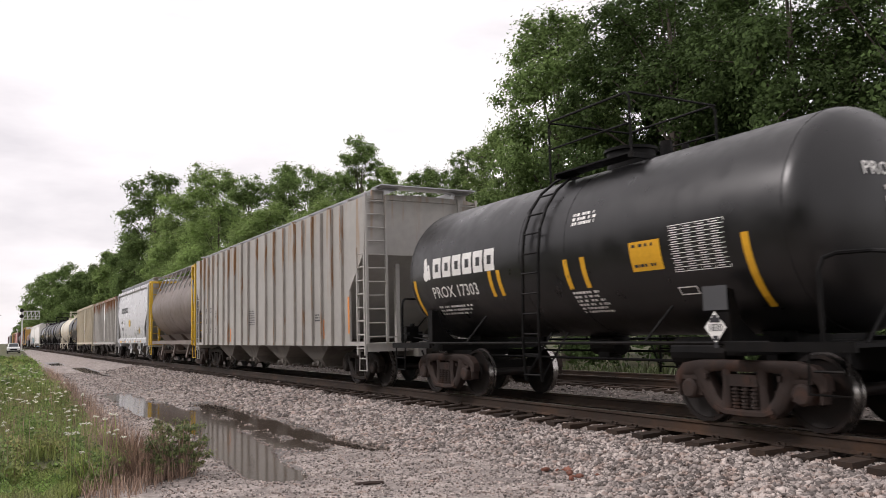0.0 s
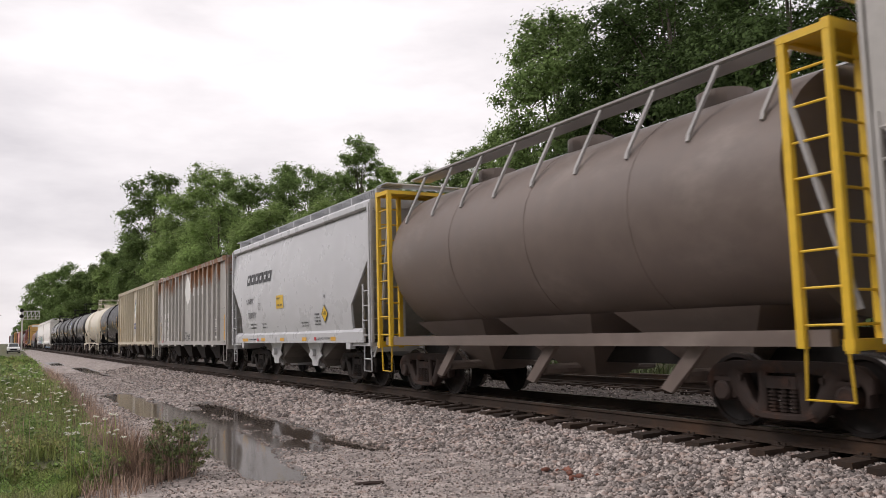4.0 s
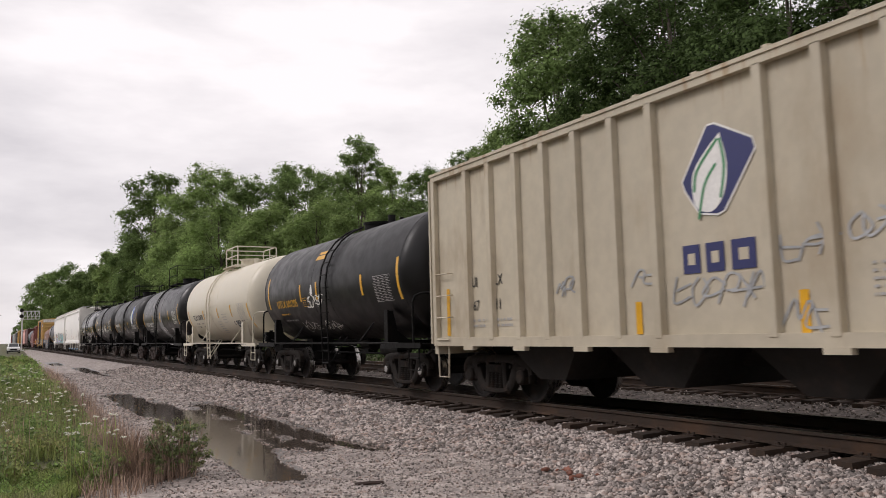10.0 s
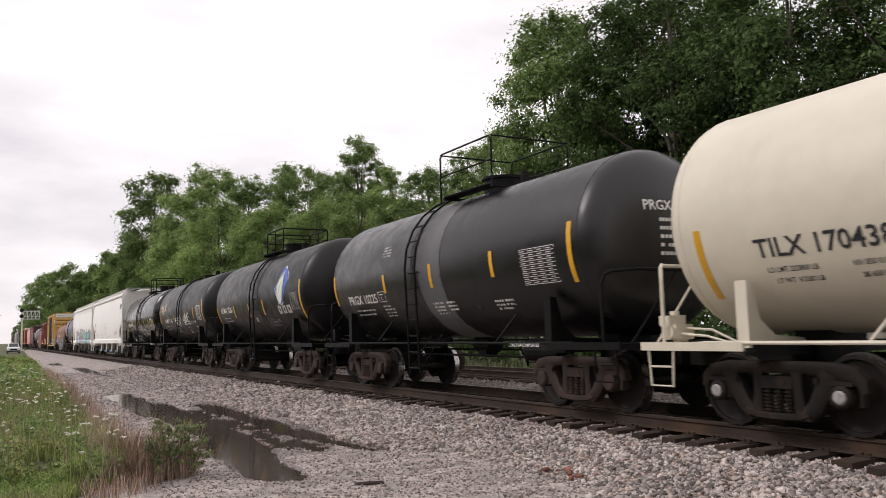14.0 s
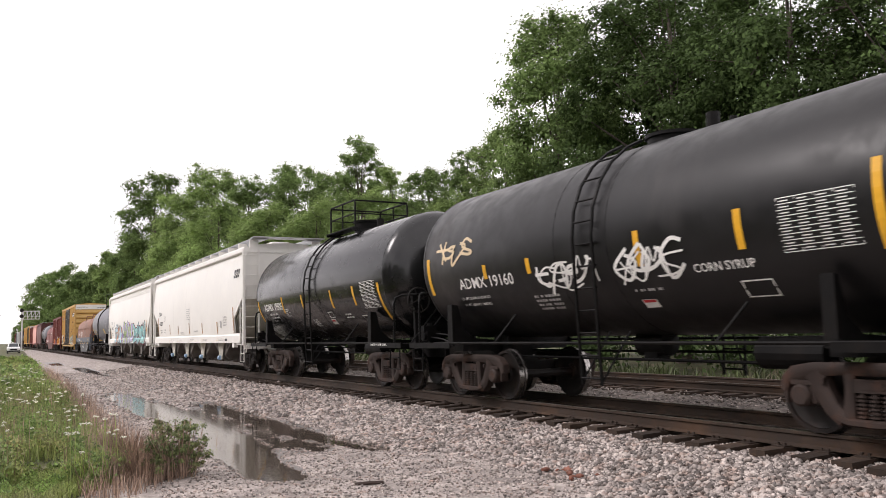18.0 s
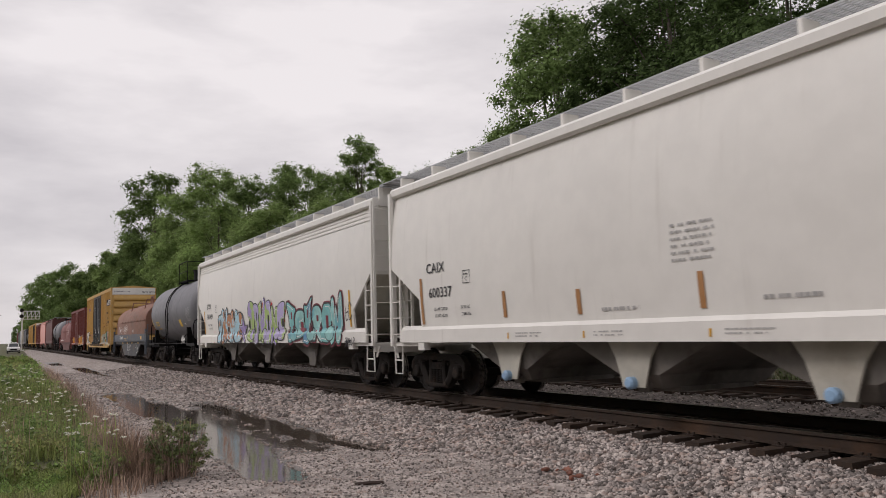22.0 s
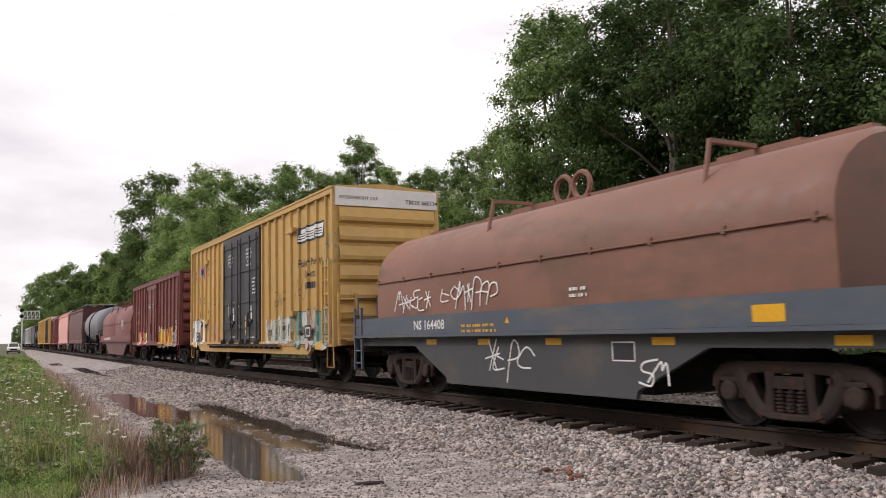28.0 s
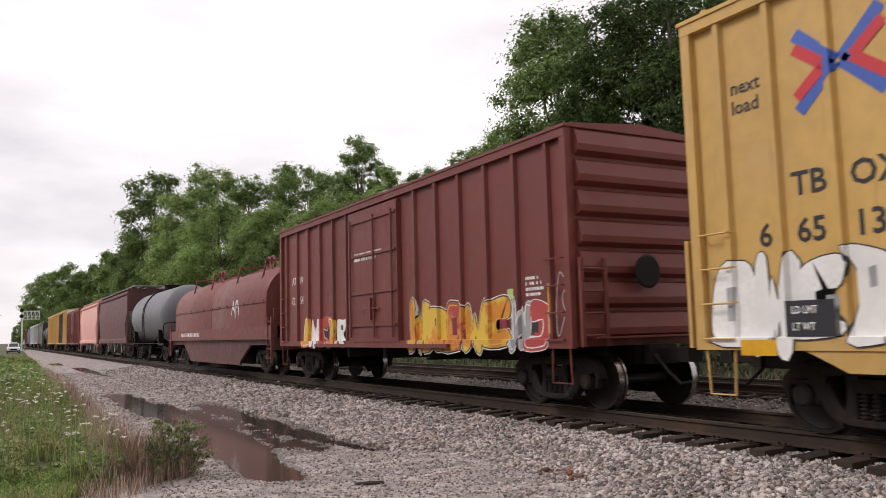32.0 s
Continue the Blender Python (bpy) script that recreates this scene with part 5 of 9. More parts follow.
def coil_car(label, rear, front, tr, tf, hood, side, sill, cover_end, zt=3.55, z0=1.62, long_hood=1, key="rust", turning=True):
    c, h = car("coil_car", label, "coil car", rear, front)
    mid = (rear + front) / 2
    bt = (tr - mid, tf - mid)
    hh = h - cover_end
    w = 1.42
    for i in range(long_hood):
        a, b = -hh + i * 2 * hh / long_hood + (0.01 if i else 0), -hh + (i + 1) * 2 * hh / long_hood - 0.01
        cov = part("cover", Geo().loft([hood_ring(a, w * 0.97, z0, zt - 0.08), hood_ring(a + 0.12, w, z0, zt), hood_ring(b - 0.12, w, z0, zt), hood_ring(b, w * 0.97, z0, zt - 0.08)]), hood, c, "arched removable steel cover", True)
        for s in (-1, 1):
            g = Geo()
            g.tube([(s * (w + 0.02), a + 0.05, z0 + 0.80), (s * (w + 0.02), b - 0.05, z0 + 0.80)], 0.018, 5)
            k = int((b - a) / 1.2)
            for j in range(k + 1):
                y = a + 0.2 + j * (b - a - 0.4) / k
                g.box(min(s * (w - 0.02), s * (w + 0.035)), max(s * (w - 0.02), s * (w + 0.035)), y - 0.03, y + 0.03, z0 + 0.76, z0 + 0.86)
            part("lashing_rail", g, hood, cov)
        for j, y in enumerate((a + (b - a) * 0.17, a + (b - a) * 0.62)):
            br = Geo()
            for s in (-1, 1):
                br.cyl((s * 1.16, y, zt - 0.62), (s * 0.98, y, zt + 0.17), 0.035, 6)
                br.box(min(s * 0.1, s * 1.0), max(s * 0.1, s * 1.0), y - 0.035, y + 0.035, zt + 0.13, zt + 0.19)
            br.box(-0.08, 0.08, y - 0.7, y + 0.7, zt + 0.09, zt + 0.14)
            part("lifting_bracket", br, hood, cov, "welded lifting bracket")
        ym = (a + b) / 2 + 0.25
        base = part("lifting_plate", Geo().box(-0.16, 0.16, ym - 0.6, ym + 0.6, zt - 0.05, zt + 0.07), hood, cov)
        for q in (-0.26, 0.26):
            part("lifting_ring", Geo().tube([(0.0, ym + q + 0.24 * math.cos(2 * math.pi * k / 14), zt + 0.30 + 0.24 * math.sin(2 * math.pi * k / 14)) for k in range(15)], 0.05, 6), hood, base, "steel lifting ring")
        part("ridge_beam", Geo().box(-0.10, 0.10, a + 0.3, b - 0.3, zt - 0.03, zt + 0.09), hood, cov)
    # underframe: fishbelly sides between the trucks
    for s in (-1, 1):
        x = (min(s * 1.30, s * 1.38), max(s * 1.30, s * 1.38))
        ya, yb = bt[1] + 0.75, bt[0] - 0.75
        part("side_girder", Geo().prism_x([(-h + 0.2, 1.24), (h - 0.2, 1.24), (h - 0.2, 1.0), (yb - 0.15, 1.0), (yb - 1.45, 0.40), (yb - 1.50, 0.28), (ya + 1.50, 0.28), (ya + 1.45, 0.40), (ya + 0.15, 1.0), (-h + 0.2, 1.0)], *x), side, c, "deep fish-bellied side girder")
        part("top_sill", Geo().box(min(s * 1.33, s * 1.50), max(s * 1.33, s * 1.50), -h, h, 1.25, z0 + 0.01), sill, c, "pale dusty side sill")
        part("sill_flange", Geo().box(min(s * 1.33, s * 1.55), max(s * 1.33, s * 1.55), -h, h, 1.19, 1.247), sill, c)
    part("floor", Geo().box(-1.3, 1.3, -h + 0.1, h - 0.1, 1.0, 1.25).box(-0.9, 0.9, bt[1] + 2.4, bt[0] - 2.4, 0.3, 1.0), M_STEEL_DARK, c)
    for s, y in ((1, bt[0]), (-1, bt[1])):
        truck(c, y, key, turning)
        e = Geo().box(-1.45, 1.45, min(s * (h - 1.1), s * h), max(s * (h - 1.1), s * h), 1.16, 1.24).box(-1.45, 1.45, min(s * (h - 0.06), s * (h + 0.03)), max(s * (h - 0.06), s * (h + 0.03)), 0.85, 1.25)
        part("end_deck", e, side, c)
        r = Geo().tube([(-1.42, s * (h - 0.05), 1.2), (-1.42, s * (h - 0.05), 2.15), (-0.9, s * (h - 0.05), 2.15), (-0.9, s * (h - 0.05), 1.2)], 0.025, 5)
        r.tube([(-1.42, s * (h - 0.05), 1.7), (-0.9, s * (h - 0.05), 1.7)], 0.02, 5)
        part("end_handrail", r, sill, c)
        part("corner_ladder", ladder(-1.5, s * (h - 0.05), s * (h - 0.45), 0.45, 1.9, 5), sill, c)
    couplers(c, h + 0.22)
    return c, h, flat_side(-1.505)


def box_car(label, rear, front, tr, tf, paint, zt, door, door_mat, end_mat, posts=22, end_ribs=7, zb=1.0, key="dark", turning=True, drop=0.0):
    """door: (from y, to y, leaves)."""
    c, h = car("boxcar", label, "boxcar", rear, front)
    mid = (rear + front) / 2
    part("body", Geo().box(-1.49, 1.49, -h + 0.02, h - 0.02, zb, zt - 0.02), paint, c)
    d0, d1, leaves = door
    for s in (-1, 1):
        xs = lambda a, b: (min(s * a, s * b), max(s * a, s * b))
        part("side_sill", Geo().box(*xs(1.48, 1.58), -h, h, zb - 0.02, zb + 0.12), paint, c)
        if drop:
            part("fish_belly_sill", Geo().prism_x([(-h + 1.5, zb - 0.02), (h - 1.5, zb - 0.02), (h - 2.0, zb - drop), (-h + 2.0, zb - drop)], *xs(1.46, 1.56)), paint, c)
        part("top_chord", Geo().box(*xs(1.48, 1.58), -h, h, zt - 0.16, zt), paint, c)
        for e in (-1, 1):
            part("corner_post", Geo().box(*xs(1.47, 1.575), min(e * h, e * (h - 0.14)), max(e * h, e * (h - 0.14)), zb, zt - 0.005), paint, c)
        for i in range(posts):
            y = -h + 0.55 + i * (2 * h - 1.1) / (posts - 1)
            if d0 - 0.1 > y > d1 + 0.1:
                continue
            part("side_post", Geo().loft([[(s * 1.485, y - 0.06, z), (s * 1.562, y - 0.04, z), (s * 1.562, y + 0.04, z), (s * 1.485, y + 0.06, z)] for z in (zb + 0.1, zt - 0.15)]), paint, c)
        w = (d0 - d1) / leaves
        for i in range(leaves):
            a, b = d1 + i * w + 0.02, d1 + (i + 1) * w - 0.02
            dr = part("door", Geo().box(*xs(1.49, 1.60), a, b, zb + 0.10, zt - 0.22), door_mat, c, "plug door with horizontal panel ribs")
            for z in (0.14, 0.36, 0.62, 0.86):
                zz = zb + (zt - zb) * z
                part("door_rib", Geo().box(*xs(1.597, 1.635), a + 0.05, b - 0.05, zz - 0.03, zz + 0.03), door_mat, dr)
            for y in (a + w * 0.07, a + w * 0.42, a + w * 0.91):
                part("lock_bar", Geo().cyl((s * 1.645, y, zb + 0.2), (s * 1.645, y, zt - 0.4), 0.025, 6), door_mat, dr)
            part("door_handle", Geo().box(*xs(1.64, 1.70), a + w * 0.45, a + w * 0.52, zb + 0.6, zb + 1.1).cyl((s * 1.66, a + w * 0.3, zb + 0.85), (s * 1.66, a + w * 0.68, zb + 0.85), 0.02, 6), door_mat, dr)
        part("door_track", Geo().box(*xs(1.57, 1.68), d1 - 2.2, d0 + 2.2, zb - 0.03, zb + 0.05), paint, c, "door rail along the sill")
        for e in (-1, 1):
            for k in range(4):
                part("grab_iron", grab(s * 1.5, e * (h - 0.16), e * (h - 0.60), zb + 0.12 + k * 0.42, s * 0.12), paint, c)
            part("sill_step", stirrup(s * 1.53, e * (h - 0.55), e * (h - 0.12), 0.45, zb), paint, c)
    for e in (-1, 1):
        for i in range(end_ribs):
            g = Geo()
            z0 = zb + 0.08 + i * (zt - zb - (0.55 if end_mat else 0.1)) / end_ribs
            z1 = z0 + (zt - zb - (0.55 if end_mat else 0.1)) / end_ribs
            g.prism_x([(e * (h - 0.06), z0 + 0.01), (e * (h + 0.10), z0 + 0.10), (e * (h + 0.115), z0 + 0.20), (e * (h + 0.04), z1 - 0.05), (e * (h - 0.06), z1)], -1.40, 1.40)
            part("end_panel", g, paint, c)
        if end_mat:
            part("end_header", Geo().box(-1.50, 1.50, min(e * (h - 0.05), e * (h + 0.05)), max(e * (h - 0.05), e * (h + 0.05)), zt - 0.48, zt + 0.01), end_mat, c, "white painted panel at the top of the end")
        part("end_ladder", end_ladder(e * (h + 0.15), -1.48, -1.02, 1.0, 2.35, 4), paint, c)
        part("brake_wheel", Geo().lathe_y([(e * (h + 0.20), 0.24), (e * (h + 0.22), 0.27), (e * (h + 0.24), 0.24)], 20, -0.2, 2.15).cyl((-0.2, e * h, 2.15), (-0.2, e * (h + 0.22), 2.15), 0.04).box(-0.45, 0.05, min(e * (h + 0.21), e * (h + 0.23)), max(e * (h + 0.21), e * (h + 0.23)), 2.13, 2.17), M_STEEL_DARK, c)
        part("crossover_step", Geo().box(-1.3, 0.9, min(e * (h + 0.02), e * (h + 0.28)), max(e * (h + 0.02), e * (h + 0.28)), 1.12, 1.15), paint, c)
        truck(c, (tr if e > 0 else tf) - mid, key, turning)
    part("center_sill", Geo().box(-0.35, 0.35, -h, h, 0.70, 1.0), M_STEEL_DARK, c)
    for y in (-h * 0.3, 0, h * 0.3):
        part("cross_bearer", Geo().box(-1.4, 1.4, y - 0.08, y + 0.08, 0.72, zb), M_STEEL_DARK, c)
    couplers(c, h + 0.25)
    roof = part("roof", Geo().prism_y([(-1.60, zt - 0.02), (-1.60, zt + 0.03), (0, zt + 0.16), (1.60, zt + 0.03), (1.60, zt - 0.02)], -h - 0.03, h + 0.03), paint, c)
    k = int(2 * h / 1.2)
    for i in range(k):
        y = -h + 0.4 + i * (2 * h - 0.8) / (k - 1)
        part("roof_rib", Geo().prism_y([(-1.58, zt + 0.035), (0, zt + 0.165), (1.58, zt + 0.035), (1.58, zt + 0.065), (0, zt + 0.20), (-1.58, zt + 0.065)], y - 0.04, y + 0.04), paint, roof)
    return c, h, flat_side(-1.496)

# ---- the train, front to rear ----
GRAIN_RIBS = (5.67, 4.88, 4.05, 3.26, 2.45, 1.62, 0.84, -0.93, -1.70, -2.49, -3.25, -4.11, -4.92, -5.65)
A, AH, ASIDE = tank_car("glossy black tank car with white and yellow markings", -105.35, M_BLACK, span=9.25, wheels=(3.85, 3.68), shift=0.79, R=1.39, cz=2.53, dome="rail", key="rust", hood_y=-0.75, ladder_y=0.15, head_text="PROX 17303")
B, BH, BSIDE = hopper_car("weathered grey ribbed covered hopper with rust streaks", -85.45, -103.25, -86.9, -101.8, M_GREY_HOP, FLAT_PROF, rib_at=(8.02, 7.35, 6.62, 5.89, 5.10, 4.24, 3.50, 2.60, 1.68, 0.86, -0.14, -1.16, -2.02, -2.97, -3.95, -4.67, -5.43, -6.13, -6.86, -7.56), rib_mat=M_GREY_RIB, bays=4)
C, CH, CSIDE = cylinder_hopper("sooty brown rounded hopper with yellow end frames", -73.5, -85.05, -74.77, -83.77, M_BROWN_CYL)
D, DH, DSIDE = hopper_car("clean light grey curved-side covered hopper", -60.95, -73.1, -62.8, -71.2, M_LIGHT_GREY, CURVED_PROF, bays=2, notch=(1.15, 3.1, 2.0), bay_mat=M_LIGHT_GREY)
E_, EH, ESIDE = ribbed_car("grey ribbed grain car with heavy rust streaks from the roof", -46.04, -60.1, -47.7, -58.45, M_RUSTY_GREY, zt=4.30, rib_at=GRAIN_RIBS)
F_, FH, FSIDE = ribbed_car("grimy cream ribbed grain car with a leaf emblem", -30.92, -44.85, -32.3, -43.5, M_CREAM, zt=4.36, rib_at=GRAIN_RIBS)
G, GH, GSIDE = tank_car("black tank car with orange lettering and sprayed tags", -19.4, M_BLACK_DULL, dome="low", key="dark", caps=True, hood_h=0.1, hood_y=-0.7, ladder_y=-0.5)
H_, HH, HSIDE = tank_car("cream tank car with a white pipe cage on top", -7.45, M_CREAM_TANK, dome="cage", key="dark", caps=True, steel=M_CREAM_TANK, pipe_mat=M_CREAM_TANK, hood_y=-0.15, ladder_y=0.60)
I_, IH, ISIDE = tank_car("black tank car with a dull grey band round the middle", 4.5, M_BLACK, shift=0.53, dome="rail", key="rust", hood_y=-0.77, ladder_y=0.48, head_text="PRGX 10225", band=(0.30, 0.95, M_DULL_BAND))
J, JH, JSIDE = tank_car("black tank car with a leaf emblem", 17.0, M_BLACK_DULL, dome="cage", key="rust", hood_y=-0.34, ladder_y=-0.2, head_text="ADMX 15061")
K, KH, KSIDE = tank_car("black tank car with cream sprayed tags", 29.3, M_BLACK_DULL, shift=0.52, dome="low", key="rust", hood_y=-0.6, hood_h=0.05, ladder_y=-0.2, head_text="ADMX 19160")
L_, LH, LSIDE = tank_car("shiny black tank car with yellow strips", 41.25, M_BLACK_GLOSS, shift=0.52, hand_brake=True, dome="cage", key="rust", hood_y=-0.9, ladder_y=-0.15, head_text="ADMX 19505")
MM, MH, MSIDE = hopper_car("clean white curved-side covered hopper", 60.36, 42.7, 59.25, 43.85, M_WHITE, CURVED_PROF, bays=4, notch=(1.3, 2.7, 1.95), gate_cap=M_CAP_BLUE)
N_, NH, NSIDE = hopper_car("white covered hopper with colourful sprayed lettering", 79.25, 61.35, 77.9, 62.65, M_WHITE, CURVED_PROF, bays=3, notch=(1.2, 2.75, 1.85))
O_, OH, OSIDE = tank_car("slate grey tank car with a bare top housing", 91.1, M_SLATE, dome="rail", key="dark", hood_y=-0.6, hood_h=0.5, ladder_y=0.1)
P, PH, PSIDE = coil_car("coil car with a faded red arched cover on a grey frame", 106.6, 92.7, 104.55, 94.75, M_COIL_HOOD, M_COIL_GREY, M_COIL_SILL, 1.1)
Q, QH, QSIDE = box_car("tall yellow boxcar with sooty black double doors", 124.75, 107.8, 122.8, 109.75, M_YELLOW_BOX, 5.12, (2.55, -2.0, 2), M_DOOR, M_BOX_WHITE, posts=23, drop=0.25)
R_, RH, RSIDE = box_car("maroon ribbed boxcar with sprayed lettering along the sill", 141.25, 127.2, 140.1, 128.35, M_MAROON, 4.42, (1.6, -1.15, 1), M_MAROON, None, posts=15)
S_, SH, SSIDE = coil_car("maroon coil car with two arched covers", 159.0, 142.3, 157.0, 144.3, M_MAROON, M_MAROON_DARK, M_MAROON, 1.0, zt=3.75, long_hood=2, key="dark")
tank_car("distant grey tank car", 171.4, M_SLATE, dome="low", key="dark")
hopper_car("distant dark maroon covered hopper", 188.6, 172.8, 187.0, 174.3, M_MAROON_DARK, CURVED_PROF, bays=3)
hopper_car("distant faded pink covered hopper", 204.3, 189.9, 203.0, 191.2, M_PINK, CURVED_PROF, bays=3)
box_car("distant maroon ribbed steel boxcar", 220.0, 205.6, 218.0, 207.6, M_MAROON, 4.5, (1.5, -1.5, 1), M_MAROON, None, posts=12, turning=False)
box_car("distant tall yellow steel boxcar", 238.0, 221.3, 236.0, 223.3, M_YELLOW_BOX, 5.0, (2.2, -2.2, 2), M_DOOR, M_BOX_WHITE, posts=12, turning=False)
box_car("distant tall yellow steel boxcar", 256.0, 239.3, 254.0, 241.3, M_YELLOW_BOX, 5.0, (2.2, -2.2, 2), M_YELLOW_BOX, M_BOX_WHITE, posts=12, turning=False)
tank_car("distant black tank car", 268.5, M_BLACK_DULL, dome="low", key="dark", turning=False)
hopper_car("distant dark grey covered hopper", 286.0, 270.2, 284.5, 271.7, M_COIL_GREY, CURVED_PROF, bays=3, turning=False)
box_car("distant pale grey steel boxcar", 303.0, 287.5, 301.0, 289.5, M_GREY_HOP, 4.7, (1.5, -1.5, 1), M_GREY_HOP, None, posts=12, turning=False)
box_car("distant pale grey steel boxcar", 320.0, 304.5, 318.0, 306.5, M_LIGHT_GREY, 4.7, (1.5, -1.5, 1), M_LIGHT_GREY, None, posts=12, turning=False)
hopper_car("distant dark grey covered hopper", 337.0, 321.2, 335.5, 322.7, M_COIL_GREY, CURVED_PROF, bays=3, turning=False)
box_car("distant maroon ribbed steel boxcar", 353.8, 338.5, 352.0, 340.5, M_MAROON, 4.5, (1.5, -1.5, 1), M_MAROON, None, posts=12, turning=False)
# ladder and door stops on the yellow boxcar
part("side_ladder", ladder(-1.63, -QH + 0.14, -QH + 0.60, 1.06, 3.25, 6), M_YELLOW_BOX, Q, "tall yellow side ladder")
for y0, y1 in ((-5.45, -4.75), (5.10, 5.70)):
    for z in (1.86, 4.30):
        part("door_stop", Geo().box(-1.61, -1.50, y0, y1, z, z + 0.13).box(-1.63, -1.60, y0 + 0.05, y0 + 0.15, z - 0.03, z + 0.16), M_YELLOW_BOX, Q, "yellow steel door stop bracket")



# ---- loose stones and plants ----
def icosa():
    p = (1 + 5 ** 0.5) / 2
    v = np.array([(-1, p, 0), (1, p, 0), (-1, -p, 0), (1, -p, 0), (0, -1, p), (0, 1, p), (0, -1, -p), (0, 1, -p), (p, 0, -1), (p, 0, 1), (-p, 0, -1), (-p, 0, 1)], dtype=float)
    f = np.array([(0, 11, 5), (0, 5, 1), (0, 1, 7), (0, 7, 10), (0, 10, 11), (1, 5, 9), (5, 11, 4), (11, 10, 2), (10, 7, 6), (7, 1, 8), (3, 9, 4), (3, 4, 2), (3, 2, 6), (3, 6, 8), (3, 8, 9), (4, 9, 5), (2, 4, 11), (6, 2, 10), (8, 6, 7), (9, 8, 1)])
    return v / np.linalg.norm(v[0]), f


def chip():
    v = np.array([(x, y, z) for x in (-0.62, 0.62) for y in (-0.62, 0.62) for z in (-0.62, 0.62)], dtype=float)
    f = np.array([(0, 1, 3), (0, 3, 2), (4, 6, 7), (4, 7, 5), (0, 4, 5), (0, 5, 1), (2, 3, 7), (2, 7, 6), (0, 2, 6), (0, 6, 4), (1, 5, 7), (1, 7, 3)])
    return v, f


def octa():
    v = np.array([(1, 0, 0), (-1, 0, 0), (0, 1, 0), (0, -1, 0), (0, 0, 1), (0, 0, -1)], dtype=float)
    f = np.array([(0, 2, 4), (2, 1, 4), (1, 3, 4), (3, 0, 4), (2, 0, 5), (1, 2, 5), (3, 1, 5), (0, 3, 5)])
    return v, f


def stones(name, label, template, places, size, seed, material, sink=0.25):
    """Angular stones at places (n, 3), each cut and turned its own way."""
    rng = np.random.default_rng(seed)
    bv, bf = template
    n, k = len(places), len(bv)
    v = bv[None] * (0.62 + 0.62 * rng.random((n, k, 1)))
    v = v * (0.65 + 0.7 * rng.random((n, 1, 3)))
    q = rng.normal(size=(n, 4))
    q /= np.linalg.norm(q, axis=1)[:, None]
    w, x, y, z = q.T
    R = np.stack([1 - 2 * (y * y + z * z), 2 * (x * y - z * w), 2 * (x * z + y * w), 2 * (x * y + z * w), 1 - 2 * (x * x + z * z), 2 * (y * z - x * w), 2 * (x * z - y * w), 2 * (y * z + x * w), 1 - 2 * (x * x + y * y)], 1).reshape(n, 3, 3)
    v = np.einsum("nij,nkj->nki", R, v)
    s = size * (0.55 + 0.9 * rng.random(n) ** 1.6)
    v = v * s[:, None, None] * 0.5
    v[:, :, 2] *= 0.8
    v += np.asarray(places)[:, None, :]
    v[:, :, 2] += (0.5 - sink) * s[:, None] * 0.4
    f = bf[None] + (np.arange(n) * k)[:, None, None]
    ob = new(name, numpy_mesh(name, v.reshape(-1, 3), f.reshape(-1, 3), material))
    return tagged(ob, label=label, category="stones", kind="stuff")


def scatter(seed, n, x0, x1, y0, y1, keep=None, power=1.0):
    rng = np.random.default_rng(seed)
    xs = x0 + (x1 - x0) * rng.random(n)
    ys = y0 + (y1 - y0) * rng.random(n) ** power
    out = []
    for x, y in zip(xs, ys):
        z = ground_z(x, y)
        if keep is None or keep(x, y, z):
            out.append((x, y, z))
    return np.array(out)


WATER_Z = ROAD_Z - 0.012
ICO, OCT, CHIP = icosa(), octa(), chip()
dry = lambda x, y, z: z > WATER_Z - 0.012
shoulder = lambda x, y, z: z > WATER_Z - 0.01 and (x > 6.1 or (x - 4.9) / 1.2 > noise.noise(Vector((x * 0.8, y * 0.5, 2.0))) * 0.9 + 0.5)
stones("ballast_stones", "pale angular limestone ballast on the track shoulder", CHIP, scatter(1, 36000, 5.0, 8.42, 3.6, 16.0, shoulder, 1.1), 0.062, 11, M_STONE)
stones("ballast_stones", "pale angular limestone ballast farther along the shoulder", CHIP, scatter(2, 17000, 5.4, 8.35, 16.0, 52.0, shoulder, 1.5), 0.085, 12, M_STONE)
stones("track_bed_stones", "near-black ballast between the rails", OCT, scatter(3, 6000, 8.5, 10.6, 2.5, 34.0, None, 1.4), 0.085, 13, M_STONE_DARK)
stones("far_ballast_stones", "pale ballast round the second track", OCT, scatter(4, 20000, 10.4, 17.0, 3.0, 42.0, None, 1.4), 0.07, 14, M_STONE_FAR)
stones("road_gravel", "small crushed limestone chips on the service road", OCT, scatter(5, 30000, 1.7, 6.6, 5.6, 19.0, dry, 1.2), 0.034, 15, M_STONE)
stones("road_gravel", "crushed limestone chips farther along the road", OCT, scatter(6, 12000, 2.2, 6.4, 19.0, 50.0, dry, 1.5), 0.06, 16, M_STONE)
M_REDSTONE = mat("red_brown_clay", (0.20, 0.085, 0.06), 0.9, vary=0.25, scale=10, island=0.3)
stones("clay_lumps", "scattered lumps of red-brown clay on the ballast", ICO, np.array([(6.05 + 0.16 * math.sin(i * 2.1) + 0.02 * i, 7.95 + 0.35 * math.cos(i * 1.3), ground_z(6.1, 7.9) + 0.03) for i in range(16)]), 0.09, 17, M_REDSTONE)
stick = Geo().tube([(3.80, 9.02, 0.02), (3.95, 8.95, 0.03), (4.12, 8.90, 0.025)], 0.022, 6)
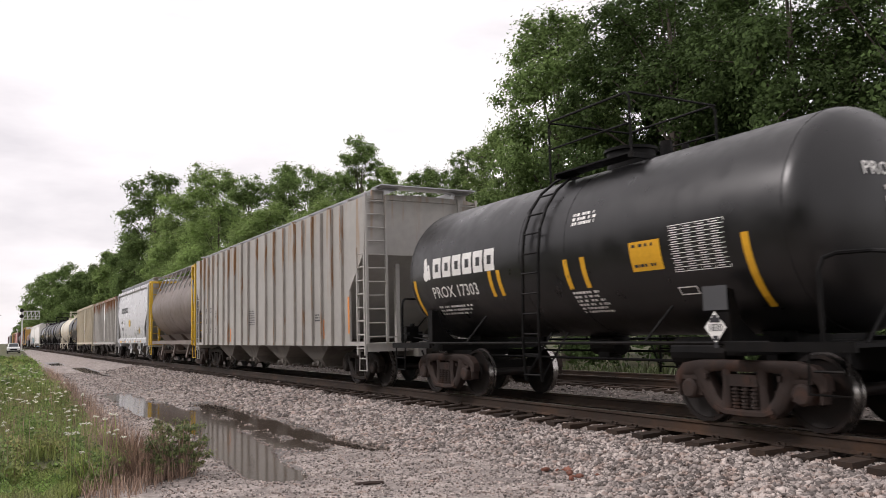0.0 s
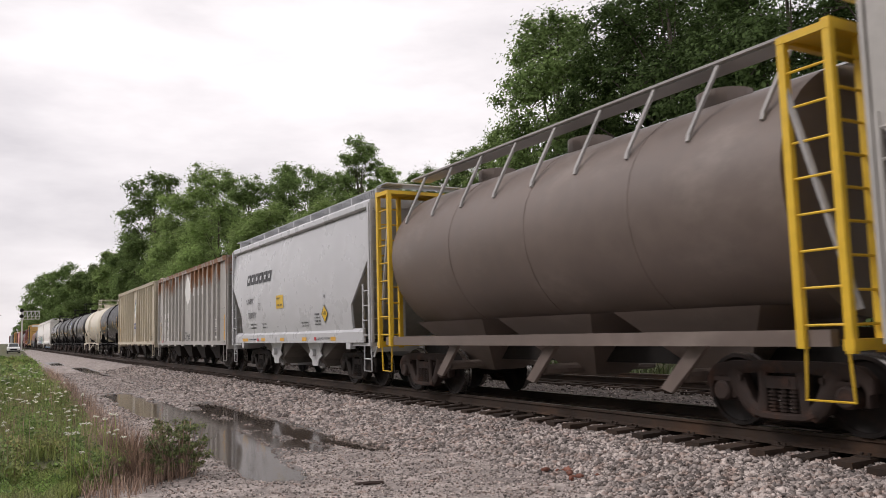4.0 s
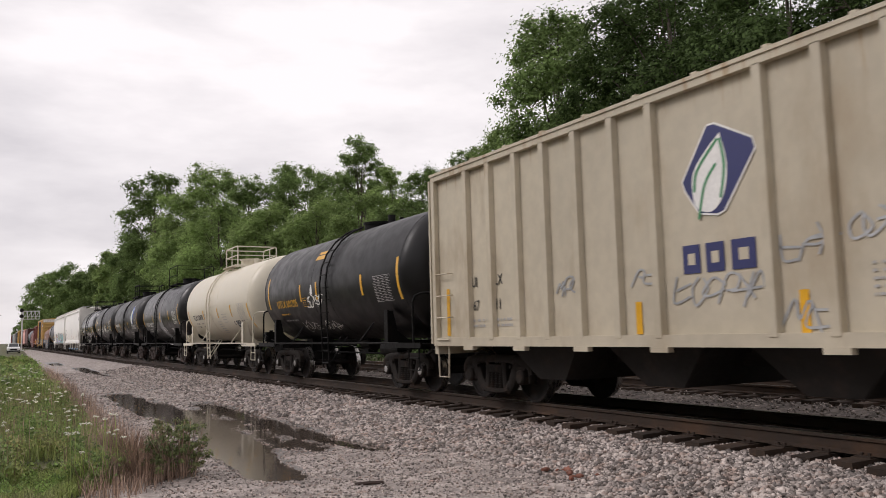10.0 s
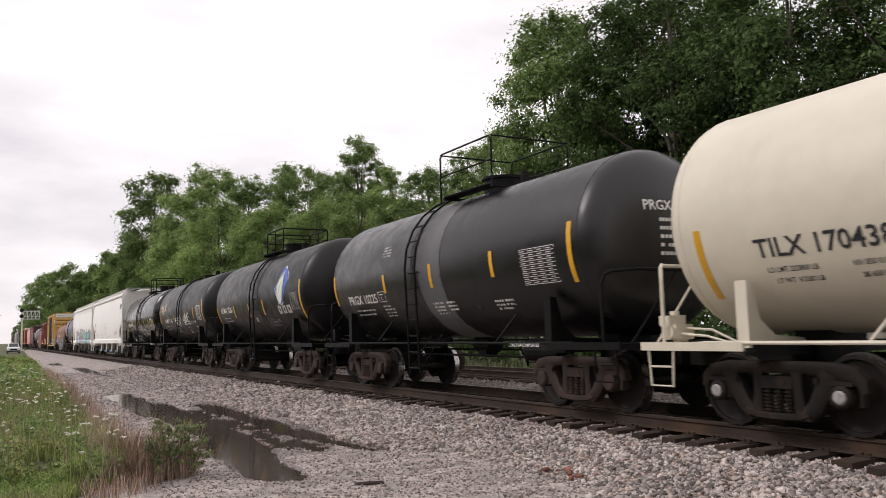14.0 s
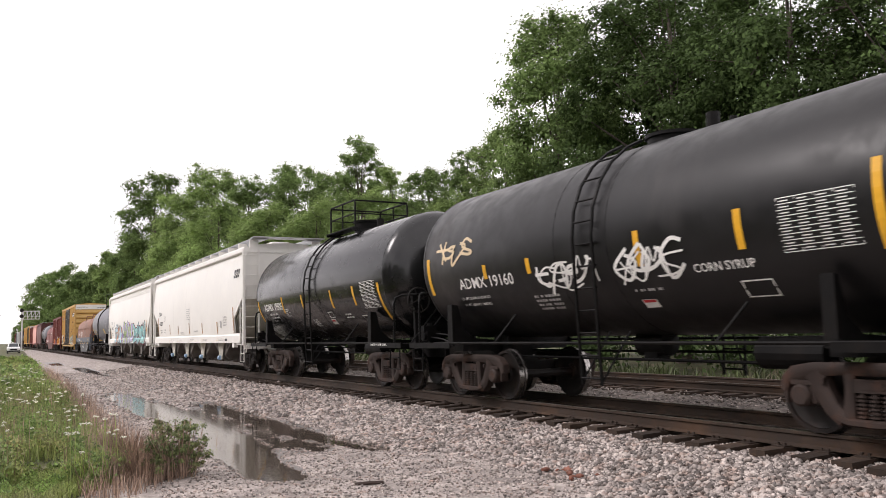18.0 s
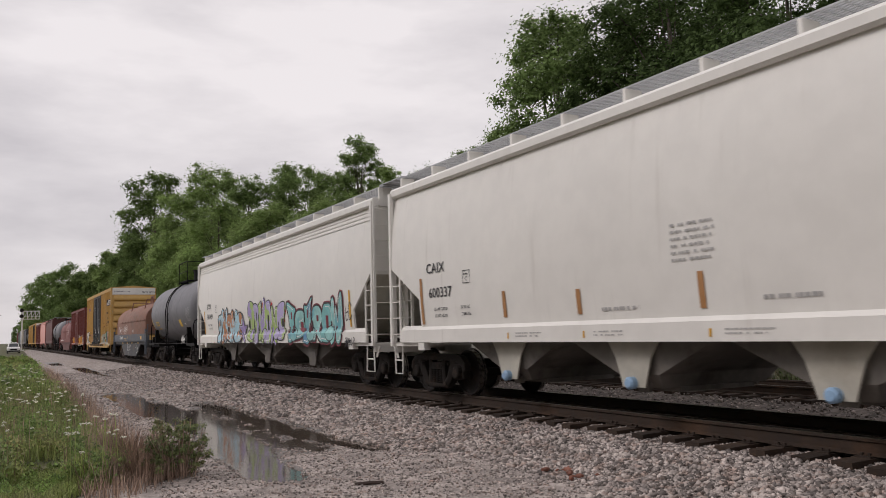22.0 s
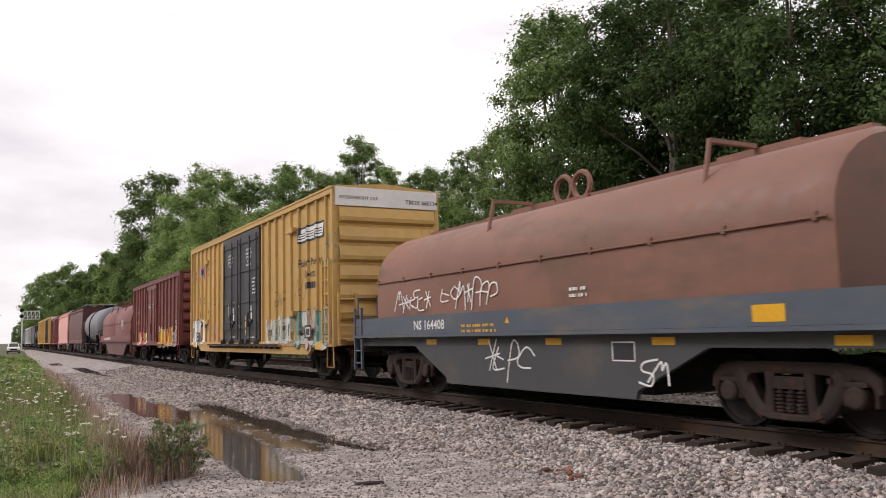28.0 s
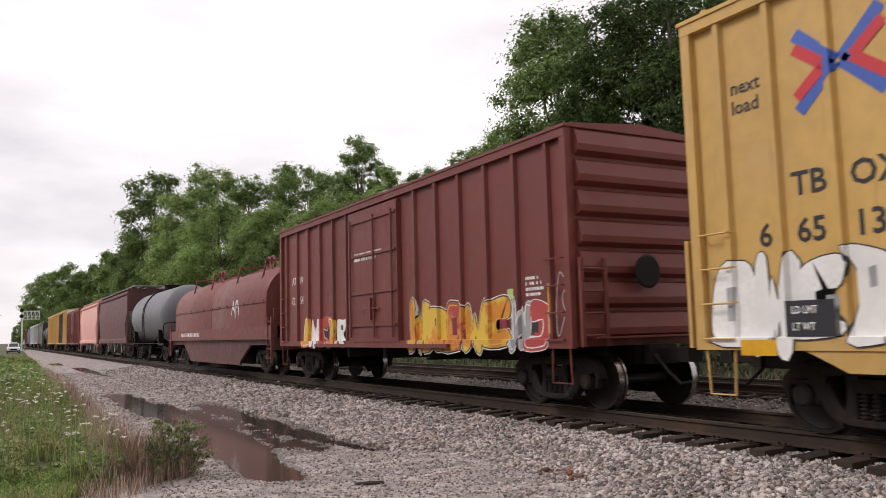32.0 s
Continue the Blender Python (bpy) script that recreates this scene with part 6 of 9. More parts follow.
thing("stick", stick, mat("wet_dark_wood", (0.05, 0.032, 0.025), 0.8, vary=0.3, bump=0.004), "short dark stick lying on the gravel road", "stick", at=pose(0, 0, ground_z(3.95, 8.95)))

M_GRASS = mat("summer_grass", (0.25, 0.30, 0.095), 0.6, vary=0.3, scale=0.8, second=(0.34, 0.32, 0.16), second_cut=(0.45, 0.65), island=0.4, transl=0.3)
M_WEED = mat("broad_weed_leaves", (0.19, 0.285, 0.075), 0.55, vary=0.35, scale=1.2, second=(0.30, 0.28, 0.11), second_cut=(0.5, 0.66), island=0.45, transl=0.3)
# grass green darkened to carry the shadow of the trees
M_RANK = mat("rank_shaded_grass", (0.075, 0.10, 0.035), 0.65, vary=0.35, scale=1.0, second=(0.12, 0.105, 0.06), second_cut=(0.5, 0.68), island=0.45, transl=0.2)
M_DRYSTALK = mat("dry_reddish_stalks", (0.35, 0.245, 0.185), 0.8, vary=0.3, scale=4, island=0.45, transl=0.15)
M_FLOWER = mat("creamy_white_umbels", (0.70, 0.70, 0.58), 0.7, vary=0.1, island=0.2, transl=0.3)


def blades(name, label, category, places, height, width, seed, material, bend=0.35):
    """Upright blades: two quads each, bent over at the tip."""
    rng = np.random.default_rng(seed)
    n = len(places)
    ang = rng.random(n) * 2 * math.pi
    a = np.stack([np.cos(ang), np.sin(ang), np.zeros(n)], 1)
    b = np.stack([-np.sin(ang), np.cos(ang), np.zeros(n)], 1)
    h = height * (0.5 + 0.75 * rng.random(n))[:, None]
    w = width * (0.6 + 0.8 * rng.random(n))[:, None]
    up = np.array([[0, 0, 1.0]])
    lean = b * (rng.random(n)[:, None] * bend)
    p0 = places
    p1 = places + (up * 0.6 + lean * 0.35) * h
    p2 = places + (up * (1.0 - 0.25 * np.linalg.norm(lean, axis=1)[:, None]) + lean) * h
    v = np.stack([p0 - a * w, p0 + a * w, p1 - a * w * 0.75, p1 + a * w * 0.75, p2 - a * w * 0.1, p2 + a * w * 0.1], 1).reshape(-1, 3)
    k = np.arange(n)[:, None] * 6
    f = np.concatenate([k + np.array([[0, 1, 3, 2]]), k + np.array([[2, 3, 5, 4]])])
    return tagged(new(name, numpy_mesh(name, v, f, material)), label=label, category=category, kind="stuff")


grassy = lambda x, y, z: x < verge(y) - 0.42 and noise.noise(Vector((x * 0.9, y * 0.6, 4.0))) > -0.3
blades("grass", "tall green verge grass beside the road", "grass", scatter(21, 30000, -3.0, 2.4, 10.7, 26.0, grassy, 1.5), 0.34, 0.0065, 21, M_GRASS, 0.9)
blades("grass", "short yellowing grass at the edge of the verge", "grass", scatter(27, 15000, -2.0, 1.9, 9.6, 11.6, lambda x, y, z: x < verge(y) - 0.3), 0.15, 0.006, 27, M_GRASS, 1.0)
blades("grass", "green verge grass farther along the road", "grass", scatter(22, 26000, -4.0, 3.6, 26.0, 95.0, grassy, 1.5), 0.42, 0.016, 22, M_GRASS, 0.9)
blades("grass", "rank weedy grass beyond the second track", "grass", scatter(28, 7000, 17.6, 20.5, 3.0, 60.0, lambda x, y, z: noise.noise(Vector((x * 0.5, y * 0.35, 8.0))) > -0.05, 1.4), 0.55, 0.02, 28, M_RANK, 0.9)


def leafy(name, label, category, places, height, n_leaf, size, seed, material):
    rng = np.random.default_rng(seed)
    clumps = [(p[0], p[1], p[2] + height * (0.30 + 0.5 * rng.random()) * (1.0 + 0.7 * noise.noise(Vector((p[0] * 1.1, p[1] * 0.7, 12.0)))), height * (0.28 + 0.25 * rng.random())) for p in places]
    v, f = leaf_cloud(rng, clumps, n_leaf, size)
    return tagged(new(name, numpy_mesh(name, v, f, material)), label=label, category=category, kind="stuff")


leafy("weeds", "leafy green weeds in the verge", "weeds", scatter(23, 900, -2.6, 2.2, 10.6, 30.0, grassy, 1.5), 0.42, 62000, 0.022, 23, M_WEED)
leafy("weeds", "low leafy weeds at the foot of the verge", "weeds", scatter(29, 420, -2.0, 1.8, 9.9, 11.6, lambda x, y, z: x < verge(y) - 0.4), 0.22, 15000, 0.016, 29, M_WEED)
leafy("weeds", "leafy green weeds along the far verge", "weeds", scatter(24, 320, -3.0, 3.2, 30.0, 90.0, grassy, 1.2), 0.55, 14000, 0.07, 24, M_WEED)
pink_edge = lambda x, y, z: verge(y) - (0.62 if y > 12 else 0.40) < x < verge(y) + 0.02 + 0.22 * noise.noise(Vector((3.0, y * 0.8, 1.0)))
blades("dry_stalks", "dry reddish-brown weed stalks at the road's edge", "weeds", scatter(25, 17000, 0.6, 3.8, 10.3, 50.0, pink_edge, 1.25), 0.48, 0.0042, 25, M_DRYSTALK, 1.2)
blades("dry_stalks", "thin dead stalks standing among the green weeds", "weeds", scatter(32, 2200, -2.0, 2.2, 10.6, 24.0, grassy, 1.4), 0.62, 0.0035, 32, M_DRYSTALK, 0.5)
blades("dry_stalks", "dry brown stalks standing thick beside the bush", "weeds", scatter(33, 1100, 1.35, 2.0, 10.6, 11.8), 0.55, 0.0042, 33, M_DRYSTALK, 0.9)
blades("dry_stalks", "dead brown stubble on the gravel by the verge", "weeds", scatter(30, 900, 0.9, 2.6, 9.5, 11.3, lambda x, y, z: verge(y) - 0.5 < x < verge(y) + 0.5), 0.22, 0.005, 30, M_DRYSTALK, 1.1)


def umbels(places, seed):
    """Flat white flower heads on thin stalks."""
    rng = np.random.default_rng(seed)
    g, s = Geo(), Geo()
    for p in places:
        h = 0.42 + 0.4 * rng.random()
        x, y, z = p[0] + rng.normal() * 0.03, p[1] + rng.normal() * 0.03, p[2] + h
        s.tube([tuple(p), (x, y, z)], 0.004, 3)
        r = 0.022 + 0.03 * rng.random() ** 2
        for i in range(12):
            a, q = rng.random() * 6.28, r * rng.random() ** 0.5
            c = (x + math.cos(a) * q, y + math.sin(a) * q, z + 0.006 * rng.normal() - 0.3 * q * q / r)
            k = 0.008 + 0.005 * rng.random()
            g.add([(c[0] - k, c[1] - k, c[2]), (c[0] + k, c[1] - k, c[2] + 0.003), (c[0] + k, c[1] + k, c[2]), (c[0] - k, c[1] + k, c[2] + 0.003), (c[0], c[1], c[2] + k)], [(0, 1, 4), (1, 2, 4), (2, 3, 4), (3, 0, 4), (0, 3, 2, 1)])
    ob = tagged(new("wildflowers", g.mesh("wildflowers", M_FLOWER)), label="creamy white umbel flowers standing over the grass", category="wildflowers", kind="stuff")
    part("flower_stalks", s, M_GRASS, ob)


umbels(scatter(26, 620, -2.6, 1.5, 10.4, 34.0, lambda x, y, z: grassy(x, y, z) and noise.noise(Vector((x * 1.6, y * 0.8, 6.0))) > -0.15, 1.5), 26)

bush = anchor("bush", "low dark green bush at the edge of the gravel road", "bush", at=pose(2.13, 10.85, ground_z(2.13, 10.85)))
brng = np.random.default_rng(31)
stems, bc = Geo(), []
for i in range(120):
    a = brng.random() * 6.28
    rr = 0.40 * brng.random() ** 0.5
    tall = 0.10 + (0.68 - 1.2 * rr * rr) * brng.random() ** 0.9
    foot = (math.cos(a) * rr * 0.45 + 0.05 * brng.normal(), math.sin(a) * rr * 0.45 + 0.05 * brng.normal(), -0.03)
    e = (math.cos(a) * rr + 0.03 * brng.normal(), math.sin(a) * rr + 0.03 * brng.normal(), tall)
    stems.tube([foot, ((foot[0] + e[0]) / 2, (foot[1] + e[1]) / 2, tall * 0.6), e], 0.0042, 4)
    if i % 4 == 0:
        continue
    bc.append((*e, 0.045 + 0.045 * brng.random()))
    bc.append((e[0] * 0.8, e[1] * 0.8, tall * 0.62, 0.05))
part("stalk", stems, M_DRYSTALK, bush, "thin reddish stems")
bv, bf = leaf_cloud(brng, bc, 6600, 0.0165)
part("leaves", numpy_mesh("leaves", bv, bf, mat("bush_leaves", (0.16, 0.20, 0.07), 0.6, vary=0.3, second=(0.19, 0.14, 0.075), second_cut=(0.52, 0.7), island=0.5, transl=0.25)), None, bush)

under = []
urng = np.random.default_rng(33)
for i in range(620):
    y = 4 + 150 * urng.random() ** 1.3
    x = 19.2 + 4.0 * urng.random()
    under.append((x, y, 0.1 + 3.4 * urng.random() * (0.25 + 0.25 * (x - 19.2)), 0.5 + 0.7 * urng.random()))
# leaf colour holds the tree shadow over the undergrowth
uv, uf = leaf_cloud(urng, under, 78000, 0.10)
tagged(new("undergrowth", numpy_mesh("undergrowth", uv, uf, leaf_mat("shaded_green_undergrowth", (0.055, 0.085, 0.03), transl=0.2))), label="rank green undergrowth at the foot of the trees", category="undergrowth", kind="stuff")



# ---- markings, emblems and spray paint ----
def lifted(surf, d):
    def f(y, z):
        p = surf(y, z)
        return (p[0] - d, p[1], p[2])
    return f


def flat_part(c, name, g, material, label=""):
    m = bpy.data.meshes.new(name)
    m.from_pydata(g.v, [], g.f)
    m.materials.append(material)
    ob = new(name, m)
    ob.parent = c
    return tagged(ob, label=label)


def fan(g, surf, pts):
    """A filled outline in (y, z): centre, half-way ring and rim, so that it bends with the side."""
    n = len(pts)
    cy, cz = sum(p[0] for p in pts) / n, sum(p[1] for p in pts) / n
    v = [surf(cy, cz)] + [surf((cy + y) / 2, (cz + z) / 2) for y, z in pts] + [surf(y, z) for y, z in pts]
    f = []
    for i in range(n):
        j = (i + 1) % n
        f += [(0, 1 + i, 1 + j), (1 + i, 1 + n + i, 1 + n + j, 1 + j)]
    g.add(v, f)


def capsule(a, b, r, r2=None, n=7):
    """The outline of a fat stroke from a to b."""
    r2 = r if r2 is None else r2
    t = math.atan2(b[1] - a[1], b[0] - a[0])
    out = [(b[0] + r2 * math.cos(t - math.pi / 2 + math.pi * i / n), b[1] + r2 * math.sin(t - math.pi / 2 + math.pi * i / n)) for i in range(n + 1)]
    return out + [(a[0] + r * math.cos(t + math.pi / 2 + math.pi * i / n), a[1] + r * math.sin(t + math.pi / 2 + math.pi * i / n)) for i in range(n + 1)]


def ribbon(g, surf, pts, w):
    """A painted line of even width along pts, in one strip."""
    v = []
    for k, (y, z) in enumerate(pts):
        a, b = pts[max(k - 1, 0)], pts[min(k + 1, len(pts) - 1)]
        d = math.hypot(b[0] - a[0], b[1] - a[1]) or 1e-6
        ny, nz = -(b[1] - a[1]) / d * w / 2, (b[0] - a[0]) / d * w / 2
        v += [surf(y - ny, z - nz), surf(y + ny, z + nz)]
    g.add(v, [(2 * k, 2 * k + 2, 2 * k + 3, 2 * k + 1) for k in range(len(pts) - 1)])


GLYPHS = [
    [[(0.0, 0.9), (0.1, 0.1), (0.5, 0.15), (0.9, 0.8), (0.6, 1.0)]],
    [[(0.9, 0.8), (0.4, 1.0), (0.05, 0.5), (0.4, 0.0), (0.9, 0.3)]],
    [[(0.0, 0.0), (0.3, 1.05), (0.45, 0.45), (0.62, 1.0), (0.95, -0.1)]],
    [[(0.1, 1.0), (0.12, 0.0), (0.8, 0.08)], [(0.1, 0.5), (0.7, 0.6)]],
    [[(0.15, -0.15), (0.3, 0.9), (0.8, 0.95), (0.75, 0.5), (0.3, 0.45)]],
    [[(0.0, 0.5), (1.0, 0.62)], [(0.6, 1.05), (0.4, -0.1)], [(0.2, 0.95), (0.85, 0.1)]],
    [[(0.9, 0.95), (0.3, 0.9), (0.2, 0.6), (0.8, 0.4), (0.7, 0.0), (0.0, 0.12)]],
    [[(0.5, 0.95), (0.1, 0.5), (0.5, 0.05), (0.9, 0.5), (0.5, 0.95)]],
]


def curve_through(seg, steps=5):
    """A smooth line through a few points."""
    pts = []
    for i in range(len(seg) - 1):
        p, q, r, t = seg[max(i - 1, 0)], seg[i], seg[i + 1], seg[min(i + 2, len(seg) - 1)]
        for e in range(steps):
            v = e / steps
            pts.append(tuple(0.5 * (2 * q[d] + (r[d] - p[d]) * v + (2 * p[d] - 5 * q[d] + 4 * r[d] - t[d]) * v * v + (3 * q[d] - p[d] - 3 * r[d] + t[d]) * v ** 3) for d in (0, 1)))
    return pts + [seg[-1]]


def scribble(c, surf, y0, y1, z0, z1, material, seed, w=0.028, name="spray_tag"):
    """A line tag, unreadable: hand-drawn hooks, loops and crossings one after the other."""
    rng = random.Random(seed)
    h = z1 - z0
    count = max(2, round(abs(y0 - y1) / (h * 0.72)))
    k = (y1 - y0) / count
    for i in range(count):
        tall, foot, wide = rng.uniform(0.75, 1.15), rng.uniform(-0.12, 0.2), rng.uniform(1.5, 2.1)
        for stroke in GLYPHS[rng.randrange(len(GLYPHS))]:
            put = [(y0 + k * (i + 0.08 + wide * 0.9 * u + 0.3 * (v - 0.5) + rng.uniform(-0.2, 0.2)), z0 + h * (foot + (tall - foot) * v + rng.uniform(-0.13, 0.13))) for u, v in stroke]
            g = Geo()
            ribbon(g, lifted(surf, 0.002 + 0.0004 * i), curve_through(put), w)
            flat_part(c, name, g, material)


def flat_shape(c, surf, name, material, outline, up):
    """A painted area with any outline in (y, z): sliced in height so that it follows the side."""
    bm = bmesh.new()
    bm.faces.new([bm.verts.new((0, y, z)) for y, z in outline])
    bmesh.ops.triangulate(bm, faces=bm.faces[:])
    for z in (1.334, 1.37, 1.41, 1.46, 1.55, 1.75, 1.95, 2.15, 2.5, 2.8, 3.2, 3.6):
        if min(p[1] for p in outline) < z < max(p[1] for p in outline):
            bmesh.ops.bisect_plane(bm, geom=bm.verts[:] + bm.edges[:] + bm.faces[:], plane_co=(0, 0, z), plane_no=(0, 0, 1), dist=1e-6)
    put = lifted(surf, up)
    for v in bm.verts:
        v.co = put(v.co.y, v.co.z)
    m = bpy.data.meshes.new(name)
    bm.to_mesh(m)
    bm.free()
    m.materials.append(material)
    ob = new(name, m)
    ob.parent = c
    return ob


FORMS = [  # outlines of sprayed forms in a unit box, and a counter shape in each
    ([(0.0, 0.2), (0.15, 0.0), (0.95, 0.05), (1.0, 0.3), (0.5, 0.33), (0.48, 0.62), (0.92, 0.66), (0.95, 1.0), (0.3, 1.0), (0.02, 0.8)], [(0.62, 0.36), (0.9, 0.4), (0.88, 0.58), (0.6, 0.58)]),
    ([(0.1, 0.0), (0.9, 0.0), (1.0, 0.5), (0.85, 0.95), (0.5, 1.05), (0.12, 0.92), (0.0, 0.45)], [(0.4, 0.3), (0.62, 0.3), (0.64, 0.68), (0.42, 0.7)]),
    ([(0.15, 0.0), (0.75, -0.05), (0.72, 0.7), (1.0, 1.1), (0.45, 1.0), (0.1, 0.9), (0.25, 0.6)], [(0.4, 0.62), (0.52, 0.6), (0.55, 0.82), (0.42, 0.85)]),
    ([(0.0, 1.0), (0.3, 1.05), (0.36, 0.5), (0.5, 0.85), (0.64, 0.5), (0.7, 1.05), (1.0, 1.0), (0.88, 0.0), (0.6, -0.02), (0.5, 0.32), (0.4, 0.0), (0.12, 0.02)], [(0.46, 0.05), (0.56, 0.05), (0.51, 0.22), (0.5, 0.22)]),
    ([(0.05, 0.0), (0.4, 0.0), (0.45, 0.3), (0.7, 0.0), (1.05, 0.02), (0.75, 0.42), (0.95, 0.6), (0.9, 0.95), (0.5, 1.02), (0.08, 0.98)], [(0.42, 0.6), (0.62, 0.6), (0.62, 0.78), (0.42, 0.8)]),
]


def mural(c, surf, y0, y1, z0, z1, fills, outline, seed, n, rim=None, counter=None, halo=None, line=0.05, drips=None, drop=0.0, floor=0.0):
    """Fat interlocked sprayed forms without readable words: halo, dark outline, mottled fill, counters and a thin pale inner line."""
    rng = random.Random(seed)
    w, h = (y0 - y1) / n, z1 - z0
    for i in range(n):
        shape, hole = FORMS[(i * 2 + seed + rng.randrange(2)) % len(FORMS)]
        top, foot, flip = rng.uniform(0.86, 1.04), rng.uniform(-0.02, 0.08), rng.random() < 0.4
        shape = [(p[0] + rng.uniform(-0.09, 0.09), p[1] + rng.uniform(-0.07, 0.07)) for p in shape]
        def put(p, k=1.0):
            u = 0.5 + ((1 - p[0] if flip else p[0]) - 0.5) * k * 1.12
            v = 0.5 + (p[1] - 0.5) * k
            return (y0 - (i + u) * w - 0.06 * h * v, max(z0 + h * (foot + (top - foot) * v), floor))
        ring = curve_through([put(p) for p in shape + shape[:1]], 3)
        lift = 0.0006 * (i % 2)
        if halo:
            g = Geo()
            ribbon(g, lifted(surf, 0.003 + lift), ring, line * 3.4)
            flat_part(c, "spray_halo", g, halo)
        g = Geo()
        ribbon(g, lifted(surf, 0.006 + lift), ring, line * 2)
        ob = flat_part(c, "spray_outline", g, outline)
        if drop:
            flat_shape(ob, surf, "spray_shadow", outline, [(p[0] + drop, max(p[1] - drop * 0.35, floor)) for p in ring[:-1]], 0.0048 + lift)
        flat_shape(c, surf, "spray_fill", fills[i % len(fills)], ring[:-1], 0.008 + lift)
        if counter:
            flat_shape(ob, surf, "spray_counter", counter, [put(p) for p in hole], 0.0105)
        if rim:
            g = Geo()
            inner = curve_through([put(p, 0.86) for p in shape + shape[:1]], 3)
            ribbon(g, lifted(surf, 0.0125), inner[: len(inner) * 2 // 3], 0.022)
            flat_part(ob, "spray_rim", g, rim)
        if drips and i % 2 == 0:
            by, bz, r = y0 - (i + 0.9) * w, z0 + h * 0.2, w * 0.42
            ball = [(by + r * math.cos(0.45 * q), max(bz + r * 0.62 * math.sin(0.45 * q), floor)) for q in range(14)]
            g = Geo()
            ribbon(g, lifted(surf, 0.0135), ball + ball[:1], line * 1.1)
            flat_part(c, "spray_outline", g, outline)
            flat_shape(c, surf, "spray_bubble", drips, ball, 0.0145)


def blocks(c, surf, y, z, w, h, n, material, lean=0.12, hole=None):
    """A brand name as plain upright shapes, one object each."""
    k = w / n
    s = lean * h
    for i in range(n):
        g = Geo()
        a, b = y - i * k - k * 0.06, y - (i + 1) * k + k * 0.10
        for q in range(4):
            u0, u1 = q / 4, (q + 1) / 4
            g.add([surf(a - s * u0, z + h * u0), surf(b - s * u0, z + h * u0), surf(b - s * u1, z + h * u1), surf(a - s * u1, z + h * u1)], [(0, 1, 2, 3)])
        ob = flat_part(c, "brand_shape", g, material)
        if hole:
            g = Geo()
            a, b = y - i * k - k * 0.32, y - (i + 1) * k + k * 0.34
            u0, u1 = 0.30, 0.70
            t = lifted(surf, 0.003)
            g.add([t(a - s * u0, z + h * u0), t(b - s * u0, z + h * u0), t(b - s * u1, z + h * u1), t(a - s * u1, z + h * u1)], [(0, 1, 2, 3)])
            flat_part(ob, "shape_hole", g, hole)


def frame_mark(c, surf, y, z, w, h, material, t=0.018, text=None):
    g = Geo()
    for y0, y1, z0, z1 in ((y, y - w, z, z + t), (y, y - w, z + h - t, z + h), (y, y - t, z, z + h), (y - w + t, y - w, z, z + h)):
        g.add([surf(y0, z0), surf(y1, z0), surf(y1, z1), surf(y0, z1)], [(0, 1, 2, 3)])
    flat_part(c, "boxed_mark", g, material)
    if text:
        mark(c, text, y - w * 0.32, z + h * 0.18, h * 0.34, material, surf)
        bars(c, y - w * 0.15, z + h * 0.66, w * 0.7, 1, 0.1, h * 0.12, material, surf, 3)


def diamond(c, surf, y, z, ry, rz, material, name="emblem", label=""):
    g = Geo()
    fan(g, surf, [(y + ry, z), (y + ry * 0.5, z + rz * 0.5), (y, z + rz), (y - ry * 0.5, z + rz * 0.5), (y - ry, z), (y - ry * 0.5, z - rz * 0.5), (y, z - rz), (y + ry * 0.5, z - rz * 0.5)])
    return flat_part(c, name, g, material, label)


def stripes_on(c, surf, items, material=M_REFLECT, w=0.11):
    for y, z0, z1 in items:
        rect(c, "reflector_stripe", y + w / 2, y - w / 2, z0, z1, material, surf, "reflective strip", n=6)


def leaf_emblem(c, surf, y, z, ry, rz, edge, body, leaf, vein):
    """A rounded tilted diamond with a pale two-veined leaf in its lower corner."""
    put = lambda pts: [(y - u * ry, z + v * rz) for u, v in pts]
    rim = put([(-0.22, 0.93), (-0.02, 0.93), (0.94, 0.42), (0.99, 0.22), (0.12, -0.93), (-0.06, -0.98), (-0.55, -0.9), (-0.93, -0.36), (-0.99, -0.16)])
    g = Geo()
    ribbon(g, lifted(surf, 0.003), rim + rim[:1], 0.05)
    flat_part(c, "emblem_edge", g, edge)
    flat_shape(c, surf, "emblem", body, rim, 0.005)
    blade = curve_through(put([(0.12, 0.72), (0.28, 0.04), (0.15, -0.6), (-0.2, -0.92), (-0.6, -0.8), (-0.72, -0.44), (-0.67, 0.0), (-0.3, 0.4), (0.12, 0.72)]), 3)
    flat_shape(c, surf, "emblem_leaf", leaf, blade[:-1], 0.009)
    for pts in ([(0.05, 0.60), (-0.55, 0.02), (-0.66, -0.44)], [(0.11, 0.60), (0.2, 0.0), (0.06, -0.66)], [(-0.02, 0.08), (-0.36, -0.32), (-0.57, -1.04)]):
        g = Geo()
        ribbon(g, lifted(surf, 0.012), curve_through(put(pts), 4), rz * 0.07)
        flat_part(c, "emblem_vein", g, vein)


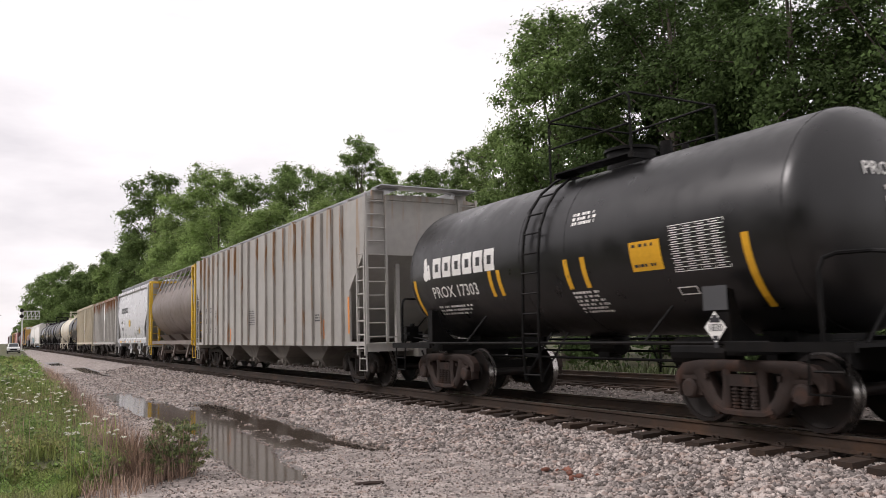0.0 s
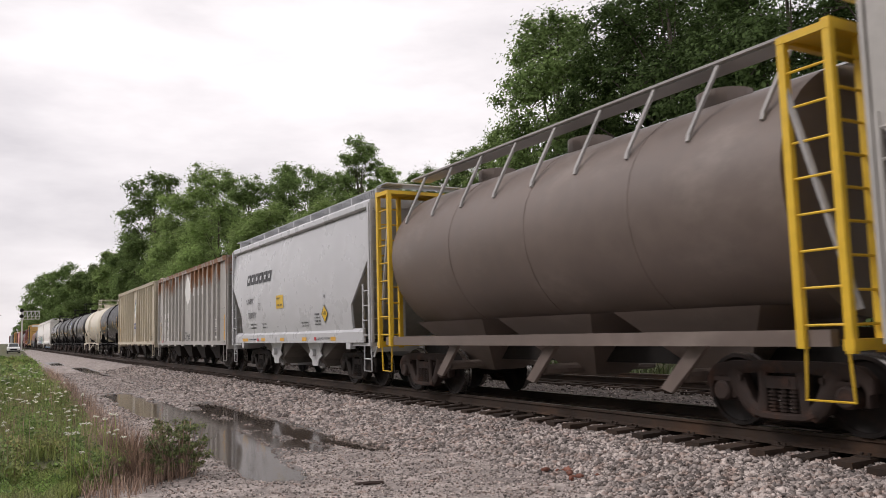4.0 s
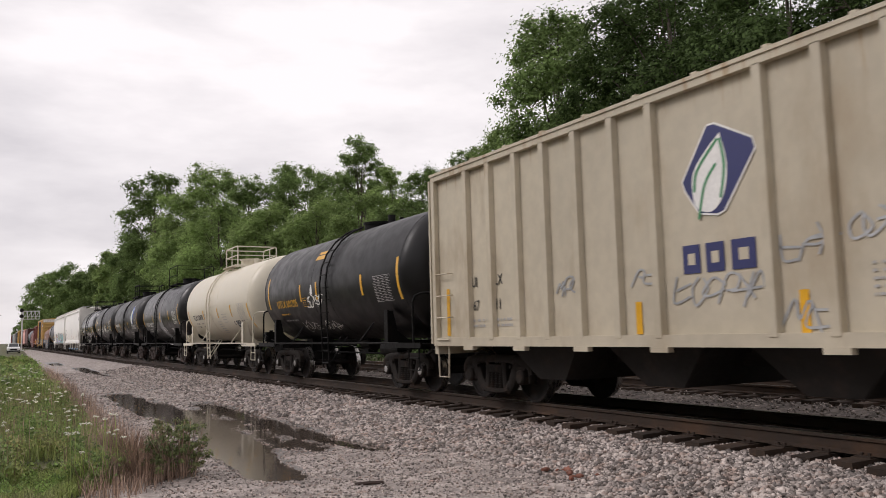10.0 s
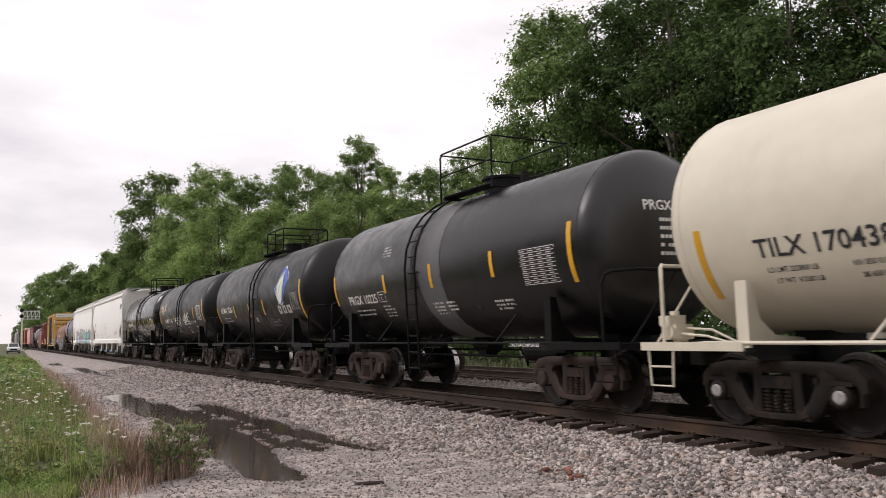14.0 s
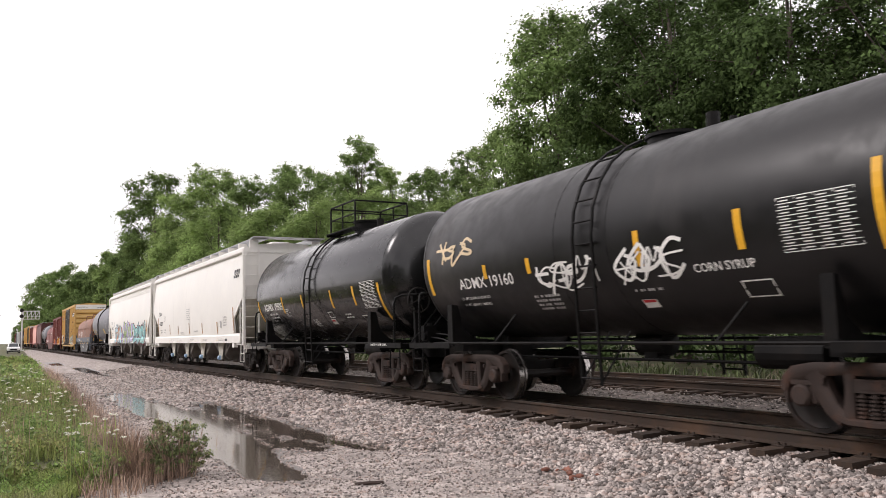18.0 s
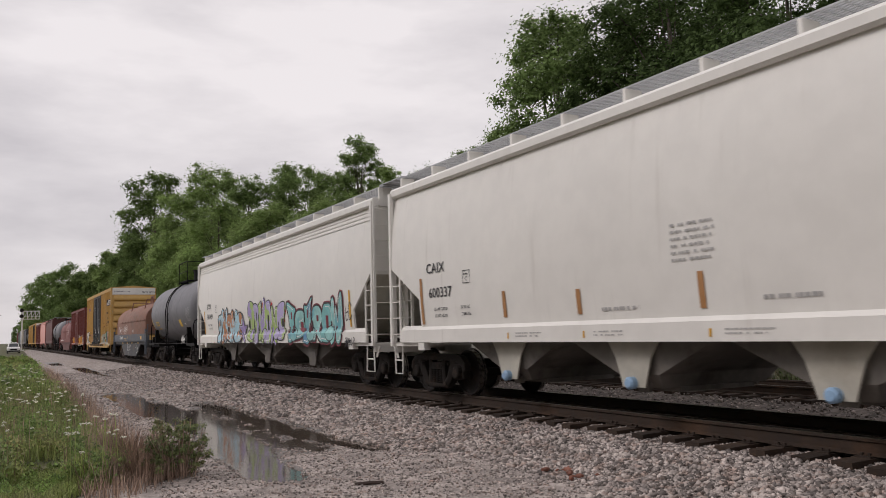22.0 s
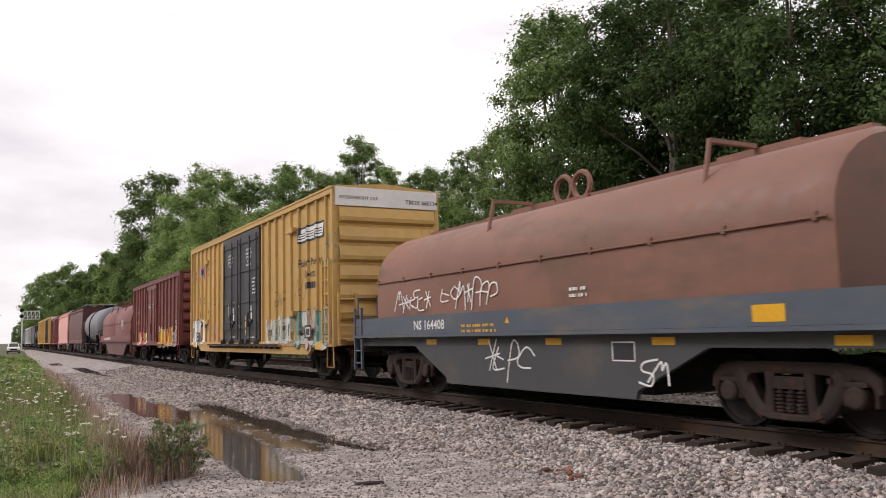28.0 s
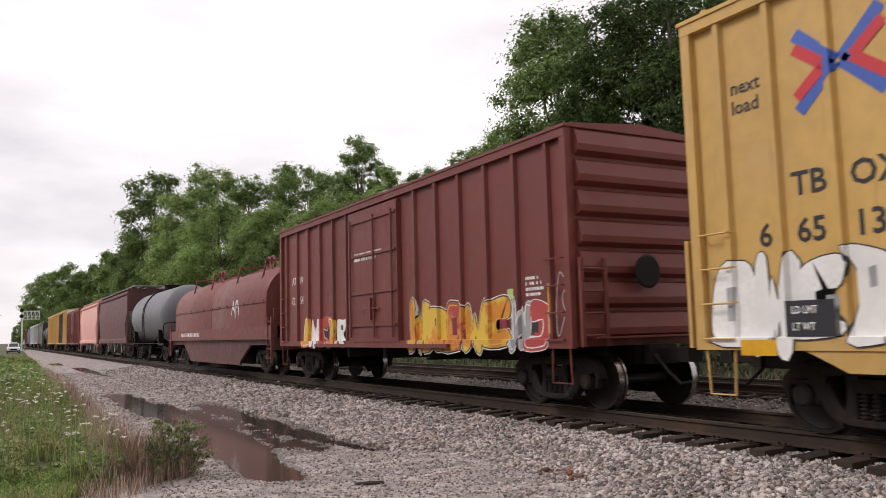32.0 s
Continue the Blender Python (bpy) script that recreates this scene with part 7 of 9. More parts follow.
def drape(c, posts, top, base, outer, inner, lo, hi, skip=None, sill=None):
    """Lays flat markings over the upright posts of a side: on the posts they stay, between them they fall back to the sheet."""
    for ob in c.children_recursive:
        if ob.type != "MESH" or ob.matrix_basis != Matrix.Identity(4) or not ob.data.vertices:
            continue
        xs = [v.co.x for v in ob.data.vertices]
        ys = [v.co.y for v in ob.data.vertices]
        if min(xs) < lo or max(xs) > hi or (skip and skip(min(ys), max(ys))):
            continue
        bm = bmesh.new()
        bm.from_mesh(ob.data)
        for p in posts:
            for e in (-base, -top, top, base):
                if min(ys) < p + e < max(ys):
                    bmesh.ops.bisect_plane(bm, geom=bm.verts[:] + bm.edges[:] + bm.faces[:], plane_co=(0, p + e, 0), plane_no=(0, 1, 0), dist=1e-5)
        if sill:
            for z in (sill[0], sill[0] + 0.012):
                bmesh.ops.bisect_plane(bm, geom=bm.verts[:] + bm.edges[:] + bm.faces[:], plane_co=(0, 0, z), plane_no=(0, 0, 1), dist=1e-5)
        for v in bm.verts:
            if sill and v.co.z < sill[0] + 0.004:
                v.co.x -= sill[1] - outer
                continue
            d = min(abs(v.co.y - p) for p in posts)
            v.co.x += (outer - inner) * min(max((d - top) / (base - top), 0.0), 1.0)
        bm.to_mesh(ob.data)
        bm.free()


# black tank car at the front
s = ASIDE
blocks(A, s, 4.50, 2.36, 2.35, 0.40, 6, M_LETTER, 0.0, M_BLACK)
g = Geo()
fan(g, s, capsule((4.78, 2.42), (4.80, 2.74), 0.10, 0.06))
fan(g, s, capsule((4.64, 2.40), (4.66, 2.62), 0.06, 0.04))
flat_part(A, "emblem", g, M_LETTER)
mark(A, "PROX 17303", 4.62, 1.95, 0.24, M_LETTER, s, 0.98)
bars(A, 4.6, 1.72, 1.3, 3, 0.085, 0.045, M_LETTER, s, 2)
bars(A, 0.2, 1.78, 0.75, 6, 0.075, 0.042, M_LETTER, s, 3)
bars(A, 0.0, 3.02, 0.62, 3, 0.075, 0.05, M_LETTER, s, 4)
stripes_on(A, s, [(2.38, 1.87, 2.35), (2.10, 1.87, 2.35), (0.17, 1.87, 2.36), (-0.25, 1.87, 2.36), (-3.30, 1.35, 2.38), (5.30, 1.35, 2.36)])
rect(A, "warning_panel", -1.30, -1.90, 2.04, 2.46, M_REFLECT, s, "yellow warning panel", 4)
bars(A, -1.36, 2.38, 0.45, 1, 0.1, 0.04, M_INK, lifted(s, 0.004), 5)
bars(A, -1.36, 2.10, 0.45, 1, 0.1, 0.04, M_INK, lifted(s, 0.004), 6)
table(A, -2.08, 2.60, 0.92, 0.62, 4, 10, M_LETTER, s)
frame_mark(A, s, -2.0, 1.63, 0.33, 0.13, M_LETTER, 0.02)
rect(A, "placard_plate", -2.68, -3.06, 1.46, 1.76, M_COIL_GREY, lambda y, z: (-1.47, y - 0.79, z), "dark square placard holder")
pl = diamond(A, lambda y, z: (-1.50, y - 0.79, z), -2.88, 1.25, 0.17, 0.20, M_LETTER, "placard", "white diamond hazard placard")
for u0, u1, v0, v1 in ((-2.80, -2.96, 1.31, 1.37), (-2.84, -2.92, 1.37, 1.40), (-2.84, -2.92, 1.09, 1.15)):
    rect(pl, "placard_symbol", u0, u1, v0, v1, M_INK, lambda y, z: (-1.505, y - 0.79, z))
mark(pl, "1830", -2.77, 1.205, 0.09, M_INK, lambda y, z: (-1.506, y - 0.79, z), 0.9)
rect(pl, "placard_foot", -2.85, -2.91, 1.00, 1.07, M_INK, lambda y, z: (-1.505, y - 0.79, z))
# grey ribbed hopper
s = flat_side(-1.566)
for t, y, z, w in (("PL", 7.16, 2.26, 1.0), ("CX", 6.46, 2.28, 1.0), ("43", 7.18, 1.85, 1.0), ("131", 6.47, 1.86, 1.0)):
    mark(B, t, y, z, 0.20, M_INK, s, 0.86, bold=True)
mark(B, "LD LMT", 7.10, 1.60, 0.06, M_INK, s)
mark(B, "LT WT", 7.10, 1.48, 0.06, M_INK, s)
mark(B, "200000", 6.46, 1.60, 0.06, M_INK, s)
mark(B, "66000", 6.46, 1.48, 0.06, M_INK, s)
mark(B, "90700 KG", 5.60, 1.60, 0.06, M_INK, s)
mark(B, "30850 KG", 5.60, 1.48, 0.06, M_INK, s)
frame_mark(B, s, 5.62, 2.04, 0.27, 0.26, M_INK, 0.014, "C")
bars(B, 0.82, 2.12, 0.66, 7, 0.075, 0.035, M_INK, s, 9)
bars(B, -5.56, 1.80, 0.5, 3, 0.075, 0.04, M_INK, s, 10)
for y, z0, z1 in ((7.47, 1.31, 2.29), (-3.87, 1.12, 1.75), (-6.18, 1.18, 1.68), (-1.05, 1.12, 1.60), (-7.9, 1.3, 2.2), (3.3, 1.12, 1.6)):
    rect(B, "orange_strip", y + 0.055, y - 0.055, z0, z1, M_ORANGE, s, "faded orange reflective strip")
g = Geo()
fan(g, s, [(5.15 + 0.06 * math.cos(k * 0.52), 1.28 + 0.06 * math.sin(k * 0.52)) for k in range(12)])
flat_part(B, "yellow_dot", g, M_YELLOW)
# brown rounded hopper
s = CSIDE
blocks(C, s, 4.6, 2.72, 2.3, 0.22, 8, M_BLUE, 0.1)
rect(C, "paint_patch", 2.7, 0.0, 1.45, 2.1, M_SPRAY_GREY, s, "grey overpainted patch", 8)
rect(C, "warning_panel", 1.15, 0.55, 1.45, 1.75, M_REFLECT, lifted(s, 0.004), "yellow warning panel", 4)
rect(C, "stencil_panel", -1.75, -2.2, 1.55, 2.0, M_INK, s, "black stencil panel", 5)
frame_mark(C, lifted(s, 0.004), -1.80, 1.60, 0.35, 0.35, M_LETTER, 0.02)
bars(C, -0.9, 1.75, 0.4, 3, 0.08, 0.04, M_LETTER_GREY, s, 12)
# light grey curved hopper
s = DSIDE
blocks(D, s, 4.20, 3.02, 2.75, 0.34, 6, M_INK, 0.28, M_LIGHT_GREY)
mark(D, "UNPX", 4.22, 2.37, 0.19, M_INK, s, 1.15)
mark(D, "320071", 4.04, 1.90, 0.20, M_INK, s, 1.1)
frame_mark(D, s, 2.86, 2.15, 0.27, 0.22, M_INK, 0.012, "C")
rect(D, "warning_panel", 0.93, 0.25, 2.12, 2.52, M_YELLOW, s, "yellow warning panel", 4)
bars(D, 0.87, 2.40, 0.5, 1, 0.1, 0.05, M_INK, lifted(s, 0.004), 14)
bars(D, 0.87, 2.20, 0.5, 1, 0.1, 0.05, M_INK, lifted(s, 0.004), 15)
bars(D, 3.80, 1.66, 0.75, 2, 0.11, 0.045, M_INK, s, 16)
bars(D, 2.45, 1.66, 0.55, 2, 0.11, 0.045, M_INK, s, 17)
bars(D, -2.38, 1.82, 0.52, 4, 0.09, 0.045, M_INK, s, 18)
bars(D, -1.3, 1.62, 0.6, 2, 0.09, 0.04, M_INK, s, 19)
pl = diamond(D, lifted(s, 0.002), -3.15, 1.84, 0.25, 0.25, M_INK, "placard", "yellow diamond hazard placard")
diamond(pl, lifted(s, 0.006), -3.15, 1.84, 0.21, 0.21, M_YELLOW, "placard_face")
mark(pl, "1495", -3.01, 1.80, 0.10, M_INK, lifted(s, 0.009), 0.95, bold=True)
g = Geo()
fan(g, s, [(-3.18 + 0.05 * math.cos(k * 0.785), 2.30 + 0.05 * math.sin(k * 0.785)) for k in range(8)])
flat_part(D, "emblem", g, M_INK)
s = flat_side(-1.578)
for y0, y1 in ((4.72, 4.05), (2.5, 2.1), (0.55, 0.17), (-1.4, -1.78), (-3.6, -3.95)):
    rect(D, "reflector_stripe", y0, y1, 1.13, 1.23, M_REFLECT, s, "yellow reflective strip")
for y in (2.95, -2.40):
    rect(D, "red_panel", y, y - 0.13, 1.14, 1.23, M_RED, s, "small red panel")
mark(D, "2 INCH TREAD COND SHOES", -2.56, 1.165, 0.055, M_INK, s)
bars(D, 3.9, 1.17, 0.85, 1, 0.1, 0.045, M_INK, s, 20)
# rust-streaked grain car
s = flat_side(-1.512)
g = Geo()
fan(g, s, [(0.70, 3.38), (0.45, 3.85), (0.10, 4.18), (-0.30, 3.75), (-0.52, 3.36), (-0.30, 3.0), (0.02, 2.78), (0.02, 2.55), (0.10, 2.55), (0.10, 2.78), (0.45, 3.02)])
flat_part(E_, "emblem", g, M_LETTER, "plain white leaf-shaped emblem")
for y, w in ((-0.98, 0.40), (-1.84, 0.38), (-2.60, 0.50)):
    blocks(E_, flat_side(-1.604), y, 3.12, w, 0.37, 1, M_LETTER, 0.0)
rect(E_, "repainted_panel", 5.98, 4.30, 1.06, 2.56, M_BOX_WHITE, lifted(s, 0.003), "freshly painted white panel")
for t, y, z in (("A", 5.52, 2.10), ("MX", 4.92, 2.10), ("5", 5.45, 1.70), ("170", 4.95, 1.70)):
    mark(E_, t, y, z, 0.20, M_INK, lifted(s, 0.006), 0.8, bold=True)
bars(E_, 5.5, 1.45, 0.9, 2, 0.11, 0.05, M_INK, lifted(s, 0.006), 22)
scribble(E_, flat_side(-1.606), 0.75, -0.65, 1.20, 1.52, M_INK, 23, 0.035)
rect(E_, "label_panel", -4.95, -5.55, 1.26, 2.02, M_BOX_WHITE, s, "white stencil panel")
rect(E_, "label_box", -5.05, -5.50, 1.36, 1.70, M_INK, lifted(s, 0.003), "black stencil panel")
frame_mark(E_, lifted(s, 0.006), -5.10, 1.50, 0.16, 0.16, M_LETTER, 0.02)
frame_mark(E_, lifted(s, 0.006), -5.30, 1.50, 0.16, 0.16, M_LETTER, 0.02)
bars(E_, -5.0, 1.92, 0.5, 3, 0.08, 0.04, M_INK, lifted(s, 0.003), 24)
for y, z0, z1 in ((1.58, 1.16, 1.6), (-1.32, 1.14, 1.6), (-3.95, 1.24, 1.65), (-6.45, 1.2, 2.15), (6.6, 1.2, 2.1)):
    rect(E_, "reflector_stripe", y + 0.06, y - 0.06, z0, z1, M_REFLECT, s, "yellow reflective strip")
rect(E_, "red_panel", 5.6, 5.4, 1.10, 1.22, M_RED, lifted(s, 0.09), "small red panel")
rng = random.Random(8)
for y, z in ((3.6, 1.45), (-3.6, 1.5), (3.6, 1.45)):
    part("dent_plate", Geo().box(-1.53, -1.50, y - 0.14, y + 0.14, z, z + 0.18), M_RUSTY_GREY, E_)
# cream grain car
s = flat_side(-1.512)
leaf_emblem(F_, s, -0.22, 3.20, 0.57, 0.58, M_LETTER, M_NAVY, M_LETTER, M_LEAF_GREEN)
for y, w in ((0.44, 0.34), (0.06, 0.34), (-0.33, 0.42)):
    blocks(F_, s, y, 1.93, w, 0.36, 1, M_NAVY, 0.0, M_CREAM)
for y0, y1, z0, z1, q in ((1.4, 0.95, 1.85, 2.1, 201), (0.6, -0.8, 1.55, 1.9, 202), (-1.0, -1.65, 1.95, 2.3, 203), (-1.0, -1.6, 1.2, 1.55, 204), (-1.8, -2.4, 2.1, 2.4, 205), (3.1, 2.6, 1.8, 2.05, 206)):
    scribble(F_, s, y0, y1, z0, z1, M_FADED_BLUE, q, 0.03)
for t, y, z in (("UI", 5.62, 2.08), ("LX", 4.85, 2.08), ("67", 5.58, 1.65), ("11", 4.85, 1.65)):
    mark(F_, t, y, z, 0.19, M_INK, s, 0.8)
bars(F_, 5.6, 1.45, 0.5, 2, 0.10, 0.045, M_LETTER_GREY, s, 26)
bars(F_, 4.8, 1.45, 0.5, 2, 0.10, 0.045, M_LETTER_GREY, s, 27)
rect(F_, "label_box", -5.14, -5.52, 1.40, 1.72, M_INK, s, "black stencil panel")
frame_mark(F_, lifted(s, 0.003), -5.18, 1.50, 0.14, 0.17, M_LETTER, 0.02)
frame_mark(F_, lifted(s, 0.003), -5.34, 1.50, 0.14, 0.17, M_LETTER, 0.02)
rect(F_, "blue_grey_patch", -4.33, -4.82, 1.60, 1.90, M_SPRAY_GREY, s, "grey overpainted stencil")
bars(F_, -4.33, 1.5, 0.45, 4, 0.08, 0.03, M_LETTER_GREY, s, 28)
bars(F_, -2.1, 1.85, 0.5, 5, 0.08, 0.03, M_LETTER_GREY, s, 29)
for y, z0, z1 in ((1.27, 1.18, 1.62), (-1.30, 1.16, 1.64), (-6.40, 1.19, 2.18), (6.5, 1.2, 2.1)):
    rect(F_, "reflector_stripe", y + 0.06, y - 0.06, z0, z1, M_REFLECT, s, "yellow reflective strip")
part("handhole_plate", Geo().box(-1.53, -1.50, -3.95, -3.48, 1.15, 1.62), M_CREAM, F_)
rect(F_, "red_panel", -5.1, -5.27, 1.08, 1.15, M_RED, lifted(s, 0.085), "small red panel")
bars(F_, -5.75, 1.42, 0.5, 3, 0.09, 0.045, M_INK, s, 30)
# black tank car with orange lettering
s = GSIDE
mark(G, "UTLX 601205", 4.40, 2.12, 0.23, M_REFLECT, s, 1.0)
bars(G, 4.3, 1.88, 1.1, 1, 0.1, 0.05, M_REFLECT, s, 31)
bars(G, 4.2, 1.66, 1.4, 1, 0.1, 0.05, M_LETTER_GREY, s, 32)
frame_mark(G, s, 2.04, 2.08, 0.36, 0.26, M_REFLECT, 0.014, "C")
stripes_on(G, s, [(5.16, 2.11, 3.10), (2.17, 2.24, 2.73), (0.87, 2.24, 2.73), (-2.2, 2.2, 2.7), (-4.2, 2.0, 2.95)])
rect(G, "warning_panel", 1.32, 0.62, 3.38, 3.52, M_REFLECT, s, "yellow warning panel", 3)
rect(G, "warning_panel", 1.28, 0.60, 3.56, 3.66, M_REFLECT, s, "", 3)
scribble(G, s, 1.76, 0.62, 2.08, 2.38, M_LETTER, 41, 0.035)
g = Geo()
fan(g, s, capsule((1.27, 2.46), (1.25, 2.62), 0.10, 0.05))
flat_part(G, "spray_drop", g, M_LETTER)
scribble(G, s, 3.0, 1.75, 1.25, 1.62, M_LETTER, 42)
scribble(G, s, 1.4, 0.3, 1.25, 1.55, M_LETTER, 43)
table(G, -2.9, 2.6, 0.9, 0.6, 4, 8, M_LETTER_GREY, s)
# cream tank car
s = HSIDE
mark(H_, "TILX 170438", 4.44, 2.03, 0.23, M_INK, s, 1.0, bold=True)
frame_mark(H_, s, 2.42, 2.04, 0.36, 0.22, M_LETTER_GREY, 0.012, "C")
mark(H_, "LD LMT 222800 LB", 4.36, 1.83, 0.07, M_INK, s, 0.85)
mark(H_, "101 050 KG", 3.30, 1.83, 0.07, M_INK, s, 0.85)
mark(H_, "LT WT  63200 LB", 4.30, 1.68, 0.07, M_INK, s, 0.85)
mark(H_, "28 650 KG", 3.24, 1.68, 0.07, M_INK, s, 0.85)
stripes_on(H_, s, [(5.25, 1.5, 2.46), (2.50, 2.04, 2.43), (0.12, 2.03, 2.46), (-1.91, 2.03, 2.49), (-4.18, 1.5, 2.46)])
bars(H_, -0.42, 2.15, 0.75, 4, 0.11, 0.03, M_LETTER_GREY, s, 46)
bars(H_, 0.5, 1.86, 0.6, 6, 0.11, 0.035, M_LETTER_GREY, s, 47)
table(H_, -2.85, 2.48, 0.9, 0.62, 4, 9, M_LETTER_GREY, s)
rect(H_, "label_box", -2.08, -2.72, 1.57, 1.86, M_INK, s, "black stencil panel", 3)
frame_mark(H_, lifted(s, 0.004), -2.14, 1.66, 0.22, 0.15, M_LETTER, 0.02)
frame_mark(H_, lifted(s, 0.004), -2.42, 1.66, 0.22, 0.15, M_LETTER, 0.02)
mark(H_, "S", -1.78, 1.68, 0.18, M_INK, s, 1.2, bold=True)
bars(H_, -2.85, 1.80, 0.5, 2, 0.1, 0.05, M_INK, s, 48)
s = flat_side(-1.475)
mark(H_, "2 INCH HF COMP SHOES", -3.9, 1.0, 0.055, M_INK, s)
# black tank car with a dull band
s = ISIDE
mark(I_, "PRGX 10225", 4.72, 1.98, 0.22, M_LETTER, s, 1.02, bold=True)
frame_mark(I_, s, 2.98, 1.98, 0.38, 0.25, M_LETTER, 0.014, "C")
bars(I_, 4.5, 1.78, 1.2, 2, 0.12, 0.045, M_LETTER, s, 50)
bars(I_, 2.9, 1.85, 0.5, 4, 0.09, 0.04, M_LETTER, s, 51)
bars(I_, 0.55, 1.80, 0.42, 4, 0.085, 0.045, M_LETTER, s, 52)
bars(I_, -0.0, 1.80, 0.42, 3, 0.085, 0.045, M_LETTER, s, 53)
bars(I_, -1.72, 1.74, 0.6, 3, 0.085, 0.045, M_LETTER, s, 54)
bars(I_, 2.6, 3.2, 0.45, 4, 0.07, 0.04, M_LETTER_GREY, s, 55)
stripes_on(I_, s, [(5.45, 2.0, 2.75), (2.52, 2.18, 2.6), (0.32, 2.17, 2.66), (-1.98, 2.22, 2.69), (-4.22, 1.97, 2.93)])
table(I_, -2.88, 2.61, 0.95, 0.60, 4, 9, M_LETTER, s)
mark(I_, "2 INCH HF COMP SHOES", -3.0, 1.0, 0.055, M_LETTER, flat_side(-1.475))
# black tank car with a leaf emblem
s = JSIDE
mark(J, "ADMX 15061", 4.95, 2.18, 0.22, M_LETTER, s, 0.98)
bars(J, 4.7, 1.95, 1.2, 2, 0.12, 0.045, M_LETTER_GREY, s, 57)
stripes_on(J, s, [(5.48, 1.7, 2.42), (3.08, 1.95, 2.42), (1.20, 1.93, 2.43), (-0.50, 1.96, 2.46), (-4.2, 1.7, 2.9)])
leaf_emblem(J, s, -2.55, 2.86, 0.60, 0.62, M_LETTER, M_BLUE, M_LETTER, M_GREEN)
for y, w in ((-2.0, 0.36), (-2.42, 0.36), (-2.84, 0.42)):
    blocks(J, s, y, 1.95, w, 0.26, 1, M_LETTER_GREY, 0.0, M_BLACK_DULL)
scribble(J, s, -0.55, -1.6, 1.55, 1.85, M_LETTER_GREY, 58, 0.02)
table(J, -3.3, 2.55, 0.7, 0.5, 4, 8, M_LETTER_GREY, s)
rect(J, "placard_plate", 0.75, 0.55, 1.72, 1.9, M_LETTER_GREY, s)
# black tank car with cream tags
s = KSIDE
mark(K, "ADMX 19160", 4.20, 2.06, 0.21, M_LETTER, s, 1.1)
mark(K, "LD LMT 220700 LB 100100 KG", 4.30, 1.84, 0.055, M_LETTER, s, 1.0)
mark(K, "LT WT  65300 LB  29600 KG", 4.30, 1.70, 0.055, M_LETTER, s, 1.0)
M_TAN = mat("cream_spray_paint", (0.66, 0.52, 0.33), 0.5, vary=0.1, scale=6)
scribble(K, s, 4.95, 3.75, 2.62, 3.05, M_TAN, 61, 0.055)
scribble(K, lifted(s, 0.006), 1.75, 0.45, 1.92, 2.36, M_LETTER, 162, 0.055)
scribble(K, lifted(s, 0.008), 1.72, 0.42, 1.90, 2.32, M_LETTER, 165, 0.03)
scribble(K, lifted(s, 0.006), -0.15, -1.35, 1.92, 2.38, M_LETTER, 163, 0.055)
scribble(K, lifted(s, 0.008), -0.15, -1.3, 1.90, 2.32, M_LETTER, 166, 0.03)
stripes_on(K, s, [(5.29, 2.0, 2.74), (3.22, 2.2, 2.46), (1.88, 2.2, 2.46), (-0.72, 2.1, 2.6), (-2.46, 2.16, 2.65), (-4.22, 1.98, 2.93)])
bars(K, 2.0, 1.76, 0.8, 4, 0.085, 0.045, M_LETTER_GREY, s, 64)
table(K, -3.02, 2.68, 0.95, 0.62, 4, 9, M_LETTER, s)
frame_mark(K, s, -2.25, 1.50, 0.46, 0.26, M_LETTER, 0.02)
mark(K, "CORN SYRUP", -1.62, 1.93, 0.12, M_LETTER, s, 0.95)
bars(K, -0.4, 1.72, 0.7, 1, 0.1, 0.04, M_LETTER_GREY, s, 164)
rect(K, "warning_panel", -0.42, -0.70, 1.42, 1.58, M_LETTER, s, "small white warning label", 2)
rect(K, "warning_band", -0.44, -0.68, 1.52, 1.57, M_RED, lifted(s, 0.004))
# shiny black tank car
s = LSIDE
mark(L_, "ADMX 19505", 4.80, 2.08, 0.23, M_LETTER, s, 1.0, bold=True)
mark(L_, "LD LMT 222000 LB 100650 KG", 4.45, 1.92, 0.06, M_LETTER, s, 0.75)
mark(L_, "LT WT  64000 LB  29050 KG", 4.42, 1.80, 0.06, M_LETTER, s, 0.75)
mark(L_, "NEW 12-98", 4.30, 1.68, 0.06, M_LETTER, s, 0.75)
frame_mark(L_, s, 2.87, 1.84, 0.36, 0.24, M_LETTER, 0.014, "C")
stripes_on(L_, s, [(5.36, 1.45, 2.42), (2.91, 1.95, 2.46), (1.14, 1.98, 2.44), (-1.11, 1.95, 2.44), (-2.62, 1.97, 2.46), (-4.12, 1.46, 2.45)])
table(L_, -3.08, 2.52, 0.86, 0.65, 4, 10, M_LETTER, s)
frame_mark(L_, s, -2.60, 1.36, 0.36, 0.32, M_LETTER, 0.02)
frame_mark(L_, s, -0.50, 1.66, 0.32, 0.2, M_LETTER, 0.02)
rect(L_, "warning_panel", -0.41, -0.71, 1.44, 1.62, M_LETTER, s, "small white warning label", 2)
rect(L_, "warning_band", -0.44, -0.68, 1.54, 1.60, M_RED, lifted(s, 0.004))
bars(L_, 0.91, 1.62, 0.42, 4, 0.075, 0.04, M_LETTER, s, 67)
bars(L_, -1.6, 1.72, 0.5, 2, 0.09, 0.04, M_LETTER, s, 66)
mark(L_, "2 INCH HF COMP SHOES", -4.2, 1.0, 0.055, M_LETTER, flat_side(-1.475))
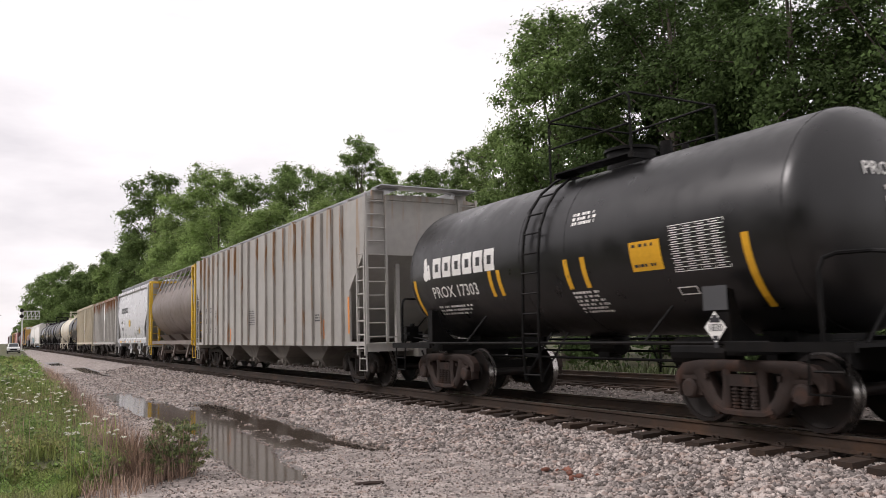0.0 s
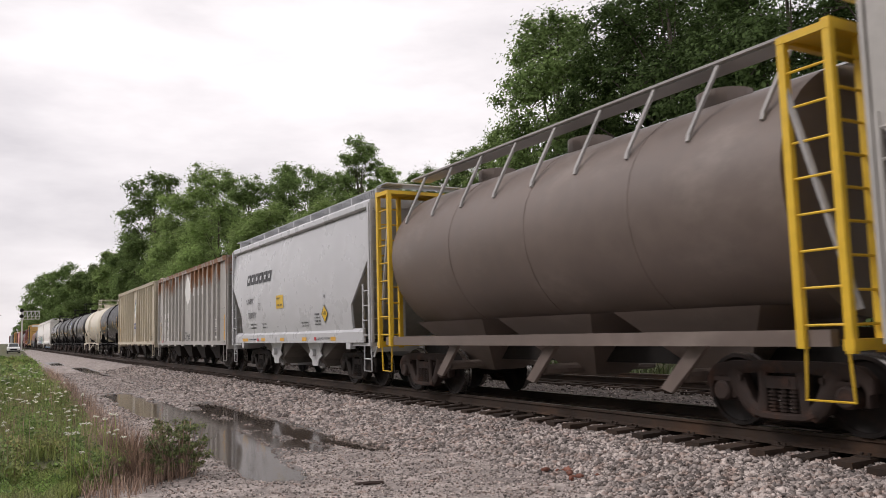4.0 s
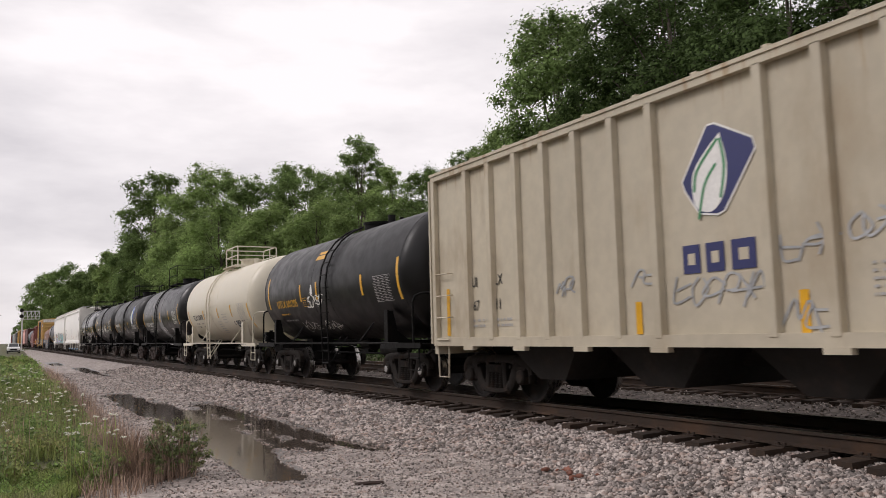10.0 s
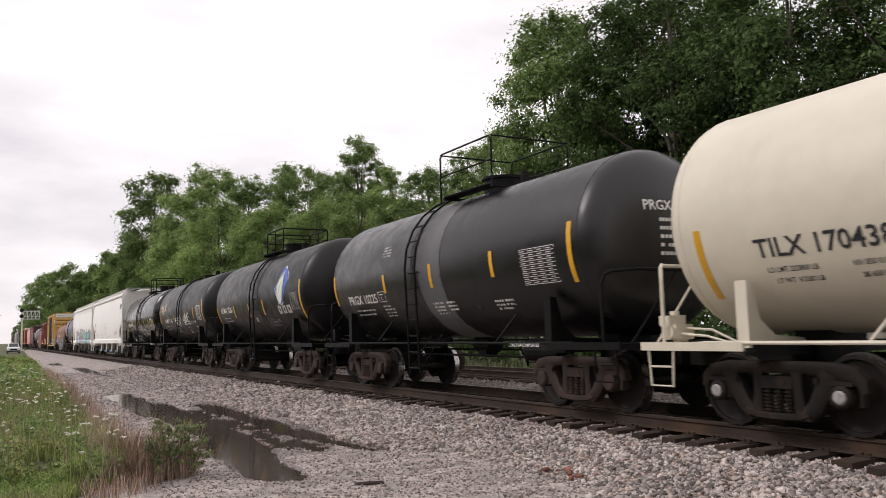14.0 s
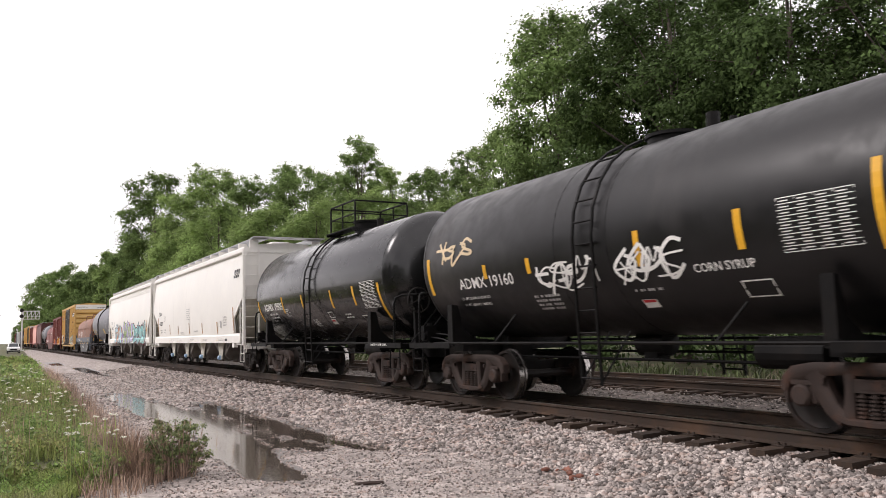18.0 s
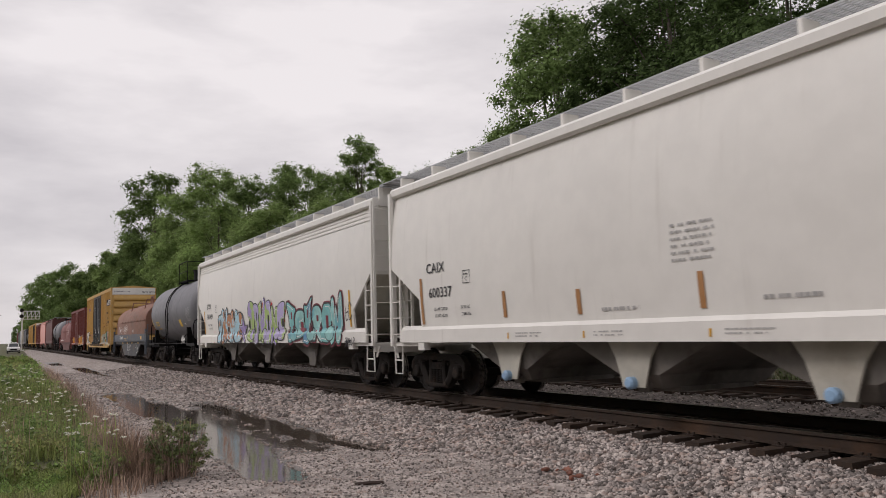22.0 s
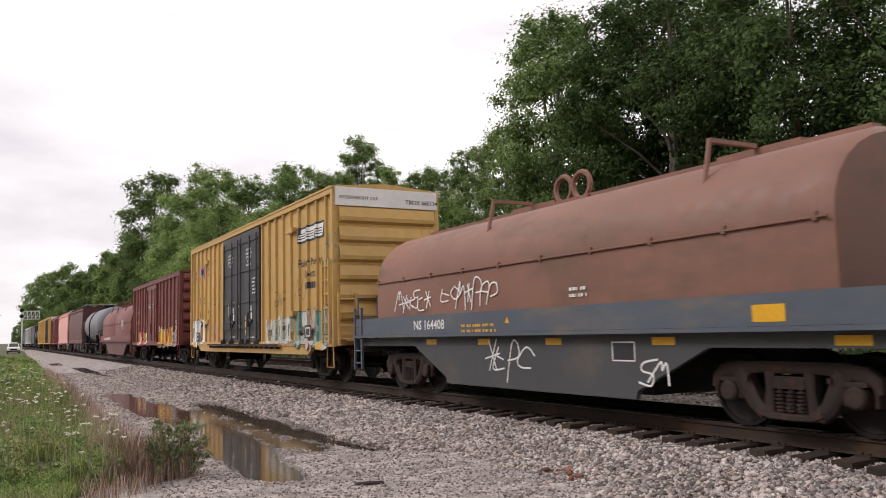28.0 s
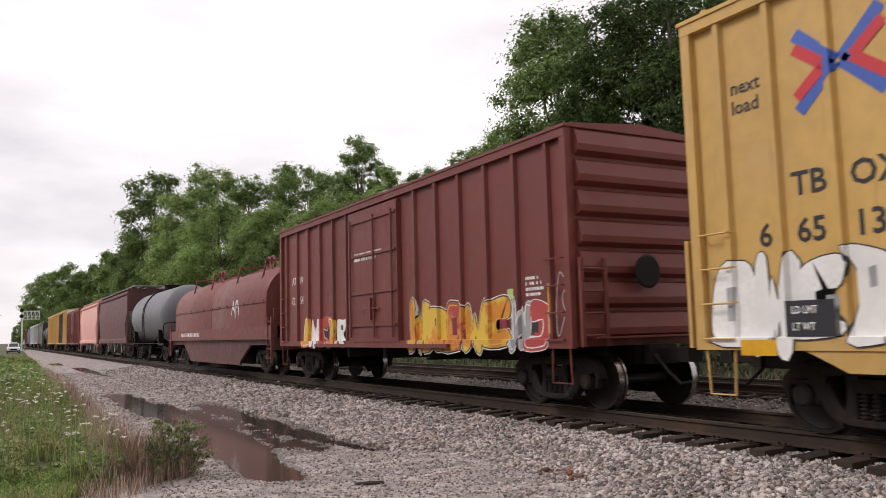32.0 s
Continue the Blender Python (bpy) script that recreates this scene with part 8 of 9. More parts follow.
# white curved hopper
s = MSIDE
for y, w in ((-7.52, 0.26), (-7.80, 0.26), (-8.10, 0.14)):
    blocks(MM, s, y, 3.41, w, 0.30, 1, M_INK, 0.25, M_WHITE)
mark(MM, "CAIX", 7.15, 2.45, 0.20, M_INK, s, 1.15)
mark(MM, "600337", 7.08, 1.96, 0.20, M_INK, s, 1.1)
mark(MM, "LD LMT 220700", 6.90, 1.70, 0.06, M_INK, s, 0.95)
mark(MM, "LT WT  65300", 6.88, 1.57, 0.06, M_INK, s, 0.95)
mark(MM, "100100 KG", 5.90, 1.71, 0.06, M_INK, s, 0.95)
mark(MM, "29600 KG", 5.85, 1.58, 0.06, M_INK, s, 0.95)
frame_mark(MM, s, 5.73, 2.17, 0.26, 0.24, M_INK, 0.012, "C")
for y, z0, z1 in ((7.40, 1.44, 2.37), (4.4, 1.5, 1.95), (2.40, 1.49, 1.87), (0.0, 1.49, 1.95), (-2.5, 1.46, 1.9), (-5.05, 1.44, 1.89), (-7.49, 1.45, 2.37)):
    rect(MM, "orange_strip", y + 0.05, y - 0.05, z0, z1, M_FADED_STRIP, s, "faded orange strip", 3)
    if abs(y) < 6:
        rect(MM, "sill_reflector", y - 0.10, y - 0.14, 1.14, 1.24, M_REFLECT, flat_side(-1.578), "small yellow reflector on the sill")
        bars(MM, y - 0.35, 1.22, 0.75, 2, 0.05, 0.02, M_LETTER_GREY, flat_side(-1.578), 170 + int(y))
bars(MM, 0.45, 2.55, 0.75, 6, 0.09, 0.035, M_LETTER_GREY, s, 68)
bars(MM, -6.04, 2.02, 0.55, 4, 0.1, 0.05, M_LETTER_GREY, s, 69)
rect(MM, "stencil_panel", -5.5, -5.75, 1.66, 1.92, M_LETTER_GREY, s)
bars(MM, 1.9, 1.52, 0.8, 1, 0.1, 0.05, M_LETTER_GREY, s, 70)
bars(MM, -0.9, 1.56, 0.9, 1, 0.1, 0.05, M_LETTER_GREY, s, 71)
rect(MM, "label_box", -6.36, -6.68, 1.15, 1.24, M_INK, flat_side(-1.578))
# white hopper with spray paint
s0 = NSIDE
s = lambda y, z: (-1.582 if z < 1.335 else min(s0(y, z)[0], -1.582 + 0.6 * (z - 1.335)), y, z)
mark(N_, "ECUX", 7.30, 2.43, 0.20, M_INK, s, 0.95)
mark(N_, "881439", 7.26, 2.02, 0.21, M_INK, s, 1.0)
frame_mark(N_, s, 5.95, 2.26, 0.28, 0.26, M_INK, 0.012, "C")
mark(N_, "LD LMT 218700 LBS 99 200 KGS", 7.20, 1.76, 0.06, M_INK, s, 0.62)
mark(N_, "LT WT  67300 LBS 30 500 KGS", 7.16, 1.62, 0.06, M_INK, s, 0.62)
for y in (7.74, -7.58):
    rect(N_, "yellow_strip", y + 0.05, y - 0.05, 1.46, 2.36, M_REFLECT, s, "yellow reflective strip", 3)
M_DARK_RED = mat("dark_red_spray_paint", (0.23, 0.02, 0.04), 0.5, vary=0.2, scale=4)
M_CAMO = mat("sky_blue_and_rust_spray_paint", (0.38, 0.60, 0.70), 0.5, vary=0.12, scale=3.2, second=(0.45, 0.19, 0.08), second_cut=(0.485, 0.515))
M_TEAL_MIX = mat("teal_and_blue_spray_paint", (0.20, 0.50, 0.50), 0.5, vary=0.2, scale=3, second=(0.11, 0.25, 0.50), second_cut=(0.52, 0.66))
M_TEAL_PALE = mat("pale_teal_mottled_spray_paint", (0.30, 0.58, 0.56), 0.5, vary=0.2, scale=3, second=(0.15, 0.42, 0.48), second_cut=(0.5, 0.62))
M_LILAC = mat("lilac_and_lime_spray_paint", (0.44, 0.38, 0.62), 0.5, vary=0.12, scale=2.6, second=(0.38, 0.52, 0.16), second_cut=(0.51, 0.54))
M_LIME_MIX = mat("lime_and_lilac_spray_paint", (0.38, 0.53, 0.17), 0.5, vary=0.12, scale=2.6, second=(0.36, 0.28, 0.56), second_cut=(0.55, 0.58))
mural(N_, s, 5.5, 2.15, 1.12, 2.18, [M_CAMO], M_INK, 81, 5, M_LETTER, M_INK, None, 0.05, None, 0.13, 1.10)
mural(N_, s, 1.35, -2.5, 1.12, 2.32, [M_LIME_MIX, M_LILAC], M_INK, 84, 6, M_LETTER, M_INK, None, 0.034, M_LILAC, 0.06, 1.10)
for i in range(14):
    g, q = Geo(), random.Random(300 + i)
    cy, cz, r = q.choice((q.uniform(2.0, 5.6), q.uniform(-1.8, 0.8), q.uniform(-3.2, -2.4))), q.uniform(1.75, 2.3), q.uniform(0.05, 0.13)
    fan(g, lifted(s, 0.001 + 0.0001 * i), [(cy + r * (1 if j % 2 else 0.45) * math.cos(j * 0.785 + i), cz + r * (1.4 if j % 2 else 0.6) * math.sin(j * 0.785 + i)) for j in range(8)])
    flat_part(N_, "spray_splash", g, M_RED if i % 3 else M_INK)
for r, m, up in ((0.62, M_INK, 0.0150), (0.54, M_LETTER, 0.0158), (0.50, M_PURPLE, 0.0166)):
    g = Geo()
    fan(g, lifted(s, up), [(1.95 + r * (1 if j % 2 else 0.38) * math.sin(j * 0.6283), 1.50 - r * (1 if j % 2 else 0.38) * math.cos(j * 0.6283)) for j in range(10)])
    flat_part(N_, "spray_star", g, m)
mural(N_, s, -2.8, -7.05, 1.12, 2.12, [M_TEAL_MIX, M_TEAL_PALE], M_INK, 82, 6, M_LETTER, M_DARK_RED, M_DARK_RED, 0.045, M_TEAL_PALE, 0.08, 1.10)
scribble(N_, s, -7.26, -7.62, 1.62, 2.03, M_INK, 85, 0.025)
scribble(N_, s, -7.26, -7.79, 1.0, 1.18, M_INK, 86, 0.025)
g = Geo()
for cy, cz, r in ((-2.2, 1.84, 0.17), (-2.50, 1.74, 0.09), (6.15, 1.5, 0.06), (6.05, 1.1, 0.05)):
    fan(g, s, [(cy + r * (1 if j % 2 else 0.4) * math.sin(j * 0.6283), cz + r * (1 if j % 2 else 0.4) * -math.cos(j * 0.6283)) for j in range(10)])
flat_part(N_, "spray_star", g, M_RED)
for z in (4.16, 4.06, 3.96):
    part("top_rib", Geo().box(prof_x(CURVED_PROF, z) - 0.022, prof_x(CURVED_PROF, z) + 0.03, -NH, NH, z - 0.02, z + 0.02), M_WHITE, N_)
# slate tank car
s = OSIDE
mark(O_, "UTLX", 4.54, 1.96, 0.25, M_YELLOW, s, 1.0, bold=True)
bars(O_, 4.4, 1.75, 0.9, 1, 0.1, 0.05, M_YELLOW, s, 90)
stripes_on(O_, s, [(5.40, 1.45, 2.33)], M_YELLOW)
rect(O_, "warning_panel", -1.5, -1.97, 1.82, 2.18, M_YELLOW, s, "yellow warning panel", 3)
table(O_, -3.3, 2.66, 0.8, 0.58, 3, 7, M_LETTER_GREY, s)
frame_mark(O_, s, -2.5, 1.68, 0.3, 0.28, M_LETTER, 0.02)
for y in (-2.65, -3.05):
    diamond(O_, lambda a, b: (-1.47, a - 0.52, b), y, 1.25, 0.16, 0.22, M_LETTER, "placard", "white diamond hazard placard")
# coil car
s = lambda y, z: (-1.505, y - 0.75, z)
k = lambda y, z: (-1.44, y - 0.75, z)
mark(P, "NS 164408", 4.55, 1.34, 0.19, M_LETTER, s, 1.1, bold=True)
bars(P, 2.6, 1.36, 1.3, 2, 0.1, 0.05, M_REFLECT, s, 92)
rect(P, "reflector_panel", -4.05, -4.50, 1.30, 1.50, M_REFLECT, s, "yellow reflective panel")
g = Geo()
g.add([s(1.12, 1.40), s(0.98, 1.40), s(1.05, 1.52)], [(0, 1, 2)])
flat_part(P, "yellow_arrow", g, M_REFLECT)
q = lambda y, z: (-1.388, y - 0.75, z)
for y in (4.2, 2.2, 0.13, -2.28, -5.0):
    rect(P, "reflector_stripe", y, y - 0.42, 1.03, 1.14, M_REFLECT, q, "yellow reflective strip")
frame_mark(P, q, -1.46, 0.80, 0.48, 0.28, M_LETTER, 0.02)
rect(P, "stencil_panel", -1.5, -1.92, 0.83, 1.05, M_INK, lambda y, z: (-1.386, y - 0.75, z))
scribble(P, q, 2.05, 0.65, 0.55, 1.04, M_LETTER, 93, 0.03)
scribble(P, q, -1.95, -2.45, 0.52, 0.85, M_LETTER, 94, 0.03)
scribble(P, k, 5.6, 3.95, 1.78, 2.14, M_LETTER, 95, 0.03)
scribble(P, k, 3.45, 1.5, 1.78, 2.18, M_LETTER, 96, 0.03)
bars(P, -0.6, 1.86, 0.5, 2, 0.1, 0.05, M_LETTER, k, 97)
# yellow boxcar
s = flat_side(-1.566)
rect(Q, "emblem_board", -5.55, -7.78, 3.90, 4.36, M_INK, s, "black board with white slanting shapes")
for i in range(3):
    blocks(Q, lifted(s, 0.004), -5.72 - i * 0.66, 3.96, 0.58, 0.34, 1, M_LETTER, 0.3)
    for j in range(3):
        rect(Q, "emblem_stripe", -5.60 - i * 0.66, -6.22 - i * 0.66, 4.02 + j * 0.07, 4.045 + j * 0.07, M_INK, lifted(s, 0.007))
mark(Q, "Railcar Pooling", -5.74, 3.22, 0.22, M_INK, s, 0.98)
mark(Q, "Experts", -6.12, 2.90, 0.22, M_INK, s, 0.95)
blocks(Q, s, -6.15, 2.58, 0.85, 0.18, 5, M_INK, 0.1)
for t, y, z in (("next", 7.80, 4.02), ("load", 7.80, 3.78), ("any", 5.50, 4.02), ("road", 5.56, 3.79)):
    mark(Q, t, y, z, 0.17, M_INK, s, 1.0, bold=True)
g, g2 = Geo(), Geo()
for sy in (1, -1):
    for sz in (1, -1):
        a = (6.38 + sy * 0.03, 4.03)
        b = (6.38 + sy * 0.50, 4.03 + sz * 0.44)
        ribbon(g, s, [a, b], 0.15)
        ribbon(g2, lifted(s, 0.004), [(a[0] + sy * 0.13, a[1] + sz * 0.0), (b[0] + sy * 0.02, b[1] - sz * 0.16)], 0.13)
flat_part(Q, "emblem_bars", g, M_BLUE)
flat_part(Q, "emblem_bars", g2, M_RED)
for t, y, z in (("TB", 7.05, 2.68), ("OX", 6.35, 2.68), ("6", 7.52, 2.16), ("65", 7.02, 2.16), ("13", 6.35, 2.16), ("4", 5.52, 2.20)):
    mark(Q, t, y, z, 0.27, M_INK, s, 1.0, bold=True)
rect(Q, "stencil_panel", 7.16, 6.56, 1.13, 1.52, M_INK, lifted(s, 0.03), "black stencil panel")
mark(Q, "LD LMT", 7.08, 1.38, 0.085, M_LETTER, lifted(s, 0.034), 0.8, bold=True)
mark(Q, "LT WT", 7.08, 1.20, 0.085, M_LETTER, lifted(s, 0.034), 0.8, bold=True)
rect(Q, "orange_panel", 7.79, 7.30, 0.92, 1.10, M_REFLECT, lifted(s, 0.03), "yellow reflective panel")
rect(Q, "orange_panel", -7.17, -7.68, 0.90, 1.10, M_REFLECT, lifted(s, 0.03), "yellow reflective panel")
rect(Q, "stencil_panel", -6.35, -6.90, 1.20, 1.56, M_INK, lifted(s, 0.03), "black stencil panel")
frame_mark(Q, lifted(s, 0.034), -6.45, 1.25, 0.36, 0.25, M_LETTER, 0.03)
frame_mark(Q, s, 4.5, 2.58, 0.26, 0.24, M_INK, 0.014, "F")
mural(Q, s, 8.25, 5.95, 0.98, 2.0, [M_LETTER, M_BOX_WHITE], M_INK, 101, 4, None, M_SPRAY_GREY, None, 0.016)
M_MIST = mat("pale_green_grey_spray_paint", (0.46, 0.50, 0.42), 0.6, vary=0.25, scale=5, second=(0.56, 0.55, 0.50), second_cut=(0.45, 0.65))
M_PALE_MIST = mat("chalky_pale_spray_paint", (0.60, 0.58, 0.50), 0.65, vary=0.25, scale=6, second=(0.52, 0.36, 0.16), second_cut=(0.54, 0.62))
M_DUSK = mat("dusky_brown_spray_paint", (0.20, 0.115, 0.075), 0.6, vary=0.25, scale=5)
M_ROSE = mat("faded_rose_spray_paint", (0.50, 0.34, 0.30), 0.6, vary=0.2, scale=4)
M_SEA = mat("sea_green_spray_paint", (0.18, 0.33, 0.28), 0.6, vary=0.2, scale=4)
mural(Q, s, -2.45, -5.1, 1.0, 1.86, [M_MIST, M_PALE_MIST, M_MIST], M_ROSE, 132, 9, M_BOX_WHITE, M_DUSK, None, 0.012)
scribble(Q, lifted(s, 0.006), -2.6, -5.0, 1.2, 1.7, M_SEA, 134, 0.02)
mural(Q, s, -5.3, -8.0, 0.94, 2.0, [M_SEA, M_MIST, M_ROSE], M_INK, 133, 5, M_MIST, M_DUSK, None, 0.02, M_MIST)
M_PALE_PINK = mat("pale_pink_spray_paint", (0.55, 0.33, 0.22), 0.6, vary=0.12, scale=4)
scribble(Q, s, 5.1, 2.75, 1.1, 1.95, M_PALE_PINK, 104, 0.05)
scribble(Q, s, 4.9, 2.85, 1.15, 1.8, M_ROSE, 124, 0.025)
scribble(Q, s, -3.2, -4.3, 2.1, 2.6, M_DUSK, 125, 0.018)
scribble(Q, s, -5.3, -6.0, 2.3, 2.9, M_DUSK, 126, 0.02)
scribble(Q, s, -7.6, -8.35, 3.0, 4.0, M_SEA, 127, 0.05)
scribble(Q, s, 6.1, 5.5, 1.6, 2.0, M_DUSK, 128, 0.02)
scribble(Q, s, -7.9, -8.35, 1.2, 1.9, M_INK, 105, 0.02)
rect(Q, "orange_strip", 3.05, 2.92, 1.15, 1.6, M_REFLECT, s)
ds = flat_side(-1.604)
for y, lines in ((1.98, ("-IMPORTANT-", "CLOSE THIS DOOR", "BEFORE CLOSING", "MAIN DOOR")), (-0.42, ("-IMPORTANT-", "CLOSE AND LOCK", "BOTH DOORS", "BEFORE", "MOVING CAR"))):
    for j, t in enumerate(lines):
        mark(Q, t, y - 0.022 * (15 - len(t)), 4.22 - j * 0.13, 0.085, M_LETTER, ds, 0.78)
for y, z, r in ((1.17, 2.23, 0.10), (-1.09, 2.24, 0.10)):
    disc = [(y + r * math.cos(0.524 * k), z + r * math.sin(0.524 * k)) for k in range(12)]
    dial = flat_shape(Q, ds, "dial_mark", M_LETTER, disc, 0.004)
    flat_shape(dial, ds, "dial_face", M_DOOR, [(y + 0.7 * (p[0] - y), z + 0.7 * (p[1] - z)) for p in disc], 0.007)
    rect(dial, "dial_hand", y + 0.018, y - 0.018, z - 0.07, z + 0.07, M_LETTER, lifted(ds, 0.010))
    rect(Q, "door_plate", y + 0.06, y - 0.12, z - 0.36, z - 0.14, M_LETTER, ds, "small white plate on the door")
    part("door_latch_box", Geo().box(-1.66, -1.60, y - 0.20, y + 0.08, z - 0.46, z - 0.40), M_DOOR, Q)
mark(Q, "OPEN", 1.24, 2.46, 0.075, M_LETTER, ds, 0.8)
mark(Q, "CLOSE", 1.01, 2.44, 0.075, M_LETTER, ds, 0.8)
mark(Q, "STANDARD", 0.69, 2.34, 0.06, M_LETTER, ds, 0.7)
mark(Q, "SEAL", 0.67, 2.25, 0.06, M_LETTER, ds, 0.7)
rect(Q, "warning_panel", 1.55, 1.31, 1.54, 1.80, M_LETTER, ds, "white stencil with a yellow frame")
frame_mark(Q, lifted(ds, 0.004), 1.50, 1.61, 0.15, 0.12, M_SPRAY_YELLOW, 0.02)
rect(Q, "patch_plate", 0.68, 0.09, 1.58, 1.99, M_COIL_GREY, ds, "dull grey patch plate")
mark(Q, "CLOSE THIS DOOR FIRST", 1.59, 1.26, 0.055, M_LETTER, ds, 0.8)
mark(Q, "OPEN THIS DOOR FIRST", -0.70, 1.25, 0.065, M_LETTER, ds, 0.8)
rect(Q, "door_plate", -0.69, -0.96, 1.71, 1.94, M_LETTER, ds, "square white notice on the door")
bars(Q, -0.72, 1.87, 0.22, 4, 0.055, 0.02, M_INK, lifted(ds, 0.003), 301)
rect(Q, "spray_patch", -0.37, -0.46, 1.36, 1.90, M_SPRAY_GREY, ds, "scraped grey and yellow paint", 3)
scribble(Q, lifted(ds, 0.004), -0.39, -0.45, 1.36, 1.90, M_SPRAY_YELLOW, 302, 0.05)
bars(Q, 1.89, 2.43, 0.1, 6, 0.075, 0.045, M_LETTER, ds, 303)
scribble(Q, ds, 0.68, 0.09, 1.55, 1.72, M_LETTER_GREY, 107, 0.018)
for y in (2.42, 1.30, -0.05, -0.75, -1.85):
    part("door_roller", Geo().box(-1.72, -1.60, y - 0.13, y + 0.13, 1.06, 1.20).cyl((-1.74, y, 1.10), (-1.60, y, 1.10), 0.06, 10), M_DOOR, Q, "sooty door roller housing")
part("rusty_rail_lip", Geo().box(-1.70, -1.68, -4.2, 4.75, 0.985, 1.045), M_RAIL, Q, "rust-brown lip of the door rail")
for k in range(16):
    part("rail_bracket", Geo().box(-1.70, -1.58, 4.45 - k * 0.56, 4.35 - k * 0.56, 0.90, 0.968), M_RAIL, Q)
bars(Q, -1.2, 3.2, 0.5, 5, 0.12, 0.05, M_LETTER, ds, 108)
head = lambda y, z: (-y - 2.75, -QH - 0.056, z)
mark(Q, "EXCESS HEIGHT CAR", -1.35, 4.82, 0.085, M_INK, head, 1.0)
mark(Q, "TBOX 665134", -3.28, 4.76, 0.12, M_INK, head, 1.0, bold=True)
# maroon boxcar
s = flat_side(-1.566)
for t, y, z in (("AT", 6.10, 2.75), ("W", 5.45, 2.75), ("12", 6.15, 2.18), ("54", 5.42, 2.18)):
    mark(R_, t, y, z, 0.22, M_LETTER, s, 0.9)
bars(R_, 1.2, 3.12, 1.6, 2, 0.12, 0.07, M_LETTER, flat_side(-1.606), 110)
M_FLAME = mat("orange_and_yellow_spray_paint", (0.62, 0.24, 0.03), 0.5, vary=0.15, scale=3, second=(0.68, 0.46, 0.06), second_cut=(0.48, 0.56))
M_EMBER = mat("red_and_orange_spray_paint", (0.42, 0.06, 0.05), 0.5, vary=0.15, scale=3, second=(0.60, 0.25, 0.04), second_cut=(0.5, 0.56))
mural(R_, s, 5.1, 2.0, 0.94, 1.72, [M_FLAME, M_LETTER, M_EMBER], M_DARK_RED, 111, 5, M_LETTER, M_INK, None, 0.024)
mural(R_, s, -1.55, -5.2, 0.92, 1.85, [M_FLAME, M_FLAME, M_EMBER], M_INK, 112, 5, M_SPRAY_YELLOW, M_DARK_RED, M_LETTER, 0.025)
mural(R_, s, -5.3, -6.4, 0.95, 1.75, [M_SPRAY_GREY, M_EMBER], M_LETTER, 113, 2, M_LETTER, M_INK, None, 0.015)
rect(R_, "green_patch", -5.2, -5.38, 1.80, 1.98, M_LIME, s)
bars(R_, -5.75, 2.10, 0.5, 4, 0.09, 0.05, M_LETTER, s, 114)
rect(R_, "yellow_strip", -6.35, -6.47, 1.2, 2.0, M_REFLECT, s)
scribble(R_, s, -6.5, -6.9, 1.3, 2.1, M_LETTER_GREY, 115, 0.02)
# maroon coil car
scribble(S_, flat_side(-1.44), -3.2, -4.0, 2.1, 2.6, M_LETTER, 117, 0.06)
bars(S_, 5.5, 1.35, 4.0, 1, 0.1, 0.16, M_LETTER, flat_side(-1.51), 118)

drape(Q, [-QH + 0.55 + i * (2 * QH - 1.1) / 22 for i in range(23) if not 2.45 > -QH + 0.55 + i * (2 * QH - 1.1) / 22 > -1.9], 0.04, 0.06, 1.562, 1.492, -1.594, -1.5655, lambda a, b: a > -2.05 and b < 2.6, (1.122, 1.581))
drape(R_, [-RH + 0.55 + i * (2 * RH - 1.1) / 14 for i in range(15) if not 1.5 > -RH + 0.55 + i * (2 * RH - 1.1) / 14 > -1.05], 0.04, 0.06, 1.562, 1.492, -1.594, -1.5655, lambda a, b: a > -1.2 and b < 1.65, (1.122, 1.581))
drape(E_, GRAIN_RIBS, 0.06, 0.075, 1.600, 1.502, -1.620, -1.603)
drape(F_, GRAIN_RIBS, 0.06, 0.075, 1.600, 1.502, -1.620, -1.603)



# ---- signal and vehicle far down the line ----
M_SIGNAL_WHITE = mat("pale_galvanized_truss", (0.62, 0.62, 0.60), 0.5, vary=0.08)
M_GLASS_DARK = mat("dark_vehicle_glass", (0.03, 0.035, 0.04), 0.08, vary=0.05, spec=0.8)
M_CAR_WHITE = mat("white_vehicle_paint", (0.78, 0.78, 0.77), 0.3, vary=0.04)
M_TYRE = mat("black_tyre_rubber", (0.02, 0.02, 0.02), 0.8, vary=0.2)
M_LAMP = mat("clear_headlamp_glass", (0.75, 0.75, 0.72), 0.15, vary=0.05)
sig = anchor("signal_cantilever", "pale cantilever railway signal with two black heads", "railway signal", at=pose(5.9, 200, ROAD_Z))
part("mast", Geo().tube([(0, 0, 0), (0, 0, 8.9)], 0.16, 8, 0.13), M_SIGNAL_WHITE, sig)
part("mast_base", Geo().box(-0.5, 0.5, -0.5, 0.5, -0.1, 0.25), M_SIGNAL_WHITE, sig)
arm = Geo()
for z in (6.95, 8.7):
    arm.box(0.1, 3.4, -0.08, 0.08, z - 0.09, z + 0.09)
for i in range(5):
    x = 0.2 + i * 0.78
    arm.box(x - 0.06, x + 0.06, -0.06, 0.06, 6.95, 8.7)
    if i < 4:
        arm.cyl((x, 0, 7.0), (x + 0.78, 0, 8.65), 0.05, 5)
part("arm", arm, M_SIGNAL_WHITE, sig, "white trussed arm over the track")
part("walkway", Geo().box(0.3, 3.4, -0.6, 0.3, 7.42, 7.5), M_SIGNAL_WHITE, sig)
